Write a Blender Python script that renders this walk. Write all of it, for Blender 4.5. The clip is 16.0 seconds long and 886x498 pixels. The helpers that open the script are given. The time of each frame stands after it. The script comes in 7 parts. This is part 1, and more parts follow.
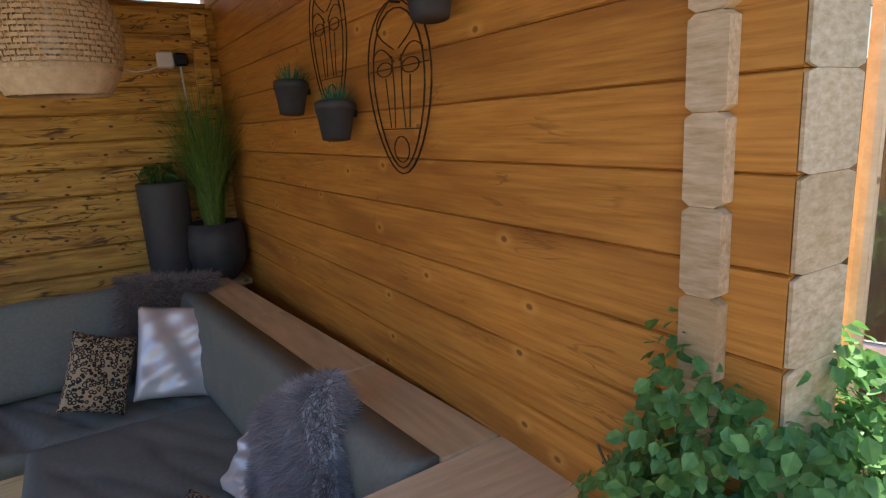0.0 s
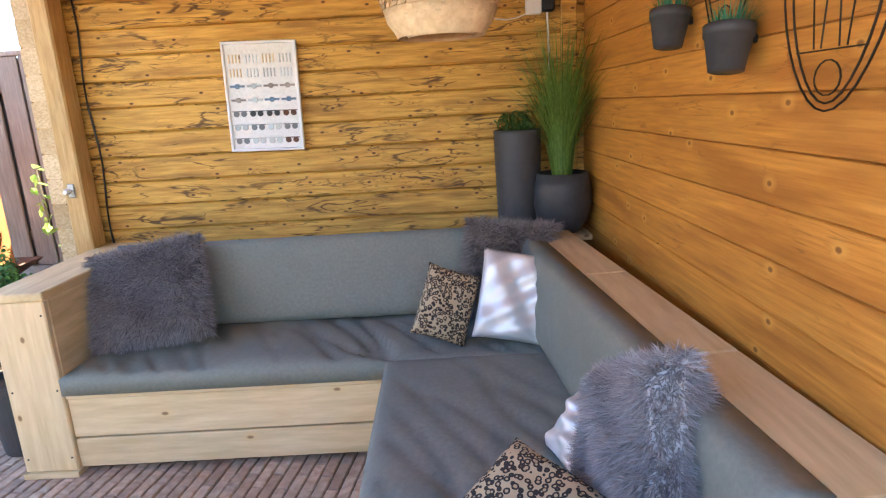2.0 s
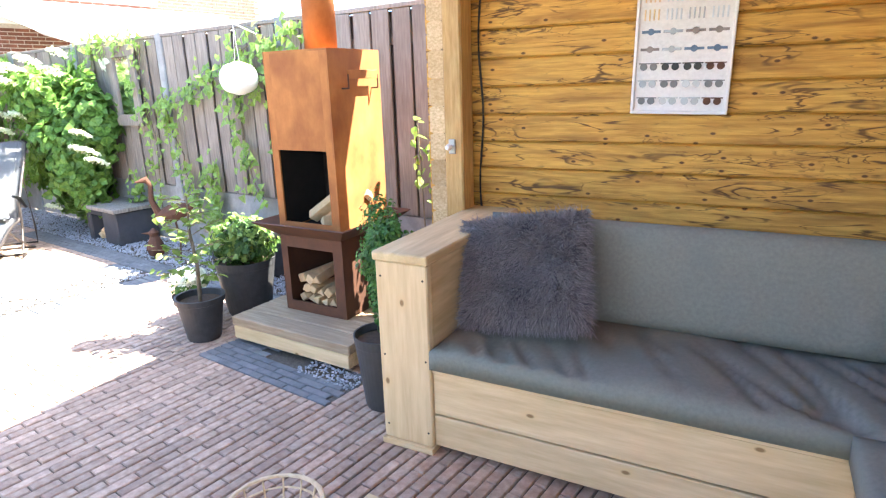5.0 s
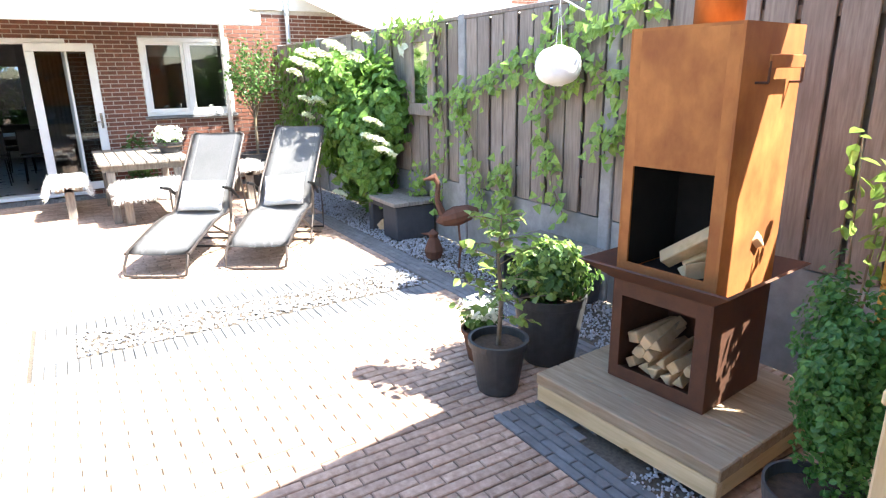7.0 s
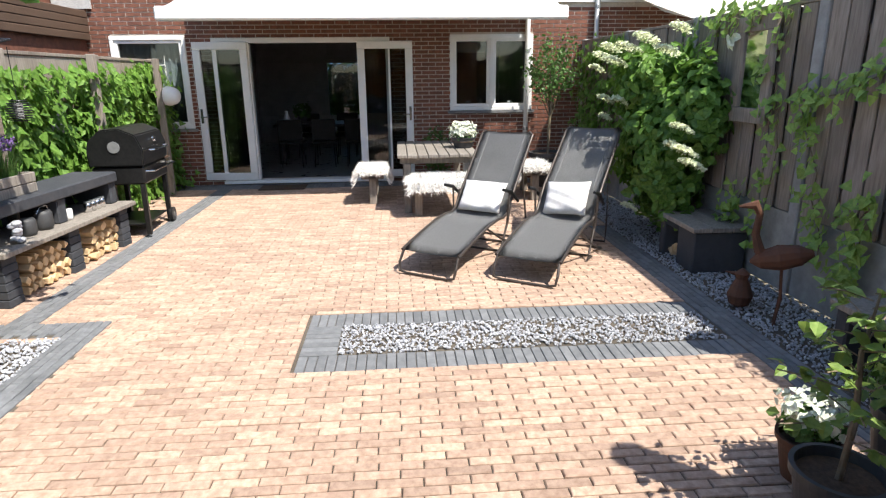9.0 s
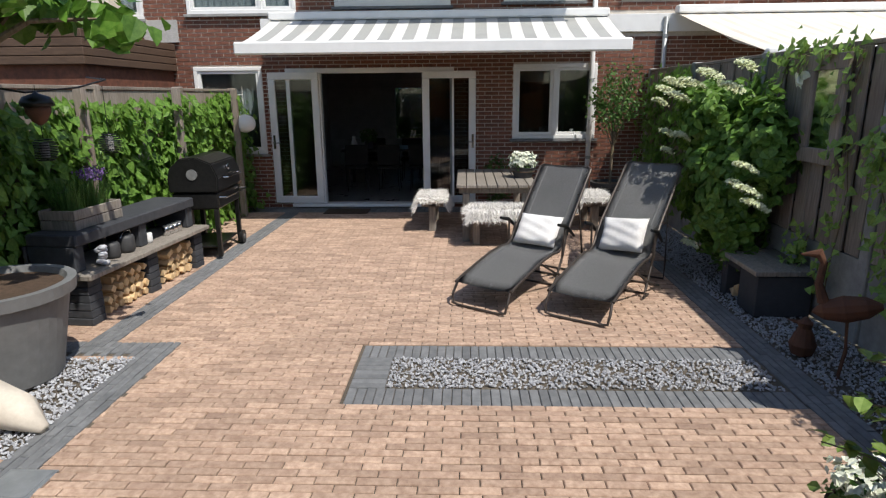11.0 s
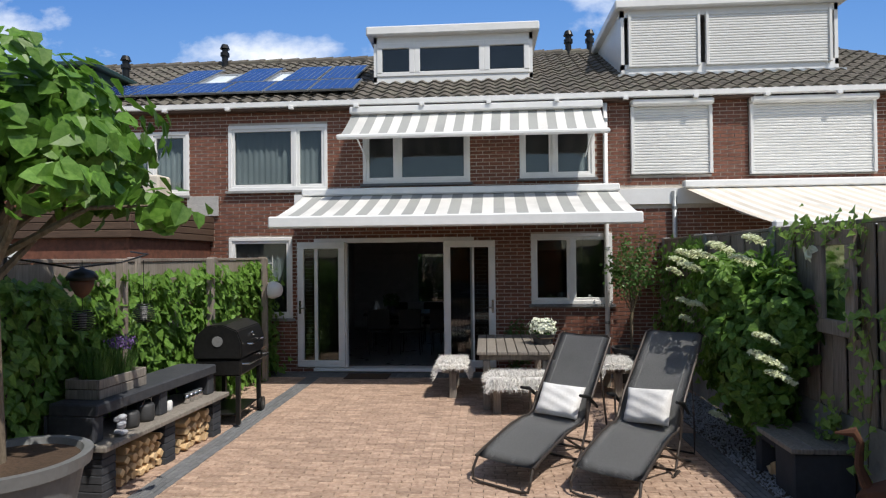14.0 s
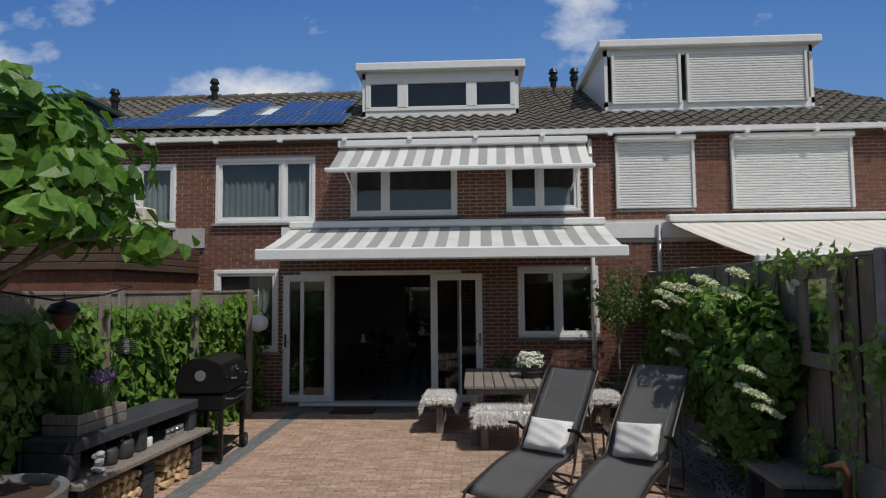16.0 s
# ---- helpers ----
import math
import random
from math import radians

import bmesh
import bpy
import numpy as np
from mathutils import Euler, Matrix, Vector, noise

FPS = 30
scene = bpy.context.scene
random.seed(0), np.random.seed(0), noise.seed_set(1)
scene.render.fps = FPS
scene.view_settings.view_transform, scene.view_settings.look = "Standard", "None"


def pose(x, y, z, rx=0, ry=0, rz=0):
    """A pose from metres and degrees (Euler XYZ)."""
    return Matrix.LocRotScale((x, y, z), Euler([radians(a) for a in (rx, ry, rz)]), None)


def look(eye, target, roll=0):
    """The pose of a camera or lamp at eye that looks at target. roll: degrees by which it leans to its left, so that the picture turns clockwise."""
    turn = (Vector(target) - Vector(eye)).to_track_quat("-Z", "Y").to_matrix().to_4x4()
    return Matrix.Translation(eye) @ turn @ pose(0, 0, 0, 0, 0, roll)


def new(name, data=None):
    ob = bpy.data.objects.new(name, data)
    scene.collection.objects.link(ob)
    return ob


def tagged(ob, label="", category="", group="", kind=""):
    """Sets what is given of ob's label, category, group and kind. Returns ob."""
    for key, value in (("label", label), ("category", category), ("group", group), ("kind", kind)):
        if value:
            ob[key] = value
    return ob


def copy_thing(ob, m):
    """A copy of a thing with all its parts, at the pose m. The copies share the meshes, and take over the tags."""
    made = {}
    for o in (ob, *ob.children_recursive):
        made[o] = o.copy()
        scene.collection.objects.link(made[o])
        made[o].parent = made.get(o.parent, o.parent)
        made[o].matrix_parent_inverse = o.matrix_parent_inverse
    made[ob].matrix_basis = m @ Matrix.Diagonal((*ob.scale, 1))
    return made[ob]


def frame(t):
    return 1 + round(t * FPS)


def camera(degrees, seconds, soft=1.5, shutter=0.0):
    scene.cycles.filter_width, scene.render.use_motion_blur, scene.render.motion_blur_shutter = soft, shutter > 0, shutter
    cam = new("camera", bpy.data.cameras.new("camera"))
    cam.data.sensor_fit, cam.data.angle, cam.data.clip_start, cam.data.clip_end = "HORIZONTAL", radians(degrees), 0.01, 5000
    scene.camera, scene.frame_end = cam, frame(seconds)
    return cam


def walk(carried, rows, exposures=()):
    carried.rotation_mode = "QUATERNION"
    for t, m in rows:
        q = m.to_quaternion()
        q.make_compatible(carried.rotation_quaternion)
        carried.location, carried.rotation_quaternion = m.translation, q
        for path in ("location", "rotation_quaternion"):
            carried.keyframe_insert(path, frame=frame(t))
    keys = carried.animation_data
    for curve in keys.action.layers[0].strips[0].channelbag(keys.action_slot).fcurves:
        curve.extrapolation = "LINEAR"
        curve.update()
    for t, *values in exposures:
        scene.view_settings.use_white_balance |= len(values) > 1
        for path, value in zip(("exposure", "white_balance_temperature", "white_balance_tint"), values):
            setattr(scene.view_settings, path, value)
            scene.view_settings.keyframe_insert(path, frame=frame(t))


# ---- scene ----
cam = camera(72.8, 16.0, 1.2)
PATH = [
    (0, (0.5, 0.041, 1.735), (1.272, 1.84, 1.326), -2.9),
    (0.5, (0.49, 0.138, 1.712), (0.935, 2.049, 1.325), -2.8),
    (1, (0.486, 0.182, 1.69), (0.69, 2.135, 1.311), -2.9),
    (1.5, (0.469, 0.211, 1.673), (0.434, 2.165, 1.25), -3.1),
    (2, (0.456, 0.264, 1.655), (0.175, 2.188, 1.186), -3.1),
    (2.5, (0.409, 0.318, 1.658), (-0.076, 2.196, 1.172), -3.0),
    (3, (0.35, 0.381, 1.638), (-0.234, 2.223, 1.124), -2.9),
    (3.2, (0.326, 0.403, 1.646), (-0.299, 2.229, 1.119), -2.8),
    (5.3, (-0.42, 0.771, 1.617), (-1.68, 2.227, 1.076), -1.6),
    (5.5, (-0.542, 0.821, 1.618), (-1.886, 2.197, 1.07), -1.5),
    (6, (-0.831, 0.877, 1.623), (-2.343, 2.064, 1.073), -1.3),
    (6.5, (-1.137, 0.924, 1.62), (-2.716, 2.023, 1.073), -1.0),
    (7, (-1.439, 1.007, 1.646), (-3.08, 2.008, 1.093), -1.0),
    (7.5, (-1.695, 1.049, 1.646), (-3.438, 1.858, 1.089), -1.0),
    (8, (-1.872, 1.096, 1.648), (-3.683, 1.738, 1.093), -1.0),
    (8.5, (-2.03, 1.194, 1.64), (-3.911, 1.587, 1.087), -0.8),
    (9, (-2.08, 1.252, 1.662), (-3.996, 1.391, 1.108), -0.6),
    (9.2, (-2.071, 1.255, 1.666), (-3.991, 1.335, 1.113), -0.6),
    (11.3, (-2.013, 1.356, 1.854), (-3.956, 1.249, 1.391), -0.7),
    (11.5, (-1.995, 1.361, 1.879), (-3.949, 1.248, 1.47), -0.7),
    (12, (-1.955, 1.364, 1.925), (-3.933, 1.241, 1.652), -0.7),
    (12.5, (-1.953, 1.364, 1.926), (-3.943, 1.232, 1.764), -0.7),
    (13, (-1.957, 1.366, 1.925), (-3.95, 1.229, 1.842), -0.7),
    (13.5, (-1.959, 1.365, 1.926), (-3.954, 1.226, 1.899), -0.7),
    (14, (-1.954, 1.37, 1.919), (-3.949, 1.227, 1.945), -0.6),
    (14.5, (-1.951, 1.368, 1.918), (-3.945, 1.23, 1.996), -0.6),
    (15, (-1.951, 1.368, 1.917), (-3.944, 1.244, 2.024), -0.5),
    (15.5, (-1.945, 1.367, 1.916), (-3.938, 1.257, 2.039), -0.5),
    (16, (-1.945, 1.365, 1.915), (-3.938, 1.267, 2.051), -0.5),
]
walk(cam, [(t, look(eye, target, roll)) for t, eye, target, roll in PATH], [(0.0, 1.98), (0.5, 2.42), (1.0, 2.96), (2.0, 3.54), (3.0, 3.68), (5.5, 3.43), (6.5, 3.15), (7.0, 2.8), (7.5, 2.45), (8.0, 1.9), (8.5, 1.5), (9.0, 1.04), (11.5, 0.18), (12.5, 0.36), (13.5, 0.14), (14.5, -0.23), (16.0, -0.66)])

# ---- light ----
SUN = Vector((0.45, 0.42, 1.0)).normalized()
world = bpy.data.worlds.new("world")
scene.world = world
world.use_nodes = True
wn = world.node_tree
sky = wn.nodes.new("ShaderNodeTexSky")
sky.sky_type, sky.sun_disc = "NISHITA", False
sky.sun_elevation, sky.sun_rotation = math.asin(SUN.z), math.atan2(SUN.x, SUN.y)
sky.altitude, sky.air_density, sky.dust_density, sky.ozone_density = 0.0, 1.0, 1.0, 1.2
wn.nodes["Background"].inputs[1].default_value = 0.12
wn.links.new(sky.outputs[0], wn.nodes["Background"].inputs[0])
sun = new("sun", bpy.data.lights.new("sun", "SUN"))
sun.data.energy, sun.data.angle, sun.data.color = 4.2, radians(0.5), (1.0, 0.95, 0.87)
sun.matrix_world = look(SUN * 30, (0, 0, 0))

# ---- materials ----
MATS = {}


def surf(name, dark, light, scale=8.0, stretch=(1, 1, 1), rough=0.7, bump=0.2, metal=0.0, vary=0.25, stain=None, stain_amount=0.35, stain_scale=1.2, detail=6.0, knots=None, spec=0.4, sheen=0.0, stain_stretch=(1, 1, 1)):
    """Grain between two colours, large stains over it, a little relief, and each piece slightly its own."""
    if name in MATS:
        return MATS[name]
    m = bpy.data.materials.new(name)
    m.use_nodes = True
    t = m.node_tree
    p = t.nodes["Principled BSDF"]
    co = t.nodes.new("ShaderNodeTexCoord")
    info = t.nodes.new("ShaderNodeObjectInfo")
    geo = t.nodes.new("ShaderNodeNewGeometry")
    rnd = t.nodes.new("ShaderNodeMath")
    rnd.operation = "ADD"
    t.links.new(info.outputs["Random"], rnd.inputs[0])
    t.links.new(geo.outputs["Random Per Island"], rnd.inputs[1])
    shift = t.nodes.new("ShaderNodeMath")
    shift.operation = "MULTIPLY"
    shift.inputs[1].default_value = 17.0
    t.links.new(rnd.outputs[0], shift.inputs[0])
    mp = t.nodes.new("ShaderNodeMapping")
    mp.inputs["Scale"].default_value = stretch
    t.links.new(co.outputs["Object"], mp.inputs["Vector"])
    t.links.new(shift.outputs[0], mp.inputs["Location"])
    n1 = t.nodes.new("ShaderNodeTexNoise")
    n1.inputs["Scale"].default_value, n1.inputs["Detail"].default_value, n1.inputs["Roughness"].default_value = scale, detail, 0.62
    t.links.new(mp.outputs[0], n1.inputs["Vector"])
    ramp = t.nodes.new("ShaderNodeValToRGB")
    ramp.color_ramp.elements[0].position, ramp.color_ramp.elements[1].position = 0.32, 0.68
    ramp.color_ramp.elements[0].color, ramp.color_ramp.elements[1].color = (*dark, 1), (*light, 1)
    t.links.new(n1.outputs["Fac"], ramp.inputs[0])
    col = ramp.outputs[0]
    n2 = t.nodes.new("ShaderNodeTexNoise")
    n2.inputs["Scale"].default_value, n2.inputs["Detail"].default_value = stain_scale, 4.0
    ms = t.nodes.new("ShaderNodeMapping")
    ms.inputs["Scale"].default_value = stain_stretch
    t.links.new(co.outputs["Object"], ms.inputs["Vector"])
    t.links.new(shift.outputs[0], ms.inputs["Location"])
    t.links.new(ms.outputs[0], n2.inputs["Vector"])
    r2 = t.nodes.new("ShaderNodeValToRGB")
    r2.color_ramp.elements[0].position, r2.color_ramp.elements[1].position = 0.50, 0.68
    t.links.new(n2.outputs["Fac"], r2.inputs[0])
    k = t.nodes.new("ShaderNodeMath")
    k.operation = "MULTIPLY"
    k.inputs[1].default_value = stain_amount
    t.links.new(r2.outputs[0], k.inputs[0])
    mix = t.nodes.new("ShaderNodeMixRGB")
    mix.inputs[2].default_value = (*(stain or [c * 0.55 for c in dark]), 1)
    t.links.new(k.outputs[0], mix.inputs[0])
    t.links.new(col, mix.inputs[1])
    col = mix.outputs[0]
    if knots:
        mk = t.nodes.new("ShaderNodeMapping")
        mk.inputs["Scale"].default_value = knots[1]
        t.links.new(co.outputs["Object"], mk.inputs["Vector"])
        t.links.new(shift.outputs[0], mk.inputs["Location"])
        vo = t.nodes.new("ShaderNodeTexVoronoi")
        vo.inputs["Scale"].default_value = knots[0]
        t.links.new(mk.outputs[0], vo.inputs["Vector"])
        rk = t.nodes.new("ShaderNodeValToRGB")
        rk.color_ramp.elements[0].position, rk.color_ramp.elements[1].position = knots[2], knots[2] * 2.2
        rk.color_ramp.elements[0].color, rk.color_ramp.elements[1].color = (1, 1, 1, 1), (0, 0, 0, 1)
        t.links.new(vo.outputs["Distance"], rk.inputs[0])
        mixk = t.nodes.new("ShaderNodeMixRGB")
        mixk.inputs[2].default_value = (*knots[3], 1)
        t.links.new(rk.outputs[0], mixk.inputs[0])
        t.links.new(col, mixk.inputs[1])
        col = mixk.outputs[0]
    hsv = t.nodes.new("ShaderNodeHueSaturation")
    mr = t.nodes.new("ShaderNodeMapRange")
    mr.inputs["From Max"].default_value = 2.0
    mr.inputs["To Min"].default_value, mr.inputs["To Max"].default_value = 1 - vary, 1 + vary
    t.links.new(rnd.outputs[0], mr.inputs["Value"])
    t.links.new(mr.outputs[0], hsv.inputs["Value"])
    t.links.new(col, hsv.inputs["Color"])
    t.links.new(hsv.outputs[0], p.inputs["Base Color"])
    rr = t.nodes.new("ShaderNodeMapRange")
    rr.inputs["To Min"].default_value, rr.inputs["To Max"].default_value = max(0.03, rough - 0.12), min(1, rough + 0.12)
    t.links.new(n1.outputs["Fac"], rr.inputs["Value"])
    t.links.new(rr.outputs[0], p.inputs["Roughness"])
    p.inputs["Metallic"].default_value = metal
    p.inputs["Specular IOR Level"].default_value = spec
    p.inputs["Sheen Weight"].default_value = sheen
    if bump:
        b = t.nodes.new("ShaderNodeBump")
        b.inputs["Strength"].default_value, b.inputs["Distance"].default_value = bump, 0.01
        t.links.new(n1.outputs["Fac"], b.inputs["Height"])
        t.links.new(b.outputs[0], p.inputs["Normal"])
    MATS[name] = m
    return m


def leaf_mat(name, a, b):
    m = surf(name, a, b, 30, rough=0.45, bump=0.0, vary=0.45, stain=(a[0] * 1.2, a[1] * 1.1, a[2]), stain_amount=0.3, detail=2)
    t = m.node_tree
    p = t.nodes["Principled BSDF"]
    tr = t.nodes.new("ShaderNodeBsdfTranslucent")
    add = t.nodes.new("ShaderNodeMixShader")
    add.inputs[0].default_value = 0.35
    src = p.inputs["Base Color"].links[0].from_socket
    t.links.new(src, tr.inputs["Color"])
    out = t.nodes["Material Output"]
    t.links.new(p.outputs[0], add.inputs[1])
    t.links.new(tr.outputs[0], add.inputs[2])
    t.links.new(add.outputs[0], out.inputs["Surface"])
    return m


def plain_glass(name, tint=(0.75, 0.8, 0.8), clear=0.72):
    m = bpy.data.materials.new(name)
    m.use_nodes = True
    t = m.node_tree
    out = t.nodes["Material Output"]
    gl = t.nodes.new("ShaderNodeBsdfGlossy")
    gl.inputs["Roughness"].default_value = 0.02
    tr = t.nodes.new("ShaderNodeBsdfTransparent")
    tr.inputs["Color"].default_value = (*[c * clear for c in tint], 1)
    fr = t.nodes.new("ShaderNodeFresnel")
    fr.inputs["IOR"].default_value = 1.7
    mx = t.nodes.new("ShaderNodeMixShader")
    t.links.new(fr.outputs[0], mx.inputs[0])
    t.links.new(tr.outputs[0], mx.inputs[1])
    t.links.new(gl.outputs[0], mx.inputs[2])
    t.links.new(mx.outputs[0], out.inputs["Surface"])
    MATS[name] = m
    return m


def knotted(m, scale, stretch, core, halo_col, radius, flat=""):
    """Small dark knots, each in a paler halo, laid over a timber's colour."""
    t = m.node_tree
    p = t.nodes["Principled BSDF"]
    src = p.inputs["Base Color"].links[0].from_socket
    co = t.nodes.new("ShaderNodeTexCoord")
    mk = t.nodes.new("ShaderNodeMapping")
    mk.inputs["Scale"].default_value = stretch
    t.links.new(co.outputs["Object"], mk.inputs["Vector"])
    info = t.nodes.new("ShaderNodeObjectInfo")
    far = t.nodes.new("ShaderNodeMath")
    far.operation = "MULTIPLY"
    far.inputs[1].default_value = 23.0
    t.links.new(info.outputs["Random"], far.inputs[0])
    t.links.new(far.outputs[0], mk.inputs["Location"])
    vo = t.nodes.new("ShaderNodeTexVoronoi")
    vo.inputs["Scale"].default_value = scale
    place = mk.outputs[0]
    if flat:
        vo.voronoi_dimensions = "2D"
        sp, cb = t.nodes.new("ShaderNodeSeparateXYZ"), t.nodes.new("ShaderNodeCombineXYZ")
        t.links.new(place, sp.inputs[0])
        t.links.new(sp.outputs[flat], cb.inputs["X"])
        t.links.new(sp.outputs["Z"], cb.inputs["Y"])
        place = cb.outputs[0]
    t.links.new(place, vo.inputs["Vector"])
    for edge, soft, colour, amount in ((radius * 3.2, radius * 1.2, halo_col, 0.55), (radius * 1.15, radius * 0.6, core, 0.9)):
        rk = t.nodes.new("ShaderNodeMapRange")
        rk.inputs["From Min"].default_value, rk.inputs["From Max"].default_value = soft, edge
        rk.inputs["To Min"].default_value, rk.inputs["To Max"].default_value = amount, 0.0
        t.links.new(vo.outputs["Distance"], rk.inputs["Value"])
        mx = t.nodes.new("ShaderNodeMixRGB")
        mx.inputs[2].default_value = (*colour, 1)
        t.links.new(rk.outputs[0], mx.inputs[0])
        t.links.new(src, mx.inputs[1])
        src = mx.outputs[0]
    t.links.new(src, p.inputs["Base Color"])
    return m


def cracked(m, scale, stretch, colour, patch_scale, amount=0.92, width=0.03, low=0.46):
    """Thin wavy dark cracks, that follow the grain and gather in patches."""
    t = m.node_tree
    p = t.nodes["Principled BSDF"]
    src = p.inputs["Base Color"].links[0].from_socket
    co = t.nodes.new("ShaderNodeTexCoord")
    info = t.nodes.new("ShaderNodeObjectInfo")
    far = t.nodes.new("ShaderNodeMath")
    far.operation = "MULTIPLY"
    far.inputs[1].default_value = 31.0
    t.links.new(info.outputs["Random"], far.inputs[0])
    outs = []
    for sc, st in ((scale, stretch), (patch_scale, (1.0, 2.0, 3.0))):
        mp = t.nodes.new("ShaderNodeMapping")
        mp.inputs["Scale"].default_value = st
        t.links.new(co.outputs["Object"], mp.inputs["Vector"])
        t.links.new(far.outputs[0], mp.inputs["Location"])
        ns = t.nodes.new("ShaderNodeTexNoise")
        ns.inputs["Scale"].default_value, ns.inputs["Detail"].default_value, ns.inputs["Distortion"].default_value = sc, 3.0, 0.7
        t.links.new(mp.outputs[0], ns.inputs["Vector"])
        outs.append(ns.outputs["Fac"])
    off = t.nodes.new("ShaderNodeMath")
    off.operation = "SUBTRACT"
    off.inputs[1].default_value = 0.5
    t.links.new(outs[0], off.inputs[0])
    ab = t.nodes.new("ShaderNodeMath")
    ab.operation = "ABSOLUTE"
    t.links.new(off.outputs[0], ab.inputs[0])
    line = t.nodes.new("ShaderNodeMapRange")
    line.inputs["From Min"].default_value, line.inputs["From Max"].default_value = width * 0.3, width
    line.inputs["To Min"].default_value, line.inputs["To Max"].default_value = amount, 0.0
    t.links.new(ab.outputs[0], line.inputs["Value"])
    patch = t.nodes.new("ShaderNodeMapRange")
    patch.inputs["From Min"].default_value, patch.inputs["From Max"].default_value = low, low + 0.12
    t.links.new(outs[1], patch.inputs["Value"])
    mul = t.nodes.new("ShaderNodeMath")
    mul.operation = "MULTIPLY"
    t.links.new(line.outputs[0], mul.inputs[0])
    t.links.new(patch.outputs[0], mul.inputs[1])
    mx = t.nodes.new("ShaderNodeMixRGB")
    mx.inputs[2].default_value = (*colour, 1)
    t.links.new(mul.outputs[0], mx.inputs[0])
    t.links.new(src, mx.inputs[1])
    t.links.new(mx.outputs[0], p.inputs["Base Color"])
    return m


LOG_BACK = surf("stained_log_rough", (0.45, 0.225, 0.036), (0.74, 0.44, 0.095), 5.0, (0.8, 12, 12), 0.6, 0.6, vary=0.14, stain=(0.20, 0.085, 0.016), stain_amount=0.6, stain_scale=2.2, stain_stretch=(0.9, 9, 9))
cracked(LOG_BACK, 1.6, (1.5, 9, 9), (0.06, 0.024, 0.008), 2.6, 0.85, 0.026)
cracked(LOG_BACK, 3.0, (1.6, 8, 8), (0.07, 0.028, 0.009), 1.7, 0.8, 0.02, 0.50)
knotted(LOG_BACK, 4.6, (0.8, 1.0, 1.5), (0.06, 0.022, 0.008), (0.62, 0.33, 0.07), 0.05, "X")
LOG_SIDE = surf("stained_log_planed", (0.44, 0.175, 0.024), (0.66, 0.31, 0.060), 6.0, (14, 0.6, 14), 0.5, 0.35, vary=0.13, stain=(0.30, 0.105, 0.016), stain_amount=0.7, stain_scale=1.6, stain_stretch=(6, 0.8, 6))
cracked(LOG_SIDE, 2.0, (12, 1.2, 12), (0.17, 0.06, 0.012), 1.6, 0.5, 0.02, 0.52)
knotted(LOG_SIDE, 3.3, (0.9, 0.8, 1.2), (0.20, 0.07, 0.015), (0.74, 0.39, 0.09), 0.034, "Y")
LOG_BARE = surf("weathered_log", (0.44, 0.31, 0.15), (0.70, 0.55, 0.34), 9, (10, 1.5, 10), 0.75, 0.4, stain=(0.3, 0.17, 0.05), stain_amount=0.5)
POST = surf("post_timber", (0.40, 0.24, 0.08), (0.62, 0.42, 0.18), 6, (8, 8, 1), 0.65, 0.3)
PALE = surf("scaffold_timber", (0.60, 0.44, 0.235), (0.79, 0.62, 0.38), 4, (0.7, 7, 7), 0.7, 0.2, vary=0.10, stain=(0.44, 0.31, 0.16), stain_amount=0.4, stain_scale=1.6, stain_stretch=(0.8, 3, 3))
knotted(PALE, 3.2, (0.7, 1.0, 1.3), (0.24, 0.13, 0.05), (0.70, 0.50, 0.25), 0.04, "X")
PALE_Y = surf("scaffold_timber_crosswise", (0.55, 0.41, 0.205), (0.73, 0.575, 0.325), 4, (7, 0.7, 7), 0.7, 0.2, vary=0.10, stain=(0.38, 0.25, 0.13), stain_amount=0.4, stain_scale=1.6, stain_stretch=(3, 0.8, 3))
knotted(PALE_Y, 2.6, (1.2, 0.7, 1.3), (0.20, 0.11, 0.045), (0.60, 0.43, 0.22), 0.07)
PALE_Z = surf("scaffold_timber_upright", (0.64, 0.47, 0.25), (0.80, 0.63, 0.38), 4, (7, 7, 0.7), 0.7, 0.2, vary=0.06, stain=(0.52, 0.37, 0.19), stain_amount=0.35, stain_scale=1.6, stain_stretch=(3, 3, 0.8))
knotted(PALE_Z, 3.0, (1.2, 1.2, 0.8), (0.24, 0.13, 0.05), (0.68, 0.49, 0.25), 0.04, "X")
CUSHION = surf("grey_outdoor_fabric", (0.165, 0.176, 0.145), (0.212, 0.225, 0.186), 60, rough=0.68, bump=0.12, vary=0.05, stain=(0.13, 0.138, 0.115), stain_amount=0.3, stain_scale=3)
FUR_GREY = surf("blue_grey_fur", (0.20, 0.193, 0.205), (0.52, 0.49, 0.485), 7, rough=0.9, bump=0, vary=0.3, stain=(0.055, 0.058, 0.095), stain_amount=0.85, stain_scale=4.5)
FUR_PALE = surf("silver_grey_fur", (0.36, 0.335, 0.325), (0.66, 0.62, 0.60), 7, rough=0.9, bump=0, vary=0.3, stain=(0.20, 0.19, 0.22), stain_amount=0.5, stain_scale=6)
FUR_TAUPE = surf("taupe_fur", (0.19, 0.165, 0.15), (0.40, 0.35, 0.32), 9, rough=0.9, bump=0, vary=0.3, stain_scale=7)
FUR_WHITE = surf("white_fur", (0.80, 0.78, 0.74), (0.90, 0.885, 0.86), 9, rough=0.9, bump=0, vary=0.12, stain=(0.66, 0.6, 0.52))
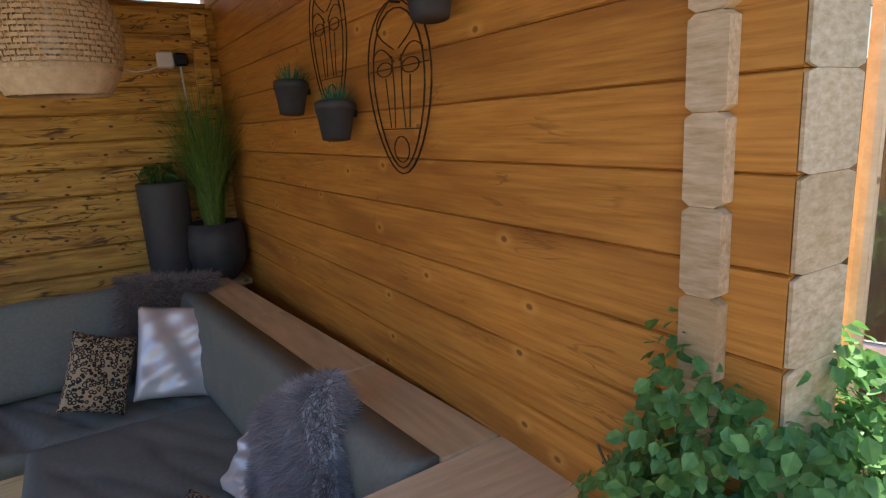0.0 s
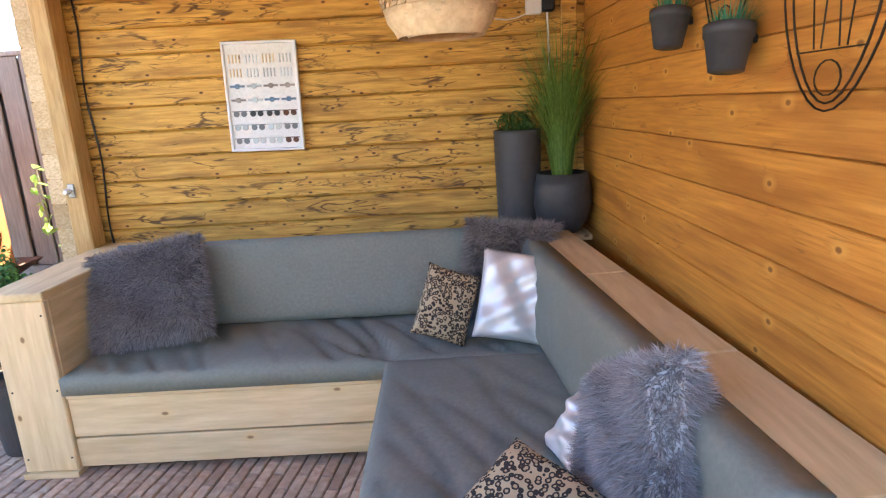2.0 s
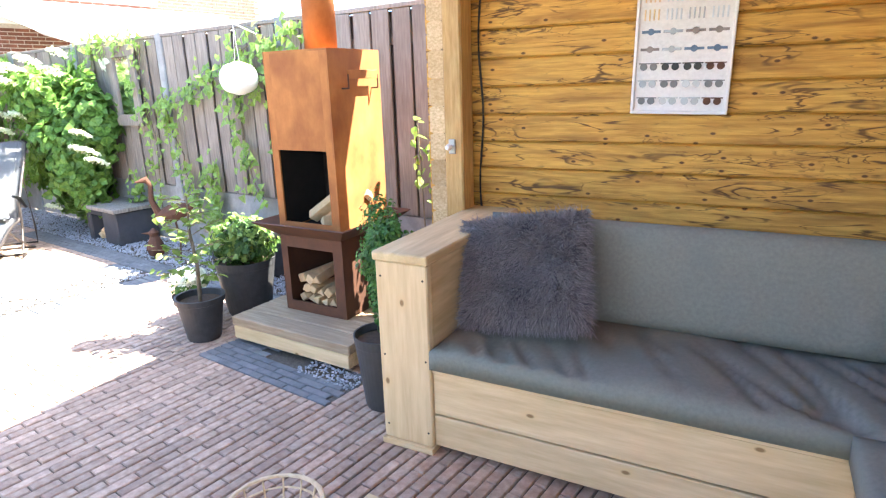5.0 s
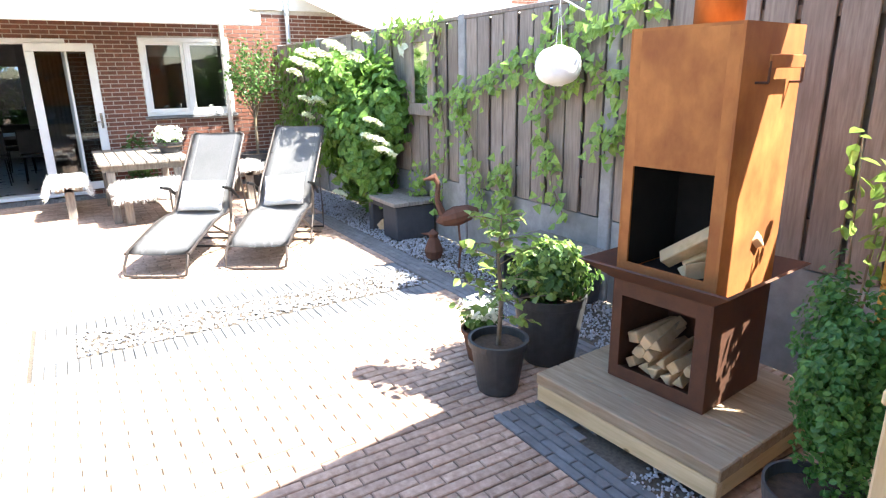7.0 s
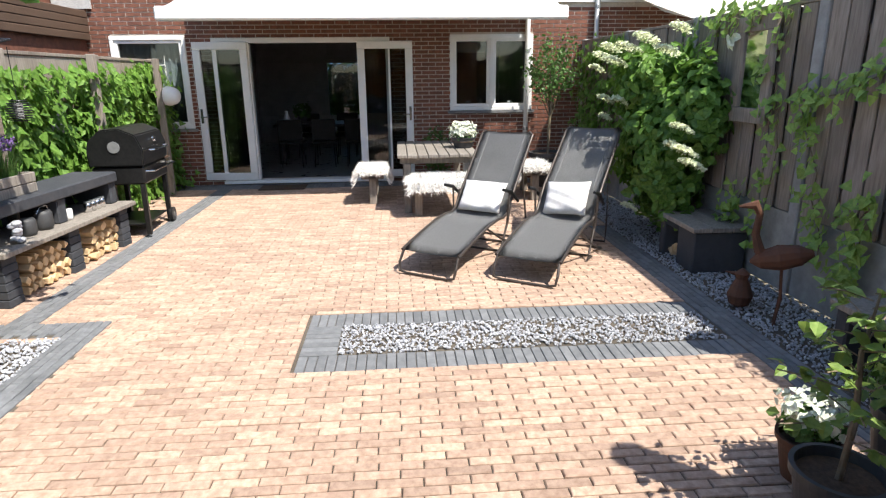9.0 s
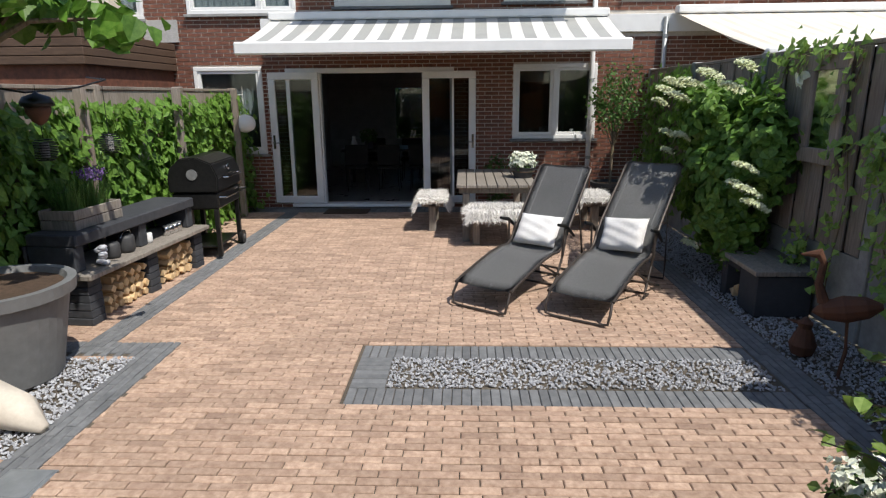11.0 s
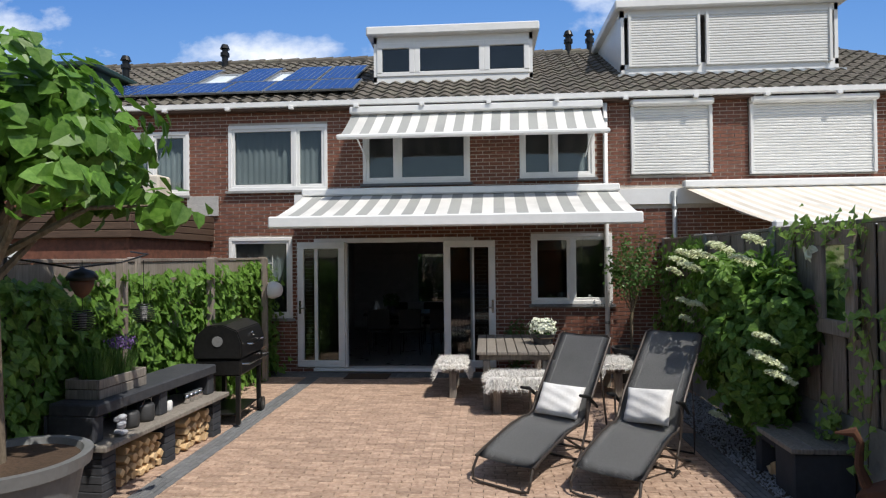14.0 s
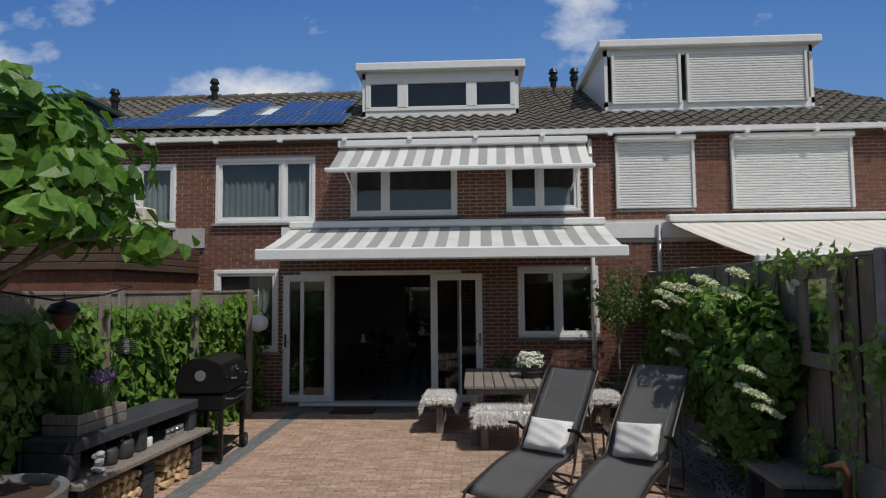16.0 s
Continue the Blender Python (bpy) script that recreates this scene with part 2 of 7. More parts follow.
SILVER = surf("silver_satin", (0.70, 0.68, 0.64), (0.82, 0.80, 0.76), 5, rough=0.36, bump=0.5, metal=0.30, vary=0.03, stain_amount=0.1)
WHITE_CLOTH = surf("off_white_cloth", (0.72, 0.71, 0.69), (0.82, 0.81, 0.79), 50, rough=0.85, bump=0.2, vary=0.03, stain=(0.6, 0.58, 0.56))
BLACK_POT = surf("anthracite_pot", (0.035, 0.036, 0.038), (0.055, 0.056, 0.058), 20, rough=0.55, bump=0.1, vary=0.1, stain=(0.08, 0.08, 0.08))
GREY_POT = surf("grey_pot", (0.15, 0.155, 0.155), (0.20, 0.205, 0.205), 14, rough=0.55, bump=0.1, vary=0.05, stain=(0.12, 0.12, 0.12))
BLACK = surf("black_metal", (0.012, 0.012, 0.012), (0.022, 0.022, 0.022), 30, rough=0.35, bump=0.03, metal=0.3, vary=0.05)
WIRE = surf("dark_wire", (0.02, 0.014, 0.01), (0.04, 0.028, 0.02), 30, rough=0.5, bump=0.0, metal=0.6)
TUBE = surf("bronze_tube", (0.055, 0.045, 0.04), (0.085, 0.07, 0.06), 20, rough=0.4, bump=0.0, metal=0.4, vary=0.05)
CHROME = surf("chrome", (0.6, 0.6, 0.6), (0.7, 0.7, 0.7), 30, rough=0.18, bump=0.0, metal=1.0)
RUST = surf("corten_steel", (0.30, 0.105, 0.028), (0.50, 0.205, 0.058), 7, (1, 1, 0.6), 0.8, 0.12, vary=0.05, stain=(0.23, 0.075, 0.025), stain_amount=0.55, stain_scale=2.5)
RUST_DARK = surf("dark_corten_steel", (0.075, 0.034, 0.02), (0.13, 0.055, 0.03), 9, rough=0.75, bump=0.12, vary=0.06, stain=(0.05, 0.025, 0.015))
SOOT = surf("soot", (0.012, 0.011, 0.01), (0.022, 0.02, 0.018), 9, rough=0.95, bump=0.1)
FIREWOOD = surf("firewood", (0.50, 0.33, 0.16), (0.74, 0.56, 0.34), 9, (1, 1, 1), 0.8, 0.4, vary=0.3, stain=(0.26, 0.16, 0.09), stain_amount=0.5, stain_scale=9)
FENCE = surf("weathered_fence_board", (0.20, 0.165, 0.135), (0.33, 0.285, 0.245), 7, (8, 8, 0.7), 0.8, 0.35, vary=0.22, stain=(0.13, 0.10, 0.08), stain_amount=0.5)
PLATFORM = surf("oiled_platform_plank", (0.30, 0.215, 0.13), (0.48, 0.37, 0.25), 6, (0.8, 9, 9), 0.75, 0.3, vary=0.18, stain=(0.2, 0.14, 0.09))
CONCRETE = surf("grey_concrete", (0.24, 0.24, 0.235), (0.36, 0.36, 0.35), 9, rough=0.85, bump=0.3, vary=0.06, stain=(0.16, 0.16, 0.15), stain_amount=0.5)
SLATE = surf("blue_grey_paver", (0.125, 0.13, 0.135), (0.20, 0.205, 0.21), 14, rough=0.8, bump=0.25, vary=0.22, stain=(0.09, 0.095, 0.1))
PAVER = surf("red_clay_paver", (0.29, 0.192, 0.138), (0.47, 0.342, 0.258), 26, rough=0.85, bump=0.6, vary=0.38, stain=(0.20, 0.13, 0.10), stain_amount=0.4, stain_scale=1.1)
SAND = surf("joint_sand", (0.07, 0.058, 0.045), (0.14, 0.118, 0.09), 60, rough=0.95, bump=0.3)
GRAVEL = surf("grey_gravel", (0.26, 0.27, 0.29), (0.58, 0.59, 0.62), 30, rough=0.8, bump=0.2, vary=0.25)
BRICK = surf("facade_brick", (0.115, 0.048, 0.031), (0.225, 0.09, 0.056), 14, rough=0.85, bump=0.3, vary=0.30, stain=(0.10, 0.04, 0.03), stain_amount=0.4)
MORTAR = surf("pale_mortar", (0.42, 0.38, 0.33), (0.54, 0.49, 0.43), 30, rough=0.9, bump=0.2)
UPVC = surf("white_frame", (0.76, 0.76, 0.75), (0.82, 0.82, 0.81), 6, rough=0.35, bump=0.0, vary=0.02, stain=(0.7, 0.7, 0.68))
SHUTTER = surf("white_shutter", (0.74, 0.74, 0.72), (0.80, 0.80, 0.78), 6, rough=0.45, bump=0.0, vary=0.02, stain=(0.68, 0.68, 0.66))
TILE = surf("dark_roof_tile", (0.085, 0.075, 0.062), (0.165, 0.145, 0.12), 14, rough=0.85, bump=0.4, vary=0.3, stain=(0.15, 0.15, 0.11), stain_amount=0.5)
ZINC = surf("zinc", (0.30, 0.32, 0.33), (0.42, 0.44, 0.45), 8, rough=0.45, bump=0.05, metal=0.6)
AWN_W = surf("awning_white", (0.66, 0.65, 0.62), (0.73, 0.72, 0.69), 40, rough=0.85, bump=0.05, vary=0.02)
AWN_G = surf("awning_grey", (0.32, 0.325, 0.31), (0.38, 0.385, 0.37), 40, rough=0.85, bump=0.05, vary=0.02)
AWN_C = surf("awning_cream", (0.62, 0.56, 0.47), (0.70, 0.64, 0.55), 40, rough=0.85, bump=0.05, vary=0.02)
SOLAR = surf("solar_cell", (0.013, 0.030, 0.135), (0.025, 0.052, 0.20), 3, rough=0.15, bump=0.0, vary=0.12, spec=0.6)
SLING = surf("sling_fabric", (0.17, 0.172, 0.172), (0.235, 0.236, 0.236), 90, rough=0.6, bump=0.15, vary=0.06, sheen=0.3)
GREYWOOD = surf("weathered_table_wood", (0.17, 0.15, 0.125), (0.30, 0.27, 0.235), 6, (8, 8, 1), 0.8, 0.35, vary=0.18, stain=(0.11, 0.095, 0.08))
CHARCOAL = surf("charcoal_painted_block", (0.035, 0.038, 0.045), (0.058, 0.062, 0.07), 14, rough=0.8, bump=0.35, vary=0.1, stain=(0.08, 0.08, 0.085))
DARKPLANK = surf("dark_brown_cladding", (0.075, 0.045, 0.03), (0.12, 0.075, 0.05), 6, (8, 1, 8), 0.7, 0.2, vary=0.12)
PAPER = surf("paper_lantern_white", (0.80, 0.80, 0.79), (0.86, 0.86, 0.85), 40, rough=0.9, bump=0.1, vary=0.02)
RATTAN = surf("pale_rattan", (0.58, 0.42, 0.24), (0.76, 0.60, 0.38), 30, rough=0.6, bump=0.2, vary=0.12)
BARK = surf("bark", (0.12, 0.09, 0.06), (0.26, 0.21, 0.15), 14, (3, 3, 1), 0.9, 0.5, stain=(0.22, 0.2, 0.08))
SOIL = surf("soil", (0.05, 0.032, 0.02), (0.11, 0.07, 0.045), 40, rough=0.95, bump=0.5)
PLASTER = surf("room_plaster", (0.40, 0.40, 0.39), (0.48, 0.48, 0.47), 5, rough=0.9, bump=0.05)
ROOMFLOOR = surf("room_floor_tile", (0.10, 0.10, 0.10), (0.16, 0.16, 0.155), 5, rough=0.3, bump=0.02)
CURTAIN = surf("blue_curtain", (0.10, 0.16, 0.24), (0.17, 0.25, 0.35), 20, (1, 8, 1), 0.9, 0.1)
NET = surf("pale_curtain", (0.52, 0.58, 0.62), (0.68, 0.74, 0.78), 20, (1, 8, 1), 0.9, 0.1)
# pale tone shared by the kitchen blind and the sky-bright lower panes
PALE_SHEET = surf("pale_sheet", (0.70, 0.77, 0.82), (0.80, 0.86, 0.90), 6, rough=0.5, bump=0.0, vary=0.02)
DARKDOOR = surf("dark_green_panel", (0.02, 0.05, 0.045), (0.035, 0.07, 0.06), 8, rough=0.5, bump=0.0)
STONEBOARD = surf("grey_slip_cladding", (0.32, 0.31, 0.3), (0.5, 0.49, 0.47), 14, (1, 2, 9), 0.85, 0.4)
GROUND = surf("dark_earth", (0.10, 0.085, 0.06), (0.17, 0.15, 0.11), 3, rough=0.95, bump=0.3)
PETAL_CREAM = surf("cream_petal", (0.56, 0.62, 0.34), (0.80, 0.82, 0.60), 40, rough=0.7, bump=0, vary=0.1)
PETAL = surf("white_petal", (0.64, 0.68, 0.52), (0.80, 0.82, 0.70), 40, rough=0.7, bump=0, vary=0.1)
LILAC = surf("lavender_flower", (0.16, 0.09, 0.26), (0.27, 0.17, 0.40), 40, rough=0.8, bump=0, vary=0.25)
LEAF_IVY = leaf_mat("ivy_leaf", (0.085, 0.185, 0.028), (0.19, 0.33, 0.062))
LEAF_BIG = leaf_mat("catalpa_leaf", (0.11, 0.26, 0.03), (0.21, 0.40, 0.065))
LEAF_DARK = leaf_mat("dark_shrub_leaf", (0.05, 0.12, 0.028), (0.10, 0.20, 0.045))
LEAF_BOX = leaf_mat("boxwood_leaf", (0.08, 0.21, 0.05), (0.20, 0.40, 0.11))
LEAF_MID = leaf_mat("evergreen_leaf", (0.045, 0.14, 0.03), (0.12, 0.27, 0.06))
LEAF_LIME = leaf_mat("lime_leaf", (0.18, 0.30, 0.055), (0.30, 0.43, 0.11))
LEAF_FAKE = leaf_mat("turquoise_grass", (0.02, 0.16, 0.09), (0.05, 0.28, 0.16))
LEAF_GRASS = leaf_mat("grass_blade", (0.09, 0.18, 0.03), (0.20, 0.32, 0.07))
GLASS = plain_glass("window_glass")
MIRROR = surf("mirror_glass", (0.8, 0.8, 0.8), (0.82, 0.82, 0.82), 3, rough=0.1, bump=0, metal=1.0, vary=0.0, stain_amount=0.0)


def leopard():
    m = surf("leopard_print", (0.46, 0.36, 0.24), (0.60, 0.50, 0.36), 20, rough=0.85, bump=0.1)
    t = m.node_tree
    p = t.nodes["Principled BSDF"]
    co = t.nodes.new("ShaderNodeTexCoord")
    ns = t.nodes.new("ShaderNodeTexNoise")
    ns.inputs["Scale"].default_value = 36
    t.links.new(co.outputs["Object"], ns.inputs["Vector"])
    vo = t.nodes.new("ShaderNodeTexVoronoi")
    vo.inputs["Scale"].default_value = 58
    t.links.new(co.outputs["Object"], vo.inputs["Vector"])
    ad = t.nodes.new("ShaderNodeMath")
    ad.operation = "MULTIPLY_ADD"
    ad.inputs[1].default_value = 0.55
    t.links.new(ns.outputs["Fac"], ad.inputs[0])
    t.links.new(vo.outputs["Distance"], ad.inputs[2])
    rp = t.nodes.new("ShaderNodeValToRGB")
    e = rp.color_ramp.elements
    e[0].position, e[0].color = 0.0, (0.36, 0.25, 0.14, 1)
    e[1].position, e[1].color = 0.56, (0.025, 0.02, 0.018, 1)
    e3 = e.new(0.80)
    e3.color = (0.025, 0.02, 0.018, 1)
    e4 = e.new(0.84)
    e4.color = (0.46, 0.35, 0.21, 1)
    e5 = e.new(0.50)
    e5.color = (0.42, 0.31, 0.18, 1)
    t.links.new(ad.outputs[0], rp.inputs[0])
    t.links.new(rp.outputs[0], p.inputs["Base Color"])
    return m


LEOPARD = leopard()

# ---- building helpers ----
I4 = Matrix.Identity(4)


def part(name, bm, material, parent=None, label="", smooth=False):
    me = bpy.data.meshes.new(name)
    if isinstance(bm, tuple):
        me.from_pydata(bm[0], [], bm[1])
    else:
        bmesh.ops.recalc_face_normals(bm, faces=bm.faces[:])
        bm.to_mesh(me)
        bm.free()
    for m in (material if isinstance(material, (list, tuple)) else [material]):
        me.materials.append(m)
    if smooth:
        me.shade_smooth()
    ob = new(name, me)
    if parent:
        ob.parent = parent
    if label:
        ob["label"] = label
    return ob


def thing(name, label, category, m=I4, group="", parent=None):
    ob = new(name)
    ob.matrix_basis = m
    ob.empty_display_size = 0.1
    if parent:
        ob.parent = parent
    return tagged(ob, label, category, group)


def structure(ob, label="", category=""):
    return tagged(ob, label, category, kind="structure")


def stuff(ob):
    return tagged(ob, kind="stuff")


def box(bm, x0, x1, y0, y1, z0, z1, bev=0.0, m=I4, mat=0):
    c = Matrix.Translation(((x0 + x1) / 2, (y0 + y1) / 2, (z0 + z1) / 2)) @ Matrix.Diagonal((abs(x1 - x0), abs(y1 - y0), abs(z1 - z0), 1))
    r = bmesh.ops.create_cube(bm, size=1, matrix=m @ c)
    fs = {f for v in r["verts"] for f in v.link_faces}
    if bev:
        es = list({e for v in r["verts"] for e in v.link_edges})
        b = bmesh.ops.bevel(bm, geom=es, offset=bev, segments=1, affect="EDGES", profile=0.5)
        fs = {f for f in fs if f.is_valid} | set(b["faces"])
    if mat:
        for f in fs:
            f.material_index = mat
    return bm


def boxed(x0, x1, y0, y1, z0, z1, bev=0.004, m=I4):
    return box(bmesh.new(), x0, x1, y0, y1, z0, z1, bev, m)


def rod(bm, a, b, r0, r1=None, seg=8, caps=True):
    a, b = Vector(a), Vector(b)
    d = b - a
    q = d.to_track_quat("Z", "Y").to_matrix().to_4x4()
    bmesh.ops.create_cone(bm, cap_ends=caps, segments=seg, radius1=r0, radius2=r0 if r1 is None else r1, depth=d.length, matrix=Matrix.Translation((a + b) / 2) @ q)
    return bm


def tube(bm, pts, r, seg=6):
    pts = [Vector(p) for p in pts]
    rings = []
    for i, p in enumerate(pts):
        d = (pts[min(i + 1, len(pts) - 1)] - pts[max(i - 1, 0)]).normalized()
        s = d.cross(Vector((0, 0, 1)))
        s = s.normalized() if s.length > 0.05 else Vector((1, 0, 0))
        u = s.cross(d).normalized()
        rr = r[i] if isinstance(r, (list, tuple)) else r
        rings.append([bm.verts.new(p + (s * math.cos(a) + u * math.sin(a)) * rr) for a in [2 * math.pi * j / seg for j in range(seg)]])
    for a, b in zip(rings, rings[1:]):
        for j in range(seg):
            bm.faces.new((a[j], a[(j + 1) % seg], b[(j + 1) % seg], b[j]))
    bm.faces.new(rings[0][::-1])
    bm.faces.new(rings[-1])
    return bm


def lathe(bm, prof, c=(0, 0, 0), seg=28, cap=True):
    rings = [[bm.verts.new((c[0] + r * math.cos(2 * math.pi * j / seg), c[1] + r * math.sin(2 * math.pi * j / seg), c[2] + z)) for j in range(seg)] for r, z in prof]
    for a, b in zip(rings, rings[1:]):
        for j in range(seg):
            bm.faces.new((a[j], a[(j + 1) % seg], b[(j + 1) % seg], b[j]))
    if cap:
        bm.faces.new(rings[0][::-1])
        bm.faces.new(rings[-1])
    return bm


def pillow_bm(w, h, t, n=14, wrinkle=0.0, seed=0):
    """A stuffed pillow in its own x-z plane, thick along y, standing on z = 0."""
    rg = random.Random(seed)
    bm = bmesh.new()
    ph = [rg.uniform(0, 6) for _ in range(4)]
    for side in (-1, 1):
        g = []
        for i in range(n + 1):
            row = []
            for j in range(n + 1):
                a, b = i / n * 2 - 1, j / n * 2 - 1
                e = max(0.0, (1 - a ** 4) * (1 - b ** 4)) ** 0.5
                pin = 1 - 0.05 * (1 - abs(a) ** 3) * abs(b) ** 6
                pin2 = 1 - 0.05 * (1 - abs(b) ** 3) * abs(a) ** 6
                y = side * (t / 2 * e + wrinkle * e * math.sin(6 * a + 4 * b + ph[0]) + wrinkle * 0.7 * e * math.sin(11 * b - 5 * a + ph[1]))
                row.append(bm.verts.new((a * w / 2 * pin2, y, (b * pin + 1) * h / 2)))
            g.append(row)
        for i in range(n):
            for j in range(n):
                bm.faces.new((g[i][j], g[i + 1][j], g[i + 1][j + 1], g[i][j + 1]))
    bmesh.ops.remove_doubles(bm, verts=bm.verts[:], dist=0.0005)
    return bm


def hairs(bm_src, count, length, width, seed, droop=0.4, core=(0, 0, 0)):
    """Tufts of fur, as narrow triangles, over the faces of a mesh."""
    rg = random.Random(seed)
    bmesh.ops.recalc_face_normals(bm_src, faces=bm_src.faces[:])
    fs = [f for f in bm_src.faces]
    vs, out = [], []
    for k in range(count):
        f = fs[rg.randrange(len(fs))]
        p, q = rg.random(), rg.random()
        v = [v.co for v in f.verts]
        c = v[0].lerp(v[1], p).lerp((v[3] if len(v) > 3 else v[2]).lerp(v[2], p), q)
        nrm = f.normal if f.normal.dot(c - Vector(core)) > 0 else -f.normal
        d = (nrm + Vector((rg.uniform(-1, 1), rg.uniform(-1, 1), rg.uniform(-1, 0.6))) * 0.6 + Vector((0, 0, -droop))).normalized()
        ln = length * rg.uniform(0.6, 1.2)
        s = d.cross(Vector((rg.uniform(-1, 1), rg.uniform(-1, 1), rg.uniform(-1, 1)))).normalized() * width
        i = len(vs)
        vs += [c - s, c + s, c + d * ln + Vector((0, 0, -droop * ln * 0.3))]
        out.append((i, i + 1, i + 2))
    return vs, out


def leaves(points, size, seed, shape="oval", spread=0.7, cup=0.2):
    """Leaves at (place, outward) pairs: folded, pointed blades."""
    rg = random.Random(seed)
    vs, fs = [], []
    for p, nrm in points:
        n = (Vector(nrm) + Vector((rg.uniform(-1, 1), rg.uniform(-1, 1), rg.uniform(-1, 1))) * spread).normalized()
        a = n.cross(Vector((rg.uniform(-1, 1), rg.uniform(-1, 1), rg.uniform(-1.6, 0.2)))).normalized()
        b = n.cross(a).normalized()
        if b.z > 0:
            b = -b
        s = size * rg.uniform(0.6, 1.25)
        i = len(vs)
        p = Vector(p)
        if shape == "oval":
            pr = ((0, 0), (0.42, 0.38), (0.34, 0.78), (0, 1.15), (-0.34, 0.78), (-0.42, 0.38))
        elif shape == "heart":
            pr = ((0, 0), (0.55, 0.18), (0.42, 0.75), (0, 1.2), (-0.42, 0.75), (-0.55, 0.18))
        elif shape == "lobed":
            pr = ((0, 0), (0.58, 0.05), (0.40, 0.5), (0, 1.1), (-0.40, 0.5), (-0.58, 0.05))
        else:
            pr = ((0, 0), (0.16, 0.3), (0.13, 0.75), (0, 1.2), (-0.13, 0.75), (-0.16, 0.3))
        for u, v in pr:
            vs.append(p + a * (u * s) + b * (v * s) + n * (abs(u) * cup * s - v * v * 0.12 * s))
        fs += [(i, i + 1, i + 2, i + 3), (i, i + 3, i + 4, i + 5)]
    return vs, fs


def clump(c, r, count, seed, skin=0.35):
    """Places through an uneven ellipsoid, dense at its skin, with gaps."""
    rg = random.Random(seed)
    c, pts = Vector(c), []
    while len(pts) < count:
        d = Vector((rg.gauss(0, 1), rg.gauss(0, 1), rg.gauss(0, 1))).normalized()
        lump = 0.78 + 0.45 * noise.noise(d * 2.1 + Vector((seed, 0, 0)))
        gap = noise.noise(d * 4.5 + Vector((0, seed, 0)))
        if gap < -0.28:
            continue
        k = lump * (1 - skin * rg.random() ** 1.6)
        pts.append((c + Vector((d.x * r[0], d.y * r[1], d.z * r[2])) * k, d + Vector((0, 0, 0.35))))
    return pts


def blades(c, count, height, radius, lean, width, seed):
    rg = random.Random(seed)
    vs, fs = [], []
    for k in range(count):
        a, r0 = rg.uniform(0, 6.283), radius * rg.random() ** 0.5
        h, ln = height * rg.uniform(0.6, 1.1), lean * rg.uniform(0.1, 1.0)
        d = Vector((math.cos(a), math.sin(a), 0))
        s = Vector((-d.y, d.x, 0)) * width
        b = Vector(c) + d * r0
        i = len(vs)
        for q in (0, 0.35, 0.7, 1.0):
            p = b + d * (ln * q * q) + Vector((0, 0, h * (q - 0.25 * q * q * ln / max(lean, 0.01))))
            w = s * (1 - 0.9 * q)
            vs += [p - w, p + w]
        for q in range(3):
            fs.append((i + 2 * q, i + 2 * q + 1, i + 2 * q + 3, i + 2 * q + 2))
    return vs, fs


def merge(*meshes):
    vs, fs = [], []
    for v, f in meshes:
        k = len(vs)
        vs += list(v)
        fs += [tuple(i + k for i in q) for q in f]
    return vs, fs


def brick_block(vs, fs, x0, x1, y0, y1, z0, z1, ch):
    """A block with chamfered top edges: 9 faces."""
    i = len(vs)
    vs += [(x0, y0, z0), (x1, y0, z0), (x1, y1, z0), (x0, y1, z0), (x0, y0, z1 - ch), (x1, y0, z1 - ch), (x1, y1, z1 - ch), (x0, y1, z1 - ch),
           (x0 + ch, y0 + ch, z1), (x1 - ch, y0 + ch, z1), (x1 - ch, y1 - ch, z1), (x0 + ch, y1 - ch, z1)]
    for a, b in ((0, 1), (1, 2), (2, 3), (3, 0)):
        fs.append((i + a, i + b, i + b + 4, i + a + 4))
        fs.append((i + a + 4, i + b + 4, i + b + 8, i + a + 8))
    fs.append((i + 8, i + 9, i + 10, i + 11))

# ---- house row ----
FX = -11.98
OPEN = [(-3.03, -1.30, 3.08, 4.20), (-5.5, -3.73, 3.02, 4.13), (-0.69, 1.12, 3.16, 4.28), (1.94, 3.17, 3.20, 4.28), (3.74, 5.04, 3.22, 4.50), (5.62, 7.58, 3.19, 4.50),
        (-1.54, 1.17, 0.05, 2.25), (2.11, 3.43, 1.12, 2.28), (-3.03, -1.92, 0.9, 2.28), (4.75, 6.2, 0.9, 2.25)]


def pierced(bm, x0, x1, ylo, yhi, zlo, zhi, holes):
    ys = sorted({ylo, yhi, *[v for h in holes for v in h[:2] if ylo < v < yhi]})
    zs = sorted({zlo, zhi, *[v for h in holes for v in h[2:] if zlo < v < zhi]})
    for a, b in zip(ys, ys[1:]):
        for c, d in zip(zs, zs[1:]):
            if not any(h[0] <= (a + b) / 2 <= h[1] and h[2] <= (c + d) / 2 <= h[3] for h in holes):
                box(bm, x0, x1, a, b, c, d)
    return bm


wall_facade = structure(part("wall_facade", pierced(bmesh.new(), FX - 0.28, FX - 0.012, -9, 9.9, -0.1, 4.5, OPEN), MORTAR), "terraced house wall of dark red brick with pale joints", "wall")


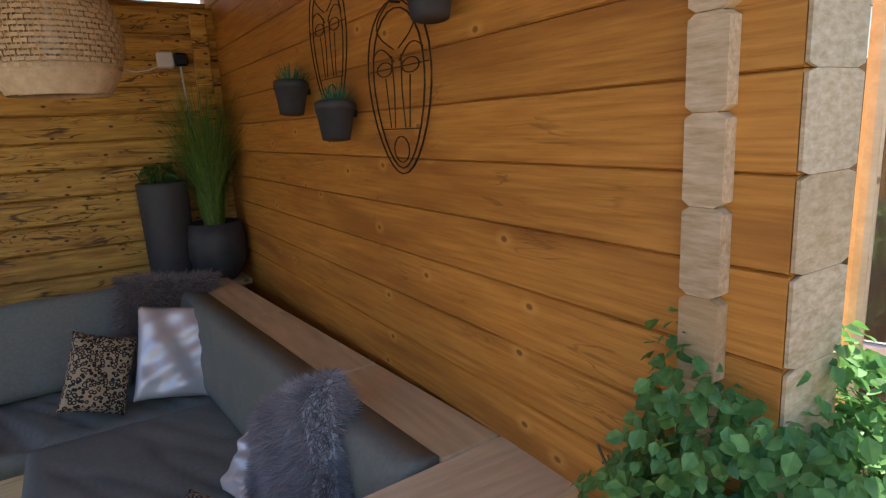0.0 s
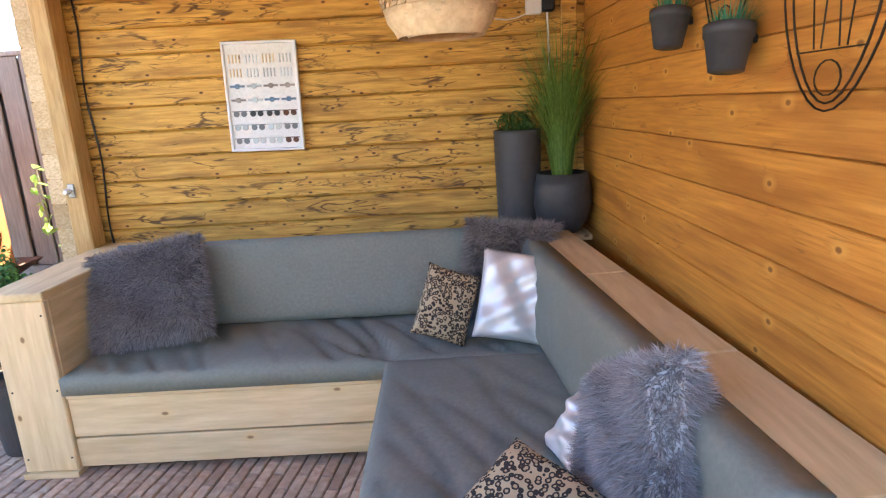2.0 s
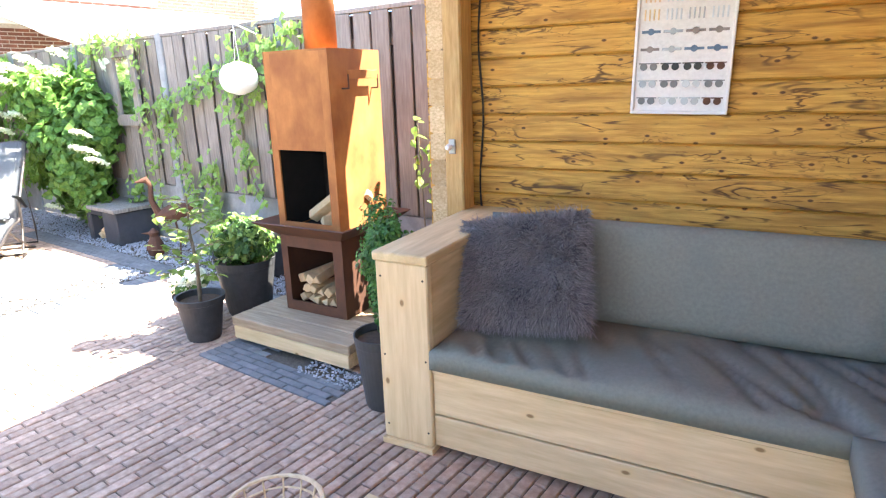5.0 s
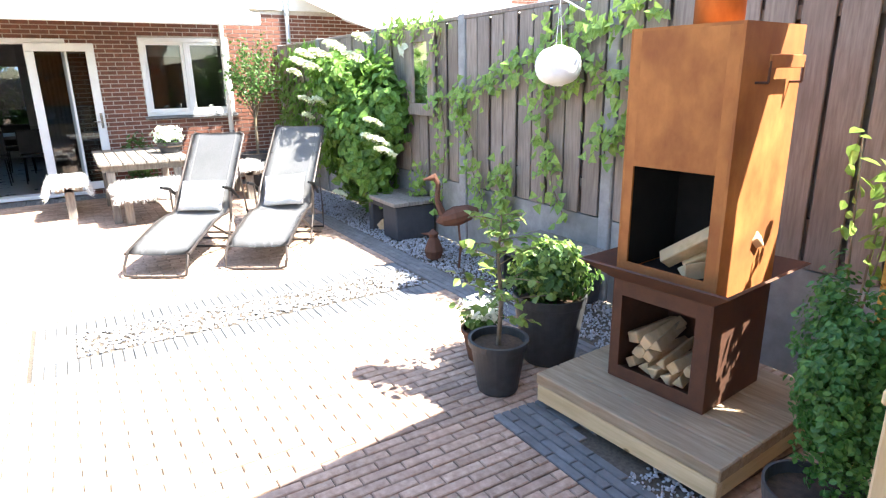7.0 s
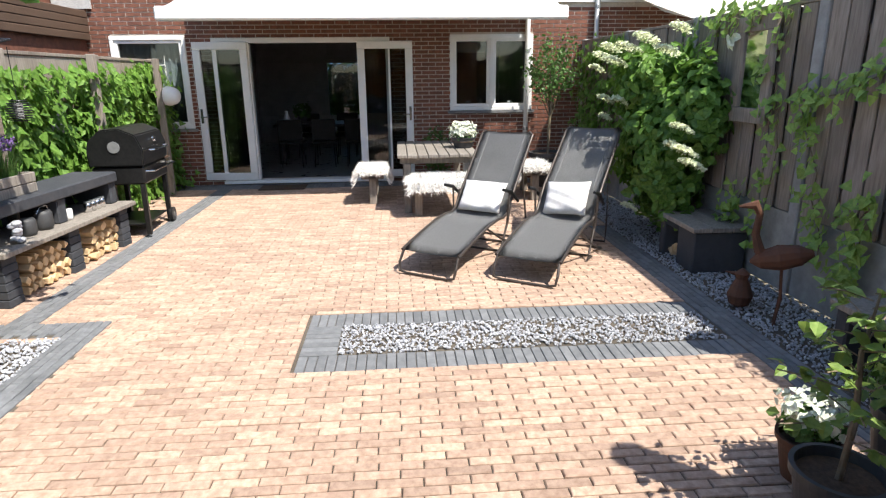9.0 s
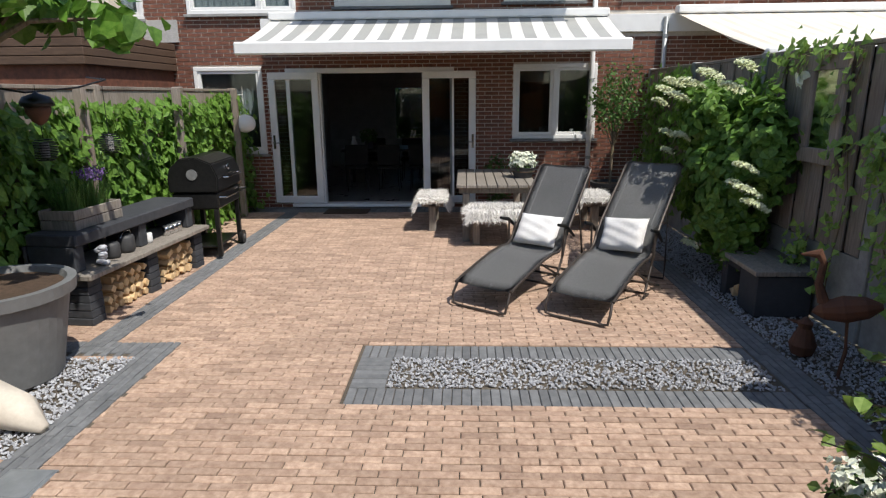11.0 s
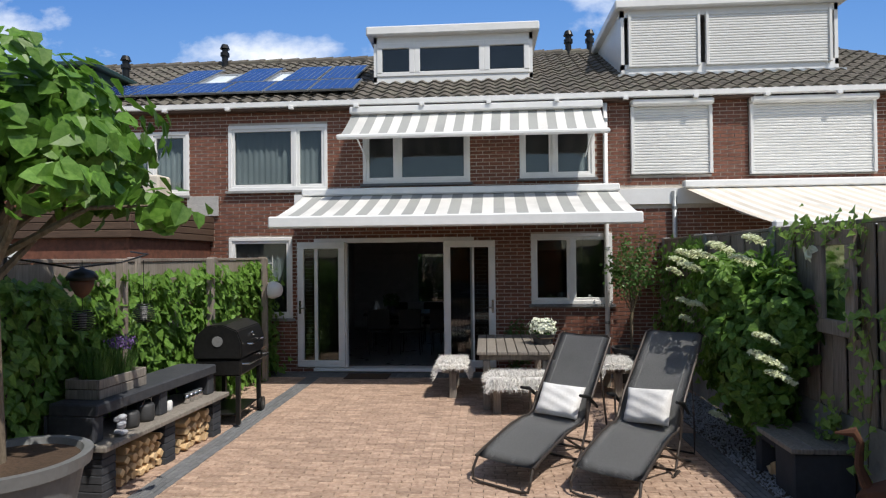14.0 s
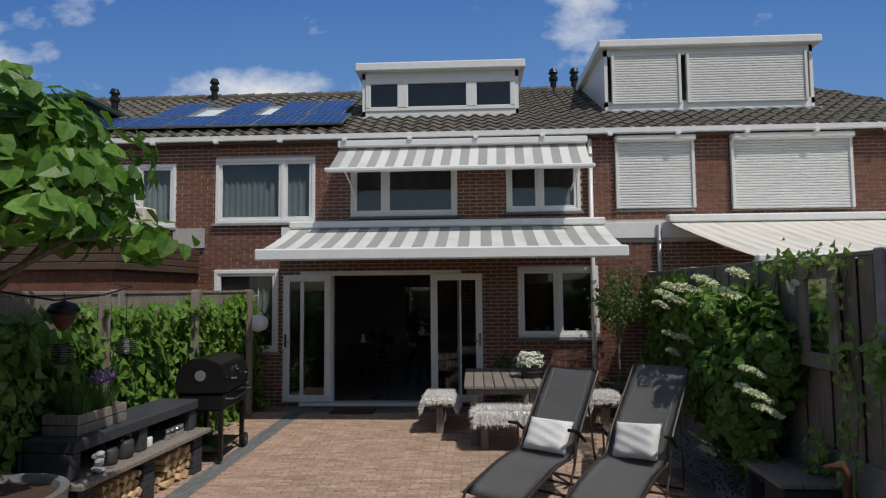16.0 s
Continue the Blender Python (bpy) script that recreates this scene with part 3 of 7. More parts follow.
def courses(ylo, yhi, zlo, zhi, holes, skip=None):
    rg, out = random.Random(4), []
    for r in range(int((zhi - zlo) / 0.0625)):
        z0 = zlo + r * 0.0625
        y = ylo - (0.11 if r % 2 else 0)
        while y < yhi:
            spans = [(y, y + 0.206)]
            for h in holes:
                if h[2] - 0.02 < z0 + 0.03 < h[3] + 0.02:
                    nxt = []
                    for a, b in spans:
                        if b <= h[0] or a >= h[1]:
                            nxt.append((a, b))
                        else:
                            if a < h[0]:
                                nxt.append((a, h[0]))
                            if b > h[1]:
                                nxt.append((h[1], b))
                    spans = nxt
            for a, b in spans:
                if b - a > 0.03 and not (skip and skip(a, b, z0)):
                    out.append((a, b, z0, FX - 0.003 + rg.uniform(-0.003, 0.003)))
            y += 0.22
    return out


def brick_mesh(rows):
    vs, fs = [], []
    for a, b, z0, x in rows:
        i = len(vs)
        vs += [(x, a, z0), (x, b, z0), (x, b, z0 + 0.0485), (x, a, z0 + 0.0485), (x - 0.03, a, z0), (x - 0.03, b, z0), (x - 0.03, b, z0 + 0.0485), (x - 0.03, a, z0 + 0.0485)]
        fs += [(i, i + 1, i + 2, i + 3), (i + 4, i + 5, i + 1, i), (i + 3, i + 2, i + 6, i + 7), (i + 4, i, i + 3, i + 7), (i + 1, i + 5, i + 6, i + 2)]
    return vs, fs


NEAR_BRICK = lambda a, b, z0: a > 1.7 and b < 3.6 and z0 < 1.1
ALL_BRICK = courses(-9, 9.9, 0.0, 4.48, OPEN + [(-1.87, 9.9, 2.72, 3.02)])
stuff(part("bricks", brick_mesh([r for r in ALL_BRICK if not NEAR_BRICK(*r[:3])]), BRICK, wall_facade))


def window(name, y0, y1, z0, z1, mulls, label, inner=None, x=FX, fw=0.06, sashes=True, glassy=True):
    w = structure(thing(name, label, "window"), label, "window")
    bm = bmesh.new()
    for a, b, c, d in ((y0, y1, z1 - fw, z1), (y0, y1, z0, z0 + fw), (y0, y0 + fw, z0 + fw, z1 - fw), (y1 - fw, y1, z0 + fw, z1 - fw)):
        box(bm, x - 0.07, x + 0.025, a, b, c, d, 0.006)
    for q in mulls:
        box(bm, x - 0.07, x + 0.022, q - fw / 2, q + fw / 2, z0 + fw, z1 - fw, 0.005)
    part("window_frame", bm, UPVC, w)
    cuts = [y0 + fw] + [v for q in mulls for v in (q - fw / 2, q + fw / 2)] + [y1 - fw]
    for i in range(0, len(cuts), 2):
        a, b, s = cuts[i], cuts[i + 1], 0.045
        if sashes:
            bm = bmesh.new()
            for p, q, c, d in ((a, b, z1 - fw - s, z1 - fw), (a, b, z0 + fw, z0 + fw + s), (a, a + s, z0 + fw + s, z1 - fw - s), (b - s, b, z0 + fw + s, z1 - fw - s)):
                box(bm, x - 0.06, x + 0.005, p, q, c, d, 0.004)
            part("sash", bm, UPVC, w)
        pane = part("pane", boxed(x - 0.04, x - 0.03, a + 0.01, b - 0.01, z0 + fw + 0.01, z1 - fw - 0.01, 0), GLASS, w)
        pane.visible_shadow = False
    part("window_sill", boxed(x - 0.02, x + 0.07, y0 - 0.04, y1 + 0.04, z0 - 0.045, z0 - 0.003), SLATE if inner is None else CONCRETE, w)
    if inner:
        bm = bmesh.new()
        n = int((y1 - y0) / 0.03)
        rows = [[bm.verts.new((x - 0.11 + 0.02 * math.sin(k * 1.9) * (1 + 0.4 * math.sin(k * 0.7)), y0 + (y1 - y0) * k / n, z)) for k in range(n + 1)] for z in (z0 + 0.02, z1 - 0.1)]
        for k in range(n):
            bm.faces.new((rows[0][k], rows[0][k + 1], rows[1][k + 1], rows[1][k]))
        tagged(part("curtain", bm, inner, smooth=True), "gathered pale curtain hanging inside the window", "curtain")
    return w


window("window_1", *OPEN[0], [-1.86], "white framed upstairs window with pale curtains", NET)
window("window_2", *OPEN[1], [-4.4], "white framed upstairs window of the neighbouring house", NET)
window("window_3", *OPEN[2], [-0.10], "white framed upstairs window under a striped awning")
window("window_4", *OPEN[3], [2.5], "white framed double upstairs window under the awning")
# sheets behind the lower panes; their pale colour stands in for reflected sky
for a, b, c in ((-0.62, -0.16, 3.62), (-0.04, 1.05, 3.62), (2.0, 2.46, 3.62), (2.56, 3.1, 3.62)):
    tagged(part("privacy_film", boxed(FX - 0.062, FX - 0.055, a, b, 3.24, c, 0), PALE_SHEET), "pale sheet behind the lower pane, coloured like reflected sky", "window film")
window("window_5", *OPEN[7], [2.77], "white framed kitchen window above the brick parapet")
window("window_6", *OPEN[8], [], "white framed ground floor window of the neighbours", NET)
window("window_7", *OPEN[9], [5.5], "ground floor window behind the neighbours' cream awning", NET)


blind = thing("roller_blind", "half-lowered pale roller blind inside the kitchen window", "blind")
part("cloth", boxed(FX - 0.115, FX - 0.11, 2.18, 2.72, 2.02, 2.21, 0), PALE_SHEET, blind)
part("bottom_bar", rod(bmesh.new(), (FX - 0.112, 2.18, 2.015), (FX - 0.112, 2.72, 2.015), 0.008), UPVC, blind)
for y, h in ((2.42, 0.10), (2.60, 0.13), (3.10, 0.09)):
    cup = thing("herb_pot", "small white pot standing on the kitchen window sill", "plant pot", pose(FX - 0.16, y, 1.17), "pots on the kitchen sill")
    part("pot", lathe(bmesh.new(), [(0.035, 0), (0.045, h), (0.038, h)], seg=16), PAPER, cup, smooth=True)
part("inner_sill", boxed(FX - 0.26, FX - 0.072, 2.11, 3.43, 1.12, 1.168), UPVC)
structure(bpy.data.objects["inner_sill"], "white sill inside the kitchen window", "sill")


def shutter(y0, y1, z0, z1, x, boxh, group):
    s = thing("roller_shutter", "closed white roller shutter with fine slats", "roller shutter", group=group)
    if boxh:
        bm = boxed(x, x + 0.16, y0 - 0.06, y1 + 0.06, z1, z1 + boxh, 0.03)
        part("shutter_box", bm, SHUTTER, s)
    for a in (y0 - 0.05, y1):
        part("guide_rail", boxed(x, x + 0.07, a, a + 0.05, z0, z1), SHUTTER, s)
    n = int((z1 - z0) / 0.045)
    h = (z1 - z0) / n
    for k in range(n):
        bm = bmesh.new()
        lathe_pts = [(0.030, 0), (0.042, h * 0.25), (0.042, h * 0.7), (0.030, h * 0.93)]
        prev = None
        for dx, dz in lathe_pts:
            cur = (bm.verts.new((x + dx, y0, z0 + k * h + dz)), bm.verts.new((x + dx, y1, z0 + k * h + dz)))
            if prev:
                bm.faces.new((prev[0], prev[1], cur[1], cur[0]))
            prev = cur
        part("slat", bm, SHUTTER, s)
    part("backing", boxed(x - 0.02, x + 0.025, y0, y1, z0, z1, 0), SHUTTER, s)


shutter(3.80, 4.99, 3.23, 4.33, FX, 0.19, "roller shutters")
shutter(5.68, 7.52, 3.20, 4.33, FX, 0.20, "roller shutters")

# white band, gutter, pipes
part("trim", boxed(FX - 0.02, FX + 0.05, -1.87, 9.9, 2.74, 3.0), UPVC)
structure(bpy.data.objects["trim"], "white painted band across the house front", "trim")
gut = thing("gutter", "white box gutter along the eaves with dark brackets", "gutter")
part("channel", boxed(FX + 0.02, FX + 0.20, -9, 9.95, 4.46, 4.56, 0.012), UPVC, gut)
part("soffit", boxed(FX - 0.02, FX + 0.16, -9, 9.95, 4.42, 4.455), DARKPLANK, gut)
for k in range(17):
    part("bracket", boxed(FX + 0.14, FX + 0.225, -8.5 + k * 1.1, -8.42 + k * 1.1, 4.42, 4.47), UPVC, gut)
for y, z1, mt, lab in ((3.33, 4.4, UPVC, "white downpipe on the house front"), (4.42, 2.95, ZINC, "grey zinc downpipe between the houses")):
    d = thing("downpipe", lab, "downpipe")
    part("pipe", rod(bmesh.new(), (FX + 0.07, y, 0.02), (FX + 0.07, y, z1), 0.04, seg=12), mt, d, smooth=True)
    for z in (0.8, 2.0, z1 - 0.3):
        part("clamp", rod(bmesh.new(), (FX + 0.07, y, z), (FX + 0.07, y, z + 0.05), 0.047, seg=12), ZINC, d)

# roof
EX, EZ, RX, RZ = FX + 0.17, 4.54, -15.5, 6.42
SL = math.hypot(EX - RX, RZ - EZ)


def roof_at(s, y, up=0.0):
    k = s / SL
    return Vector((EX + (RX - EX) * k + up * (RZ - EZ) / SL * 1.0, y, EZ + (RZ - EZ) * k + up * (EX - RX) / SL))


roof = structure(thing("roof", "pitched roof of weathered dark wavy tiles", "roof"), "", "")
HIP = lambda s: 10.0 - 1.35 * s / SL
bm = bmesh.new()
quad = [bm.verts.new(roof_at(0, -9, -0.03)), bm.verts.new(roof_at(0, HIP(0), -0.03)), bm.verts.new(roof_at(SL, HIP(SL), -0.03)), bm.verts.new(roof_at(SL, -9, -0.03))]
bm.faces.new(quad)
back = [bm.verts.new((-19.4, -9, EZ)), bm.verts.new((-19.4, 10, EZ))]
bm.faces.new((quad[3], quad[2], back[1], back[0]))
bm.faces.new((quad[1], back[1], quad[2]))
bm.faces.new((quad[0], quad[3], back[0]))
part("underlay", bm, TILE, roof)
vs, fs = [], []
rg = random.Random(9)
nrow = int(SL / 0.30)
for r in range(nrow + 1):
    s0, y = r * SL / (nrow + 1), -8.9
    while y < HIP(s0) - 0.25:
        i = len(vs)
        lift = rg.uniform(0, 0.006)
        for s, up in ((s0 - 0.02, 0.040 + lift), (s0 + 0.32, 0.012 + lift)):
            for k in range(7):
                vs.append(roof_at(s, y + 0.25 * k / 6, up + 0.022 * math.cos(2 * math.pi * (k / 6 - 0.2))))
        for k in range(7):
            vs.append(roof_at(s0 - 0.02, y + 0.25 * k / 6, 0.018 + 0.022 * math.cos(2 * math.pi * (k / 6 - 0.2))))
        for k in range(6):
            fs.append((i + k, i + k + 1, i + 8 + k, i + 7 + k))
            fs.append((i + 14 + k, i + 15 + k, i + k + 1, i + k))
        y += 0.245
stuff(part("roof_tiles", (vs, fs), TILE, roof))
for k in range(44):
    y = -8.9 + k * 0.4
    if y < HIP(SL) - 0.2:
        part("ridge_tile", rod(bmesh.new(), (RX, y, RZ + 0.0), (RX, y + 0.42, RZ + 0.012), 0.10, 0.115, seg=10), TILE, roof)
structure(part("wall_back_of_row", box(pierced(bmesh.new(), -19.3, -19.1, -9, 9.9, -0.1, 4.5, [(-1.3, 1.1, 0.3, 2.5)]), -19.1, FX - 0.28, 9.7, 9.9, -0.1, 4.5), BRICK), "plain brick walls that close the row", "wall")
box_left = structure(part("wall_end_of_row", boxed(-19.1, FX - 0.28, -9.0, -8.8, -0.1, 4.5, 0), BRICK), "plain brick end wall", "wall")


def dormer(x, y0, y1, z0, z1, label, windows=True, side=UPVC, top=0.16):
    d = thing("dormer", label, "dormer")
    bm = bmesh.new()
    for a in (y0, y1 - 0.06):
        box(bm, -15.2, x, a, a + 0.06, z0, z1)
    box(bm, x - 0.1, x, y0, y1, z0 - 0.25, z0 + 0.1)
    box(bm, x - 0.1, x, y0, y1, z1 - 0.12, z1)
    part("cheek", bm, side, d)
    part("flat_roof", boxed(-15.3, x + 0.14, y0 - 0.12, y1 + 0.12, z1, z1 + top, 0.02), side if side is DARKDOOR else UPVC, d)
    part("flashing", boxed(x, x + 0.10, y0 - 0.08, y1 + 0.08, z0 - 0.14, z0 - 0.10, 0), ZINC, d)
    if windows:
        cuts = [y0 + 0.06, y0 + 0.06 + (y1 - y0) * 0.24, y0 + (y1 - y0) * 0.70, y1 - 0.06]
        for a, b in zip(cuts, cuts[1:]):
            bm = bmesh.new()
            e = 0.10
            for p, q, c, f in ((a, b, z1 - 0.12 - e, z1 - 0.12), (a, b, z0 + 0.1, z0 + 0.1 + e * 0.8), (a, a + e, z0 + 0.15, z1 - 0.2), (b - e, b, z0 + 0.15, z1 - 0.2)):
                box(bm, x - 0.06, x + 0.02, p, q, c, f, 0.008)
            sash = part("window_sash", bm, UPVC, d)
            part("pane", boxed(x - 0.03, x - 0.02, a + e, b - e, z0 + 0.15, z1 - 0.2, 0), GLASS, sash)
    part("dark_room", boxed(-15.1, x - 0.6, y0 + 0.1, y1 - 0.1, z0 - 0.2, z1 - 0.05, 0), PLASTER, d)
    return d


dormer(-13.0, -0.68, 2.26, 5.18, 6.02, "white flat-roofed dormer with three windows")
dormer(-13.0, 3.85, 7.62, 5.26, 6.34, "wide white dormer with its shutters closed", windows=False, top=0.15)
shutter(4.02, 5.18, 5.30, 6.24, -13.0, 0, "dormer shutters")
shutter(5.38, 7.44, 5.30, 6.24, -13.0, 0, "dormer shutters")
dormer(-12.35, -8.6, -5.75, 4.80, 5.42, "dark green dormer of the far neighbour", side=DARKDOOR, top=0.10)

# solar panels lie along the slope
for lo, hi, starts, wd in ((0.36, 1.26, (-5.65, -4.85, -4.05, -3.25, -2.45, -1.65), 0.78), (1.29, 2.75, (-4.75, -3.45, -2.42, -1.70), 0.68)):
    for y in starts:
        p = thing("solar_panel", "dark blue solar panel in a silver frame on roof tiles", "solar panel", group="solar panels on the roof")
        a, b, c2, d2 = [roof_at(s, yy, 0.13) for s, yy in ((lo, y), (lo, y + wd), (hi, y + wd), (hi, y))]
        bm = bmesh.new()
        up = Vector(((RZ - EZ) / SL, 0, (EX - RX) / SL)) * 0.03
        lowv = [bm.verts.new(q - up) for q in (a, b, c2, d2)]
        topv = [bm.verts.new(q) for q in (a, b, c2, d2)]
        for k in range(4):
            bm.faces.new((lowv[k], lowv[(k + 1) % 4], topv[(k + 1) % 4], topv[k]))
        bm.faces.new(topv)
        bm.faces.new(lowv[::-1])
        part("panel_frame", bm, ZINC, p)
        mid = (a + b + c2 + d2) / 4
        bm = bmesh.new()
        bm.faces.new([bm.verts.new(mid + (q - mid) * 0.95 + up * 0.15) for q in (a, b, c2, d2)])
        part("cell_sheet", bm, SOLAR, p)
        vs, fs = [], []
        for k in range(1, 6):
            e0, e1 = a.lerp(b, k / 6), d2.lerp(c2, k / 6)
            w = (b - a).normalized() * 0.004
            i = len(vs)
            vs += [e0 - w + up * 0.25, e0 + w + up * 0.25, e1 + w + up * 0.25, e1 - w + up * 0.25]
            fs.append((i, i + 1, i + 2, i + 3))
        part("cell_lines", (vs, fs), ZINC, p)
for y in (-4.04, -2.74):
    r = thing("roof_window", "small skylight set in the roof tiles", "skylight")
    bm = bmesh.new()
    q = [roof_at(s, yy, 0.08) for s, yy in ((1.40, y), (1.40, y + 0.30 + 0.2 * (y < -3)), (2.30, y + 0.30 + 0.2 * (y < -3)), (2.30, y))]
    bm.faces.new([bm.verts.new(v) for v in q])
    part("pane", bm, NET, r)
    bm = bmesh.new()
    for k in range(4):
        rod(bm, q[k], q[(k + 1) % 4], 0.035, seg=4)
    part("window_frame", bm, ZINC, r)
for y, s in ((-4.55, 3.9), (3.25, 4.1), (3.72, 4.1), (-6.2, 2.6)):
    c = thing("flue_pipe", "black roof vent pipe with a cap", "vent pipe", group="roof vents")
    b = roof_at(s, y)
    bm = rod(bmesh.new(), b, b + Vector((0, 0, 0.42)), 0.07, seg=12)
    part("pipe", bm, BLACK, c)
    part("cap", rod(rod(bmesh.new(), b + Vector((0, 0, 0.42)), b + Vector((0, 0, 0.52)), 0.11, 0.07, seg=12), b + Vector((0, 0, 0.25)), b + Vector((0, 0, 0.33)), 0.10, seg=12), BLACK, c)


def awning(name, label, y0, y1, yo0, yo1, x0, z0, x1, z1, stripe, mats, valance=0.10, caps=True):
    a = thing(name, label, "awning")
    n = max(2, int(round((y1 - y0) / stripe)))
    for k in range(n):
        bm = bmesh.new()
        g = []
        for s in range(9):
            q = s / 8
            sag = -0.10 * q * (1 - q)
            f0, f1 = k / n, (k + 1) / n
            g.append([bm.verts.new((x0 + (x1 - x0) * q, (y0 + (y1 - y0) * f) * (1 - q) + (yo0 + (yo1 - yo0) * f) * q, z0 + (z1 - z0) * q + sag + dz)) for f, dz in ((f0, 0), (f1, 0))])
        for p, r in zip(g, g[1:]):
            bm.faces.new((p[0], p[1], r[1], r[0]))
        part("cloth_strip", bm, mats[k % 2], a, smooth=True)
    part("front_bar", boxed(x1 - 0.02, x1 + 0.08, yo0 - 0.03, yo1 + 0.03, z1 - valance, z1 + 0.03, 0.02), UPVC, a)
    part("cassette", boxed(x0 - 0.02, x0 + 0.14, y0 - 0.02, y1 + 0.02, z0 - 0.02, z0 + 0.10, 0.02), UPVC, a)
    for yy, yo in ((y0 + 0.25, yo0 + 0.2), (y1 - 0.25, yo1 - 0.2)):
        if caps:
            mid = ((x0 + x1) / 2, (yy * 1.0 + (y0 + y1) / 2 * 0.12) / 1.12, (z0 + z1) / 2 - 0.14)
            part("folding_arm", rod(rod(bmesh.new(), (x0 + 0.05, yy, z0 - 0.05), mid, 0.022), mid, (x1, yo, z1 - 0.03), 0.022), UPVC, a)
        else:
            part("arm", rod(bmesh.new(), (FX + 0.03, yy, z1 - 0.25), (x1, yy, z1 - 0.03), 0.014), UPVC, a)
    return a


awning("awning", "lowered awning with wide grey and white stripes over the terrace doors", -1.66, 3.50, -1.56, 3.39, FX + 0.12, 2.97, -10.0, 2.46, 0.166, (AWN_W, AWN_G), 0.13)
awning("awning", "drop-arm awning with grey and white stripes over upstairs windows", -0.86, 3.26, -0.90, 3.22, FX + 0.05, 4.34, -11.15, 3.80, 0.145, (AWN_G, AWN_W), 0.04, False)
awning("awning", "faded cream awning of the neighbouring house", 4.55, 9.0, 4.95, 9.2, FX + 0.10, 3.0, -9.7, 2.30, 0.11, (AWN_C, AWN_W), 0.08)

# terrace doors: two leaves folded back against the wall
door = structure(thing("door_1", "white double terrace doors standing wide open", "door"), "", "door")
for nm, q in (("door_frame", (-1.54, 1.17, 2.17, 2.25)), ("door_frame", (-1.54, -1.47, 0.05, 2.17)), ("door_frame", (1.10, 1.17, 0.05, 2.17)), ("mullion", (-1.05, -0.98, 0.071, 2.17)), ("mullion", (0.66, 0.73, 0.071, 2.17)), ("sill_rail", (-1.47, -1.05, 0.071, 0.16)), ("sill_rail", (0.73, 1.10, 0.071, 0.16))):
    part(nm, boxed(FX - 0.10, FX + 0.03, *q, 0.006), UPVC, door)
for a, b in ((-1.47, -1.05), (0.73, 1.10)):
    part("side_light", boxed(FX - 0.045, FX - 0.035, a, b, 0.16, 2.17, 0), GLASS, door).visible_shadow = False
part("threshold", boxed(FX - 0.12, FX + 0.10, -1.54, 1.17, 0.02, 0.07), UPVC, door)
for hinge, w in ((-1.0, 0.83), (0.66, 0.86)):
    sgn = 1 if hinge < 0 else -1
    m = Matrix.Translation((FX + 0.05, hinge, 0.0)) @ Matrix.Rotation(radians(-sgn * 3), 4, "Z")
    bm = bmesh.new()
    e = 0.115
    ya, yb = (-w, 0) if hinge < 0 else (0, w)
    for p, q, c, d in ((ya, yb, 2.19 - e, 2.19), (ya, yb, 0.08, 0.08 + e), (ya, ya + e, 0.08 + e, 2.19 - e), (yb - e, yb, 0.08 + e, 2.19 - e)):
        box(bm, -0.03, 0.035, p, q, c, d, 0.008, m)
    leaf = part("leaf", bm, UPVC, door)
    part("pane", boxed(-0.01, 0.005, ya + e - 0.01, yb - e + 0.01, 0.18, 2.09, 0, m), GLASS, leaf)
    hy = ya + 0.05 if hinge < 0 else yb - 0.05
    hb = rod(bmesh.new(), m @ Vector((0.035, hy, 1.08)), m @ Vector((0.085, hy, 1.08)), 0.011)
    rod(hb, m @ Vector((0.085, hy, 1.08)), m @ Vector((0.085, hy + (0.12 if hinge < 0 else -0.12), 1.08)), 0.010)
    box(hb, 0.035, 0.042, hy - 0.018, hy + 0.018, 0.98, 1.2, 0.002, m)
    part("handle", hb, CHROME, leaf)
part("door_mat", boxed(FX + 0.25, FX + 0.65, -0.9, -0.2, 0.005, 0.02), SOIL)
tagged(bpy.data.objects["door_mat"], "dark rubber mat before the open terrace doors", "door mat")

# the room behind the doors
structure(part("room_walls", pierced(bmesh.new(), -18.1, -18.0, -2.2, 3.9, 0, 2.6, [(-0.46, 0.30, 0.72, 2.0)]), PLASTER), "pale plaster wall of the living room", "wall")
structure(part("room_side_walls", box(boxed(-18.0, FX - 0.28, -2.3, -2.2, 0, 2.6, 0), -18.0, FX - 0.28, 3.9, 4.0, 0, 2.6), PLASTER), "plaster side walls of the living room", "wall")
structure(part("room_floor", boxed(-18.1, FX - 0.12, -2.3, 4.0, -0.1, 0.045, 0), ROOMFLOOR), "dark tiled living room floor", "floor")
structure(part("ceiling", boxed(-18.1, FX - 0.28, -2.3, 4.0, 2.6, 2.7, 0), PLASTER), "plain plaster ceiling", "ceiling")
structure(part("upper_floor", boxed(-19.1, FX - 0.28, -8.8, 9.7, 2.72, 2.9, 0), PLASTER), "plain storey floor", "floor")
structure(part("upper_rooms", boxed(-14.1, -14.0, -8.8, 9.7, 2.9, 4.5, 0), PLASTER), "plain wall behind upstairs windows", "wall")
structure(part("lower_rooms", boxed(-13.2, -13.1, -8.8, -2.3, 0, 2.7, 0), PLASTER), "plain wall behind the ground floor window", "wall")
cur = bmesh.new()
prev = None
for k in range(25):
    v = (cur.verts.new((FX - 0.36 + 0.04 * math.sin(k * 1.7), -1.42 + k * 0.016, 0.06)), cur.verts.new((FX - 0.36 + 0.04 * math.sin(k * 1.7), -1.42 + k * 0.016, 2.35)))
    if prev:
        cur.faces.new((prev[0], v[0], v[1], prev[1]))
    prev = v
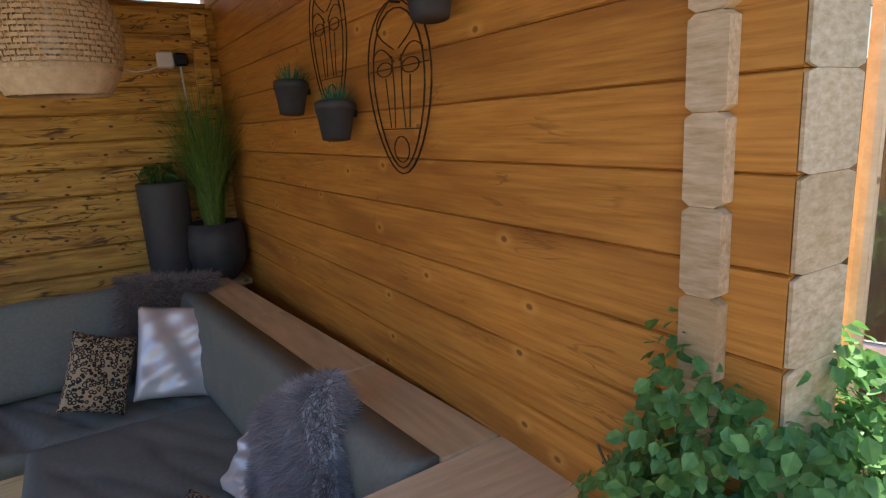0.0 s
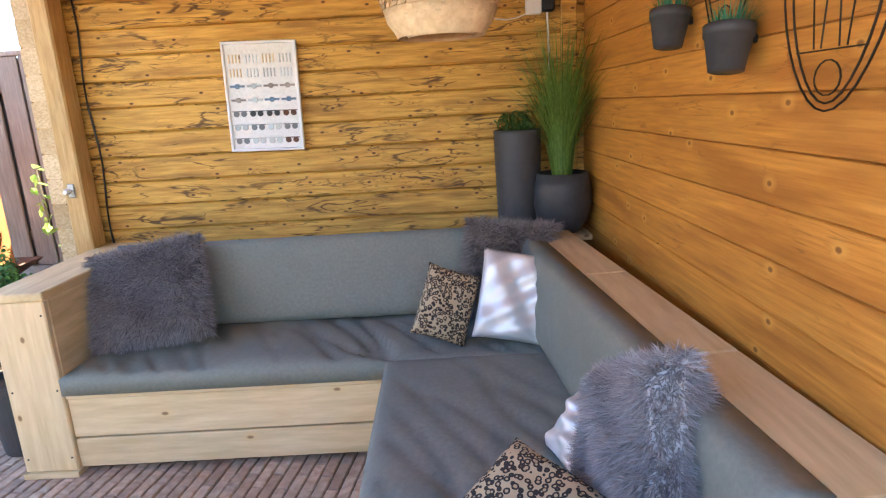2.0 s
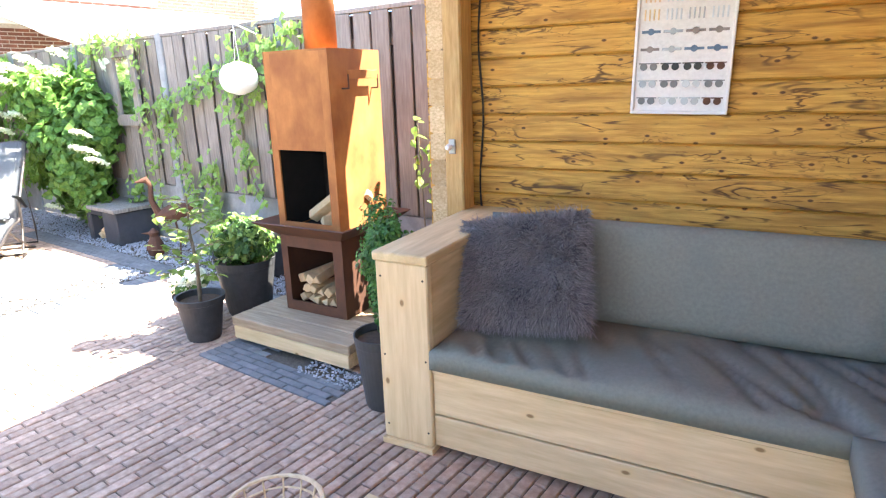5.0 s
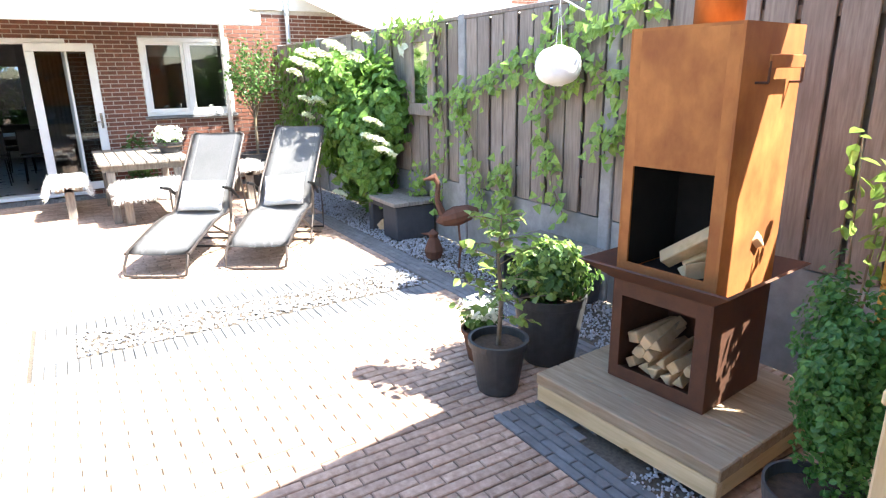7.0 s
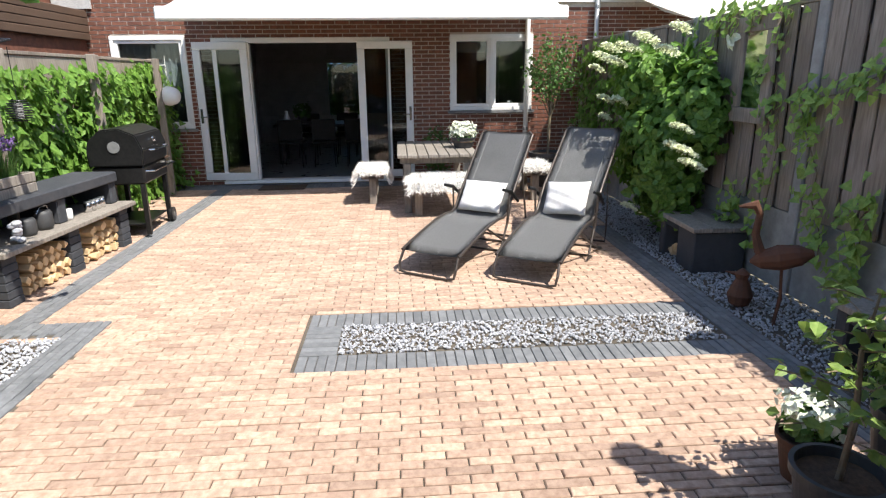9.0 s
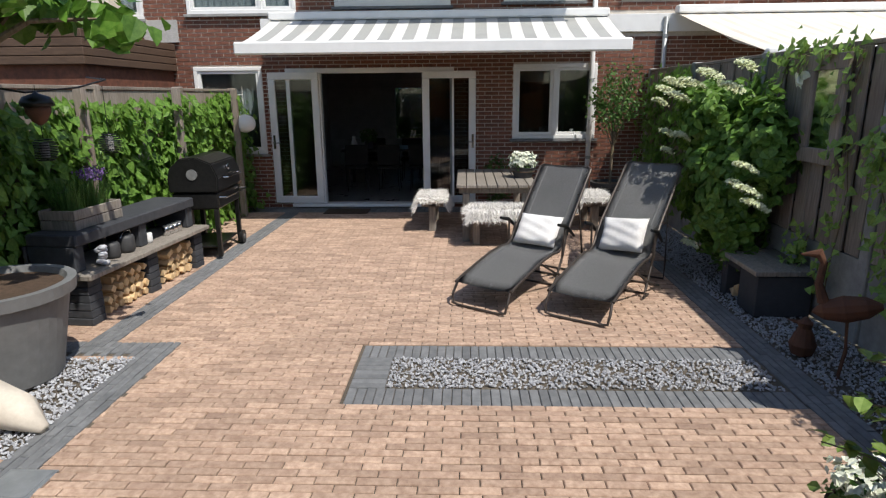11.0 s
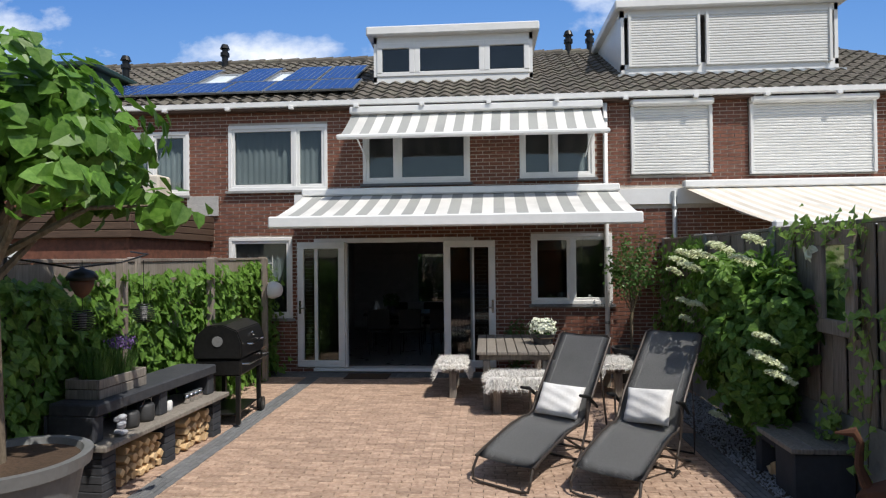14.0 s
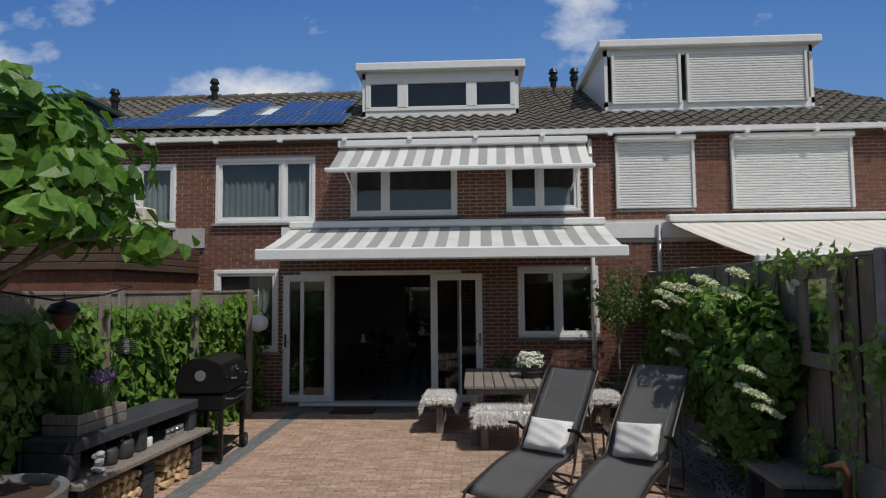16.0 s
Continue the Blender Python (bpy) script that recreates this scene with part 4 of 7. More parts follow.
cur_ob = tagged(part("curtain", cur, CURTAIN, smooth=True), "gathered blue curtain beside the terrace doors", "curtain")
copy_thing(cur_ob, Matrix.Translation((0, 2.12, 0)))


def dining_chair(x, y, rot):
    c = thing("dining_chair", "black dining chair with a thin metal frame", "chair", pose(x, y, 0.045, 0, 0, rot), "chairs round the dining table")
    part("seat", boxed(-0.22, 0.22, -0.22, 0.22, 0.43, 0.48, 0.02), SOOT, c)
    part("backrest", boxed(-0.22, -0.18, -0.22, 0.22, 0.5, 0.88, 0.02), SOOT, c)
    for sx in (-0.19, 0.19):
        for sy in (-0.19, 0.19):
            part("leg", rod(bmesh.new(), (sx, sy, 0), (sx * 0.9, sy * 0.9, 0.44), 0.01), BLACK, c)
    return c


ch = dining_chair(-13.6, -0.7, 180)
for x, y, r in ((-13.6, -0.1, 180), (-13.6, 0.5, 180), (-13.6, 1.1, 180), (-15.0, -0.6, 0), (-15.0, 0.2, 0)):
    copy_thing(ch, pose(x, y, 0.045, 0, 0, r))
dt = thing("dining_table", "long dark wooden dining table", "table")
part("tabletop", boxed(-14.8, -13.85, -1.1, 1.5, 0.75, 0.80, 0.01), BLACK, dt)
for x in (-14.7, -13.95):
    for y in (-1.0, 1.4):
        part("leg", boxed(x - 0.03, x + 0.03, y - 0.03, y + 0.03, 0.045, 0.75), BLACK, dt)
hp = thing("house_plant", "leafy green pot plant on the dining table", "plant")
part("pot", lathe(bmesh.new(), [(0.07, 0), (0.09, 0.12)], (-14.3, -0.6, 0.80), 16), BLACK_POT, hp)
stuff(part("foliage", leaves(clump((-14.3, -0.6, 1.05), (0.2, 0.2, 0.18), 160, 12), 0.07, 1), LEAF_DARK, hp))
jug = tagged(part("vase", lathe(bmesh.new(), [(0.05, 0), (0.07, 0.08), (0.03, 0.2), (0.035, 0.24)], (-14.0, -0.85, 0.80), 16), PAPER, smooth=True), "white vase on the dining table", "vase")
fw = structure(part("window_8", boxed(-18.05, -18.03, -0.46, 0.30, 0.72, 2.0, 0), GLASS), "far living room window with greenery outside", "window")
stuff(tagged(part("front_garden", leaves(clump((-20.6, -0.1, 1.2), (0.5, 1.8, 1.7), 6000, 5, 0.8), 0.11, 3), LEAF_IVY), "green shrubs outside the front window", "shrub"))

# neighbours' flat extension
ext = thing("neighbour_extension", "flat brick extension with dark brown cladding at its top", "extension")
part("wall", boxed(FX + 0.02, -9.6, -8.5, -3.35, 0, 2.3), BRICK, ext)
for k in range(4):
    part("cladding_board", boxed(FX + 0.02, -9.52, -8.6, -3.28, 2.22 + k * 0.105, 2.318 + k * 0.105, 0.008), DARKPLANK, ext)
part("window", boxed(-9.61, -9.58, -6.0, -4.9, 1.9, 2.15, 0.01), UPVC, ext)
ac = thing("air_conditioner", "pale wall-mounted outdoor air conditioning unit on flat roof", "air conditioner")
part("casing", boxed(-11.7, -11.3, -4.7, -3.9, 2.70, 3.3, 0.03), AWN_C, ac)
part("fan_grille", lathe(bmesh.new(), [(0.22, 0), (0.22, 0.01)], (0, 0, 0), 24), BLACK, ac).matrix_basis = pose(-11.295, -4.35, 3.0, 0, 90, 0)
part("foot", boxed(-11.65, -11.35, -4.6, -4.0, 2.64, 2.70), BLACK, ac)
cl = tagged(part("slip_panel", boxed(FX + 0.01, FX + 0.05, -3.75, -3.2, 2.66, 3.0), STONEBOARD), "grey stone slip cladding on the neighbours' wall", "cladding")

# ---- garden ground and fences ----
structure(part("ground", boxed(-400, 400, -400, 400, -0.3, -0.045, 0), GROUND), "bare earth under and around the garden", "ground")
bed = structure(part("pavement_bed", boxed(FX + 0.0, 3.0, -2.35, 4.2, -0.04, -0.012, 0), SAND), "sand bed under the pavers", "pavement")


def fence_run(name, y, x0, x1, top, base, label, facing):
    f = structure(thing(name, label, "fence"), label, "fence")
    n = int((x1 - x0) / 1.86) + 1
    for k in range(n):
        a = x0 + k * 1.86
        part("concrete_base", boxed(a + 0.06, a + 1.80, y - 0.03, y + 0.03, 0.0, base), CONCRETE, f)
        part("fence_post", boxed(a - 0.055, a + 0.055, y - 0.055, y + 0.055, 0.0, top + 0.05, 0.01), CONCRETE if facing > 0 else FENCE, f)
        part("cap_rail", boxed(a, a + 1.86, y - 0.05, y + 0.05, top, top + 0.035), FENCE, f)
        for z in (base + 0.2, top - 0.25):
            part("rail", boxed(a + 0.05, a + 1.81, y - 0.02, y + 0.02, z, z + 0.07), FENCE, f)
        for j in range(9):
            b = a + 0.07 + j * 0.193
            d = 0.034 if j % 2 else 0.024
            part("board", boxed(b, b + 0.165, y - d - 0.018, y - d + 0.0, base + 0.01, top - 0.002, 0.004), FENCE, f)
        part("backing_board", boxed(a + 0.06, a + 1.80, y + 0.021, y + 0.036, base, top - 0.01, 0), FENCE, f)
    return f


FY, LY = 4.27, -2.42
fence_r = fence_run("fence_right", FY, -11.9, -0.6, 2.14, 0.62, "tall weathered timber fence boards on a grey concrete base", 1)
fence_l = fence_run("fence_left", LY, -11.9, 3.0, 1.90, 0.2, "weathered timber fence behind ivy", -1)
structure(part("fence_back", boxed(3.0, 3.05, -2.4, 6.5, 0, 1.9, 0), FENCE), "plain timber fence behind the log cabin", "fence")

# gravel along the right edge, in the band and on the left
def gravel(name, areas, count, label):
    rg = random.Random(6)
    vs, fs = [], []
    for x0, x1, y0, y1 in areas:
        n = int(count * (x1 - x0) * (y1 - y0))
        for k in range(n):
            c = Vector((rg.uniform(x0, x1), rg.uniform(y0, y1), rg.uniform(-0.004, 0.008)))
            r = rg.uniform(0.008, 0.017)
            q = Matrix.Rotation(rg.uniform(0, 6), 3, Vector((rg.uniform(-1, 1), rg.uniform(-1, 1), 1)).normalized())
            i = len(vs)
            for p in ((1, 0, 0), (-1, 0, 0), (0, 0.8, 0), (0, -0.8, 0), (0, 0, 0.6), (0, 0, -0.6)):
                vs.append(c + q @ Vector(p) * r)
            fs += [(i + a, i + b, i + e) for a, b, e in ((0, 2, 4), (2, 1, 4), (1, 3, 4), (3, 0, 4), (2, 0, 5), (1, 2, 5), (3, 1, 5), (0, 3, 5))]
    return stuff(tagged(part(name, (vs, fs), GRAVEL), label, "gravel"))


gravel("gravel_band", [(-5.98, -5.54, 0.84, 3.36)], 2400, "strip of grey and white gravel set in paving")
gravel("gravel_border", [(-10.5, -3.3, 3.62, 4.22), (-2.9, -2.45, 2.78, 2.96)], 1900, "grey gravel border along the fence")
gravel("gravel_corner", [(-5.95, -4.7, -1.75, -1.03)], 2400, "patch of white and grey gravel around a large pot")

# hut roof and walls in the hut's own frame
HUT = pose(0.80, 4.0, 0, 0, 0, 8.2)
hut = structure(thing("log_cabin", "open timber log cabin with stained plank walls", "cabin", HUT), "", "")
LH = 0.146
wall_back = structure(thing("wall_back", "rough stained log wall with dark cracks", "wall", HUT), "", "")
wall_side = structure(thing("wall_side", "planed honey-stained log wall", "wall", HUT), "", "")


def log_bm(length, axis, c=0.014):
    """One log: chamfered along its top and bottom edges, inner face at 0."""
    bm = bmesh.new()
    pr = [(0, c * 0.65), (c, 0.0), (0.07 - c, 0.0), (0.07, c * 0.65), (0.07, LH - c * 0.7), (0.07 - c, LH - 0.001), (c, LH - 0.001), (0, LH - c * 0.7)]
    ends = []
    for s in (0, length):
        ends.append([bm.verts.new((s, d, z) if axis == "x" else (d, s, z)) for d, z in pr])
    for k in range(8):
        bm.faces.new((ends[0][k], ends[0][(k + 1) % 8], ends[1][(k + 1) % 8], ends[1][k]))
    bm.faces.new(ends[0])
    bm.faces.new(ends[1][::-1])
    return bm


for k in range(17):
    o = part("log", log_bm(3.18 + 0.28, "x"), LOG_BACK, wall_back)
    o.location = (-3.24, 0.0, k * LH - 0.02)
    o = part("log", log_bm(3.42 + 0.20, "y", 0.006), LOG_SIDE, wall_side)
    o.location = (0.0, -3.42, k * LH + 0.053 - 0.02)
    o = part("log_end", log_bm(0.028, "x"), LOG_BARE, wall_side)
    o.location = (-0.028, -3.328, k * LH - 0.02)
    o = part("log_tip", log_bm(0.006, "y", 0.010), LOG_BARE, wall_side)
    o.location, o.scale = (0.0, -3.428, k * LH + 0.053 - 0.02), (2.2, 1, 1)
    o = part("log_end", log_bm(0.36, "y"), LOG_BARE, wall_back)
    o.location, o.scale = (-3.155, -0.14, k * LH + 0.053 - 0.02), (1.45, 1, 1)
part("corner_post", boxed(-3.05, -2.94, -0.175, -0.03, 0, 2.42, 0.01), POST, hut)
part("corner_batten", boxed(-0.14, -0.05, -0.045, -0.004, 0.0, 2.42, 0.006), LOG_BACK, hut)
part("front_post", boxed(-3.13, -2.99, -3.6, -3.46, 0, 2.42, 0.01), POST, hut)
part("roof_beam", boxed(-3.2, 0.1, -3.6, -3.46, 2.42, 2.56, 0.01), POST, hut)
part("roof_beam", boxed(-3.13, -2.99, -3.6, 0.1, 2.42, 2.56, 0.01), POST, hut)
for k in range(5):
    part("rafter", boxed(-2.5 + k * 0.62, -2.43 + k * 0.62, -3.45, 0.2, 2.47, 2.56, 0.005), POST, hut)
structure(part("cabin_ceiling", boxed(-3.35, 0.35, -3.62, 0.3, 2.56, 2.62, 0), LOG_SIDE, None), "planked cabin roof underside", "ceiling").matrix_basis = HUT
structure(part("cabin_roof", boxed(-3.40, 0.40, -3.66, 0.35, 2.622, 2.70, 0.01), TILE), "flat dark cabin roof", "roof").matrix_basis = HUT
structure(part("wall_behind", boxed(0.075, 0.15, -3.40, 0.2, 0, 2.5, 0), LOG_SIDE), "outer skin of the cabin wall", "wall").matrix_basis = HUT
structure(part("wall_behind_back", boxed(-3.0, 0.1, 0.075, 0.12, 0, 2.5, 0), LOG_BACK), "outer skin of the cabin back wall", "wall").matrix_basis = HUT
hook = thing("hook", "small metal hook with a white knob on the post", "hook", HUT)
part("plate", boxed(-3.02, -2.98, -0.186, -0.176, 1.24, 1.32), ZINC, hook)
part("knob", rod(rod(bmesh.new(), (-3.0, -0.186, 1.28), (-3.0, -0.22, 1.28), 0.01), (-3.0, -0.22, 1.28), (-3.0, -0.245, 1.28), 0.02, 0.012), UPVC, hook)
cable = tagged(part("cable", tube(bmesh.new(), [(-2.9 + 0.012 * math.sin(k * 0.9) - 0.0 * k, -0.012, 2.4 - k * 0.11) for k in range(15)], 0.006), BLACK), "thin black cable running down the log wall", "cable")
cable.matrix_basis = HUT
sock = thing("wall_socket", "white wall socket with a black plug", "socket", HUT)
part("socket_box", boxed(-0.34, -0.25, -0.045, -0.002, 2.12, 2.21, 0.008), UPVC, sock)
part("plug", boxed(-0.25, -0.18, -0.07, -0.004, 2.13, 2.20, 0.01), BLACK, sock)
part("wire", tube(bmesh.new(), [(-0.33 - 0.06 * k, -0.02, 2.13 - 0.03 * math.sin(k * 0.8)) for k in range(6)], 0.004), UPVC, sock)
part("conduit", tube(bmesh.new(), [(-0.215, -0.012, 2.13), (-0.2, -0.012, 1.7), (-0.19, -0.012, 0.95)], 0.006), UPVC, sock)

# ---- sofa ----
sofa = thing("corner_sofa", "corner bench of pale scaffold planks", "sofa", HUT)
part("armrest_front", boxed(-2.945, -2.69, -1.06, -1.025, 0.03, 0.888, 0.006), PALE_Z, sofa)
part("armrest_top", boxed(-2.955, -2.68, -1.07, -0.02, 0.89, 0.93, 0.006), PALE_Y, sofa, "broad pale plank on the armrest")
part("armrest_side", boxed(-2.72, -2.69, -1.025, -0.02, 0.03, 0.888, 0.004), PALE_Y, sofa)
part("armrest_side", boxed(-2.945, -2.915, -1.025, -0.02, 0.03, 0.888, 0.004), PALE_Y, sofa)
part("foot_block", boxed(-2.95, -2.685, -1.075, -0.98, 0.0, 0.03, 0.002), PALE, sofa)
for x in (-2.92, -2.71):
    for z in (0.10, 0.45, 0.82):
        part("screw", rod(bmesh.new(), (x, -1.0585, z), (x, -1.0615, z), 0.005, seg=8), BLACK, sofa)
for x in (-2.3, -1.9, -1.5):
    part("batten", boxed(x, x + 0.30, -1.035, -1.008, 0.398, 0.418, 0.002), POST, sofa)
for z0, z1 in ((0.035, 0.185), (0.195, 0.395)):
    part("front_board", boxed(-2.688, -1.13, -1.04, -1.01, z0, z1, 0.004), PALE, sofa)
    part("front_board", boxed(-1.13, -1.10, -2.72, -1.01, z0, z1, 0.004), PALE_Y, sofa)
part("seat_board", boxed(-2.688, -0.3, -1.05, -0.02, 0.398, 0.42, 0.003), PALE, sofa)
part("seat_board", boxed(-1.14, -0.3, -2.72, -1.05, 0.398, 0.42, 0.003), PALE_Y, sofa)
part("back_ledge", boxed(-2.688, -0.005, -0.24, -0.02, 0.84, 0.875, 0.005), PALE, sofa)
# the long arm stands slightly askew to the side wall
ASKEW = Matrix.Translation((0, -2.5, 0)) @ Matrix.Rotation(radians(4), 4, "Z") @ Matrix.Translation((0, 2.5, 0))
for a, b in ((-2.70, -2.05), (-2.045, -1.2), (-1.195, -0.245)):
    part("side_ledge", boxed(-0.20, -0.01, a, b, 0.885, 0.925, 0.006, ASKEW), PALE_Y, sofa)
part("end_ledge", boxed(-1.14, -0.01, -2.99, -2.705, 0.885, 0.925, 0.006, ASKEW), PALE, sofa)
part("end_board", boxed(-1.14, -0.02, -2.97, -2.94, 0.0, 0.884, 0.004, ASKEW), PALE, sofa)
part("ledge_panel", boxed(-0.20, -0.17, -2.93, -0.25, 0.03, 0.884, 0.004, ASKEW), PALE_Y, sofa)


def cushion(name, x0, x1, y0, y1, z0, z1, label, wr=0.012):
    bm = bmesh.new()
    n, mm = max(20, int((x1 - x0) * 42)), max(14, int((y1 - y0) * 34))
    grids = {}
    for side in (0, 1):
        for i in range(n + 1):
            for j in range(mm + 1):
                a, b = i / n, j / mm
                dx, dy = min(a, 1 - a) * (x1 - x0), min(b, 1 - b) * (y1 - y0)
                e = min(1.0, dx / 0.06) * min(1.0, dy / 0.06)
                z = (z1 if side else z0) + (1 if side else -0.2) * (e ** 0.5 - 1) * 0.022
                if side:
                    px, py = a * (x1 - x0), b * (y1 - y0)
                    z += wr * 0.4 * e * noise.noise(Vector((px * 2.2, py * 2.5, z0)))
                    fold = noise.noise(Vector((px * 8.0 + py * 5.0, py * 1.2 - px * 0.4, 3 + x0)))
                    z -= wr * 6.0 * e * max(0.0, 0.16 - abs(fold)) * (1.5 - 1.1 * b) * (0.4 + max(0.0, noise.noise(Vector((px * 1.1, 7, x0))) + 0.4))
                grids[side, i, j] = bm.verts.new((x0 + (x1 - x0) * a, y0 + (y1 - y0) * b, z))
    for i in range(n):
        for j in range(mm):
            bm.faces.new((grids[1, i, j], grids[1, i + 1, j], grids[1, i + 1, j + 1], grids[1, i, j + 1]))
            bm.faces.new((grids[0, i, j], grids[0, i, j + 1], grids[0, i + 1, j + 1], grids[0, i + 1, j]))
    for i in range(n):
        for j in (0, mm):
            bm.faces.new((grids[0, i, j], grids[0, i + 1, j], grids[1, i + 1, j], grids[1, i, j]))
    for j in range(mm):
        for i in (0, n):
            bm.faces.new((grids[0, i, j], grids[0, i, j + 1], grids[1, i, j + 1], grids[1, i, j]))
    o = tagged(part(name, bm, CUSHION, smooth=True), label, "cushion")
    return o


def at_hut(o, m=I4):
    o.matrix_basis = HUT @ m
    return o


at_hut(cushion("seat_cushion", -2.685, -0.36, -1.075, -0.40, 0.422, 0.532, "long grey seat cushion with soft creases on the bench", 0.055))
at_hut(cushion("seat_cushion", -1.17, -0.36, -2.69, -1.082, 0.422, 0.542, "grey seat cushion on the long arm of the bench", 0.03))
at_hut(cushion("back_cushion", -2.66, -0.34, 0, 0.46, 0, 0.13, "long grey back cushion leaning on the log wall"), pose(0, -0.415, 0.52, 78, 0, 0))
at_hut(cushion("back_cushion", 0.40, 2.69, 0, 0.40, 0, 0.13, "long grey back cushion against the plank ledge"), ASKEW @ Matrix(((0, 0.122, -0.993, -0.245), (-1, 0, 0, 0), (0, 0.993, 0.122, 0.53), (0, 0, 0, 1))))


def fur_pillow(m, w, h, mat, label, seed, backing=None):
    o = thing("fur_pillow", label, "pillow", m)
    bm = pillow_bm(w, h, 0.17, 12, 0.012, seed)
    hr = hairs(bm, 26000, 0.052, 0.0024, seed, 0.3, (0, 0, h / 2))
    part("cover", bm, backing or mat, o, smooth=True)
    stuff(part("fur", hr, mat, o))
    return o


fur_pillow(HUT @ pose(-2.36, -0.80, 0.55, -30, -9, 5), 0.60, 0.54, FUR_GREY, "long-haired blue-grey fur pillow on the bench", 2)
fur_pillow(HUT @ pose(-0.56, -0.63, 0.54, -22, 5, -8), 0.50, 0.52, FUR_TAUPE, "taupe fur pillow in the corner of the bench", 3)
fur_pillow(HUT @ pose(-0.43, -2.33, 0.63, -18, -30, -80), 0.47, 0.38, FUR_PALE, "pale grey fur pillow leaning on the grey back cushion", 4, WHITE_CLOTH)
for nm, m, w, h, mat, lab, cat in (("satin_pillow", pose(-0.585, -1.00, 0.545, -30, 9, -8), 0.37, 0.45, SILVER, "shiny silver satin pillow on the grey bench", "pillow"),
                                   ("satin_pillow", pose(-0.53, -2.04, 0.55, -38, 0, -74), 0.32, 0.22, SILVER, "silver satin pillow behind the pale fur pillow", "pillow"),
                                   ("leopard_pillow", pose(-0.93, -0.96, 0.56, -28, 20, 0), 0.27, 0.36, LEOPARD, "small leopard print pillow on the grey bench", "pillow"),
                                   ("leopard_pillow", pose(-0.80, -2.44, 0.57, -66, 8, -48), 0.38, 0.32, LEOPARD, "leopard print pillow lying against a fur pillow", "pillow")):
    o = tagged(part(nm, pillow_bm(w, h, 0.12, 22, 0.013 if mat is SILVER else 0.004, 5), mat, smooth=True), lab, cat)
    at_hut(o, m)

# pots on the ledge in the corner
pot = thing("tall_planter", "tall ribbed black planter with a small spiky plant", "planter", HUT @ pose(-0.42, -0.15, 0.876) @ Matrix.Scale(1.22, 4))
part("pot", lathe(bmesh.new(), [(0.085, 0)] + [(0.098 + 0.012 * (k / 30) + (0.0025 if k % 2 else 0), 0.02 + k * 0.0155) for k in range(31)] + [(0.112, 0.50), (0.100, 0.505), (0.098, 0.46)], seg=28), BLACK_POT, pot, smooth=True)
stuff(part("foliage", merge(leaves(clump((0, 0, 0.54), (0.11, 0.10, 0.07), 200, 31), 0.035, 4, "blade"), blades((0, 0, 0.47), 70, 0.13, 0.06, 0.06, 0.004, 5)), LEAF_DARK, pot))
pot = thing("round_planter", "round matt black planter with tall artificial grass", "planter", HUT @ pose(-0.18, -0.22, 0.90) @ Matrix.Scale(1.1, 4))
part("pot", lathe(bmesh.new(), [(0.085, 0), (0.13, 0.06), (0.155, 0.15), (0.15, 0.24), (0.135, 0.31), (0.125, 0.31), (0.125, 0.27)], seg=28), BLACK_POT, pot, smooth=True)
stuff(part("grass", blades((0, 0, 0.28), 460, 0.80, 0.05, 0.34, 0.0045, 8), LEAF_GRASS, pot))

# rattan lamp
lamp = thing("rattan_lamp", "woven pale rattan pendant lamp", "lamp", HUT @ pose(-0.84, -1.25, 1.90))
vs, fs = [], []
prof = [(0.165 + 0.065 * math.sin(min(1.0, z / 0.36) * math.pi * 0.95), z) for z in [k * 0.018 for k in range(24)]]
for k, (r, z) in enumerate(prof):
    if k < 4 or k > 20:
        continue
    for j in range(64):
        a = 2 * math.pi * j / 64
        w = 0.006
        ro = r + (0.004 if (j + k) % 2 else -0.004)
        i = len(vs)
        for da, dz in ((0, -w), (0.098, -w), (0.098, w), (0, w)):
            vs.append((ro * math.cos(a + da), ro * math.sin(a + da), z + dz))
        fs.append((i, i + 1, i + 2, i + 3))
for j in range(96):
    a = 2 * math.pi * j / 96
    for k in range(4, 21):
        r0, z0 = prof[k]
        r1, z1 = prof[k + 1]
        i = len(vs)
        da = 0.016
        vs += [(r0 * math.cos(a), r0 * math.sin(a), z0), (r0 * math.cos(a + da), r0 * math.sin(a + da), z0), (r1 * math.cos(a + da), r1 * math.sin(a + da), z1), (r1 * math.cos(a), r1 * math.sin(a), z1)]
        fs.append((i, i + 1, i + 2, i + 3))
part("woven_shade", (vs, fs), RATTAN, lamp)
part("bottom_band", lathe(bmesh.new(), [(0.165, 0.0), (0.175, 0.02), (0.20, 0.055), (0.215, 0.10), (0.205, 0.10), (0.165, 0.02), (0.13, 0.012), (0.125, 0.0)], seg=40, cap=False), RATTAN, lamp, smooth=True)
part("cord", rod(bmesh.new(), (0, 0, 0.40), (0, 0, 0.66), 0.004), BLACK, lamp)
part("bulb", lathe(bmesh.new(), [(0.005, 0.12), (0.04, 0.17), (0.04, 0.2), (0.015, 0.26), (0.015, 0.4)], seg=14), PAPER, lamp, smooth=True)

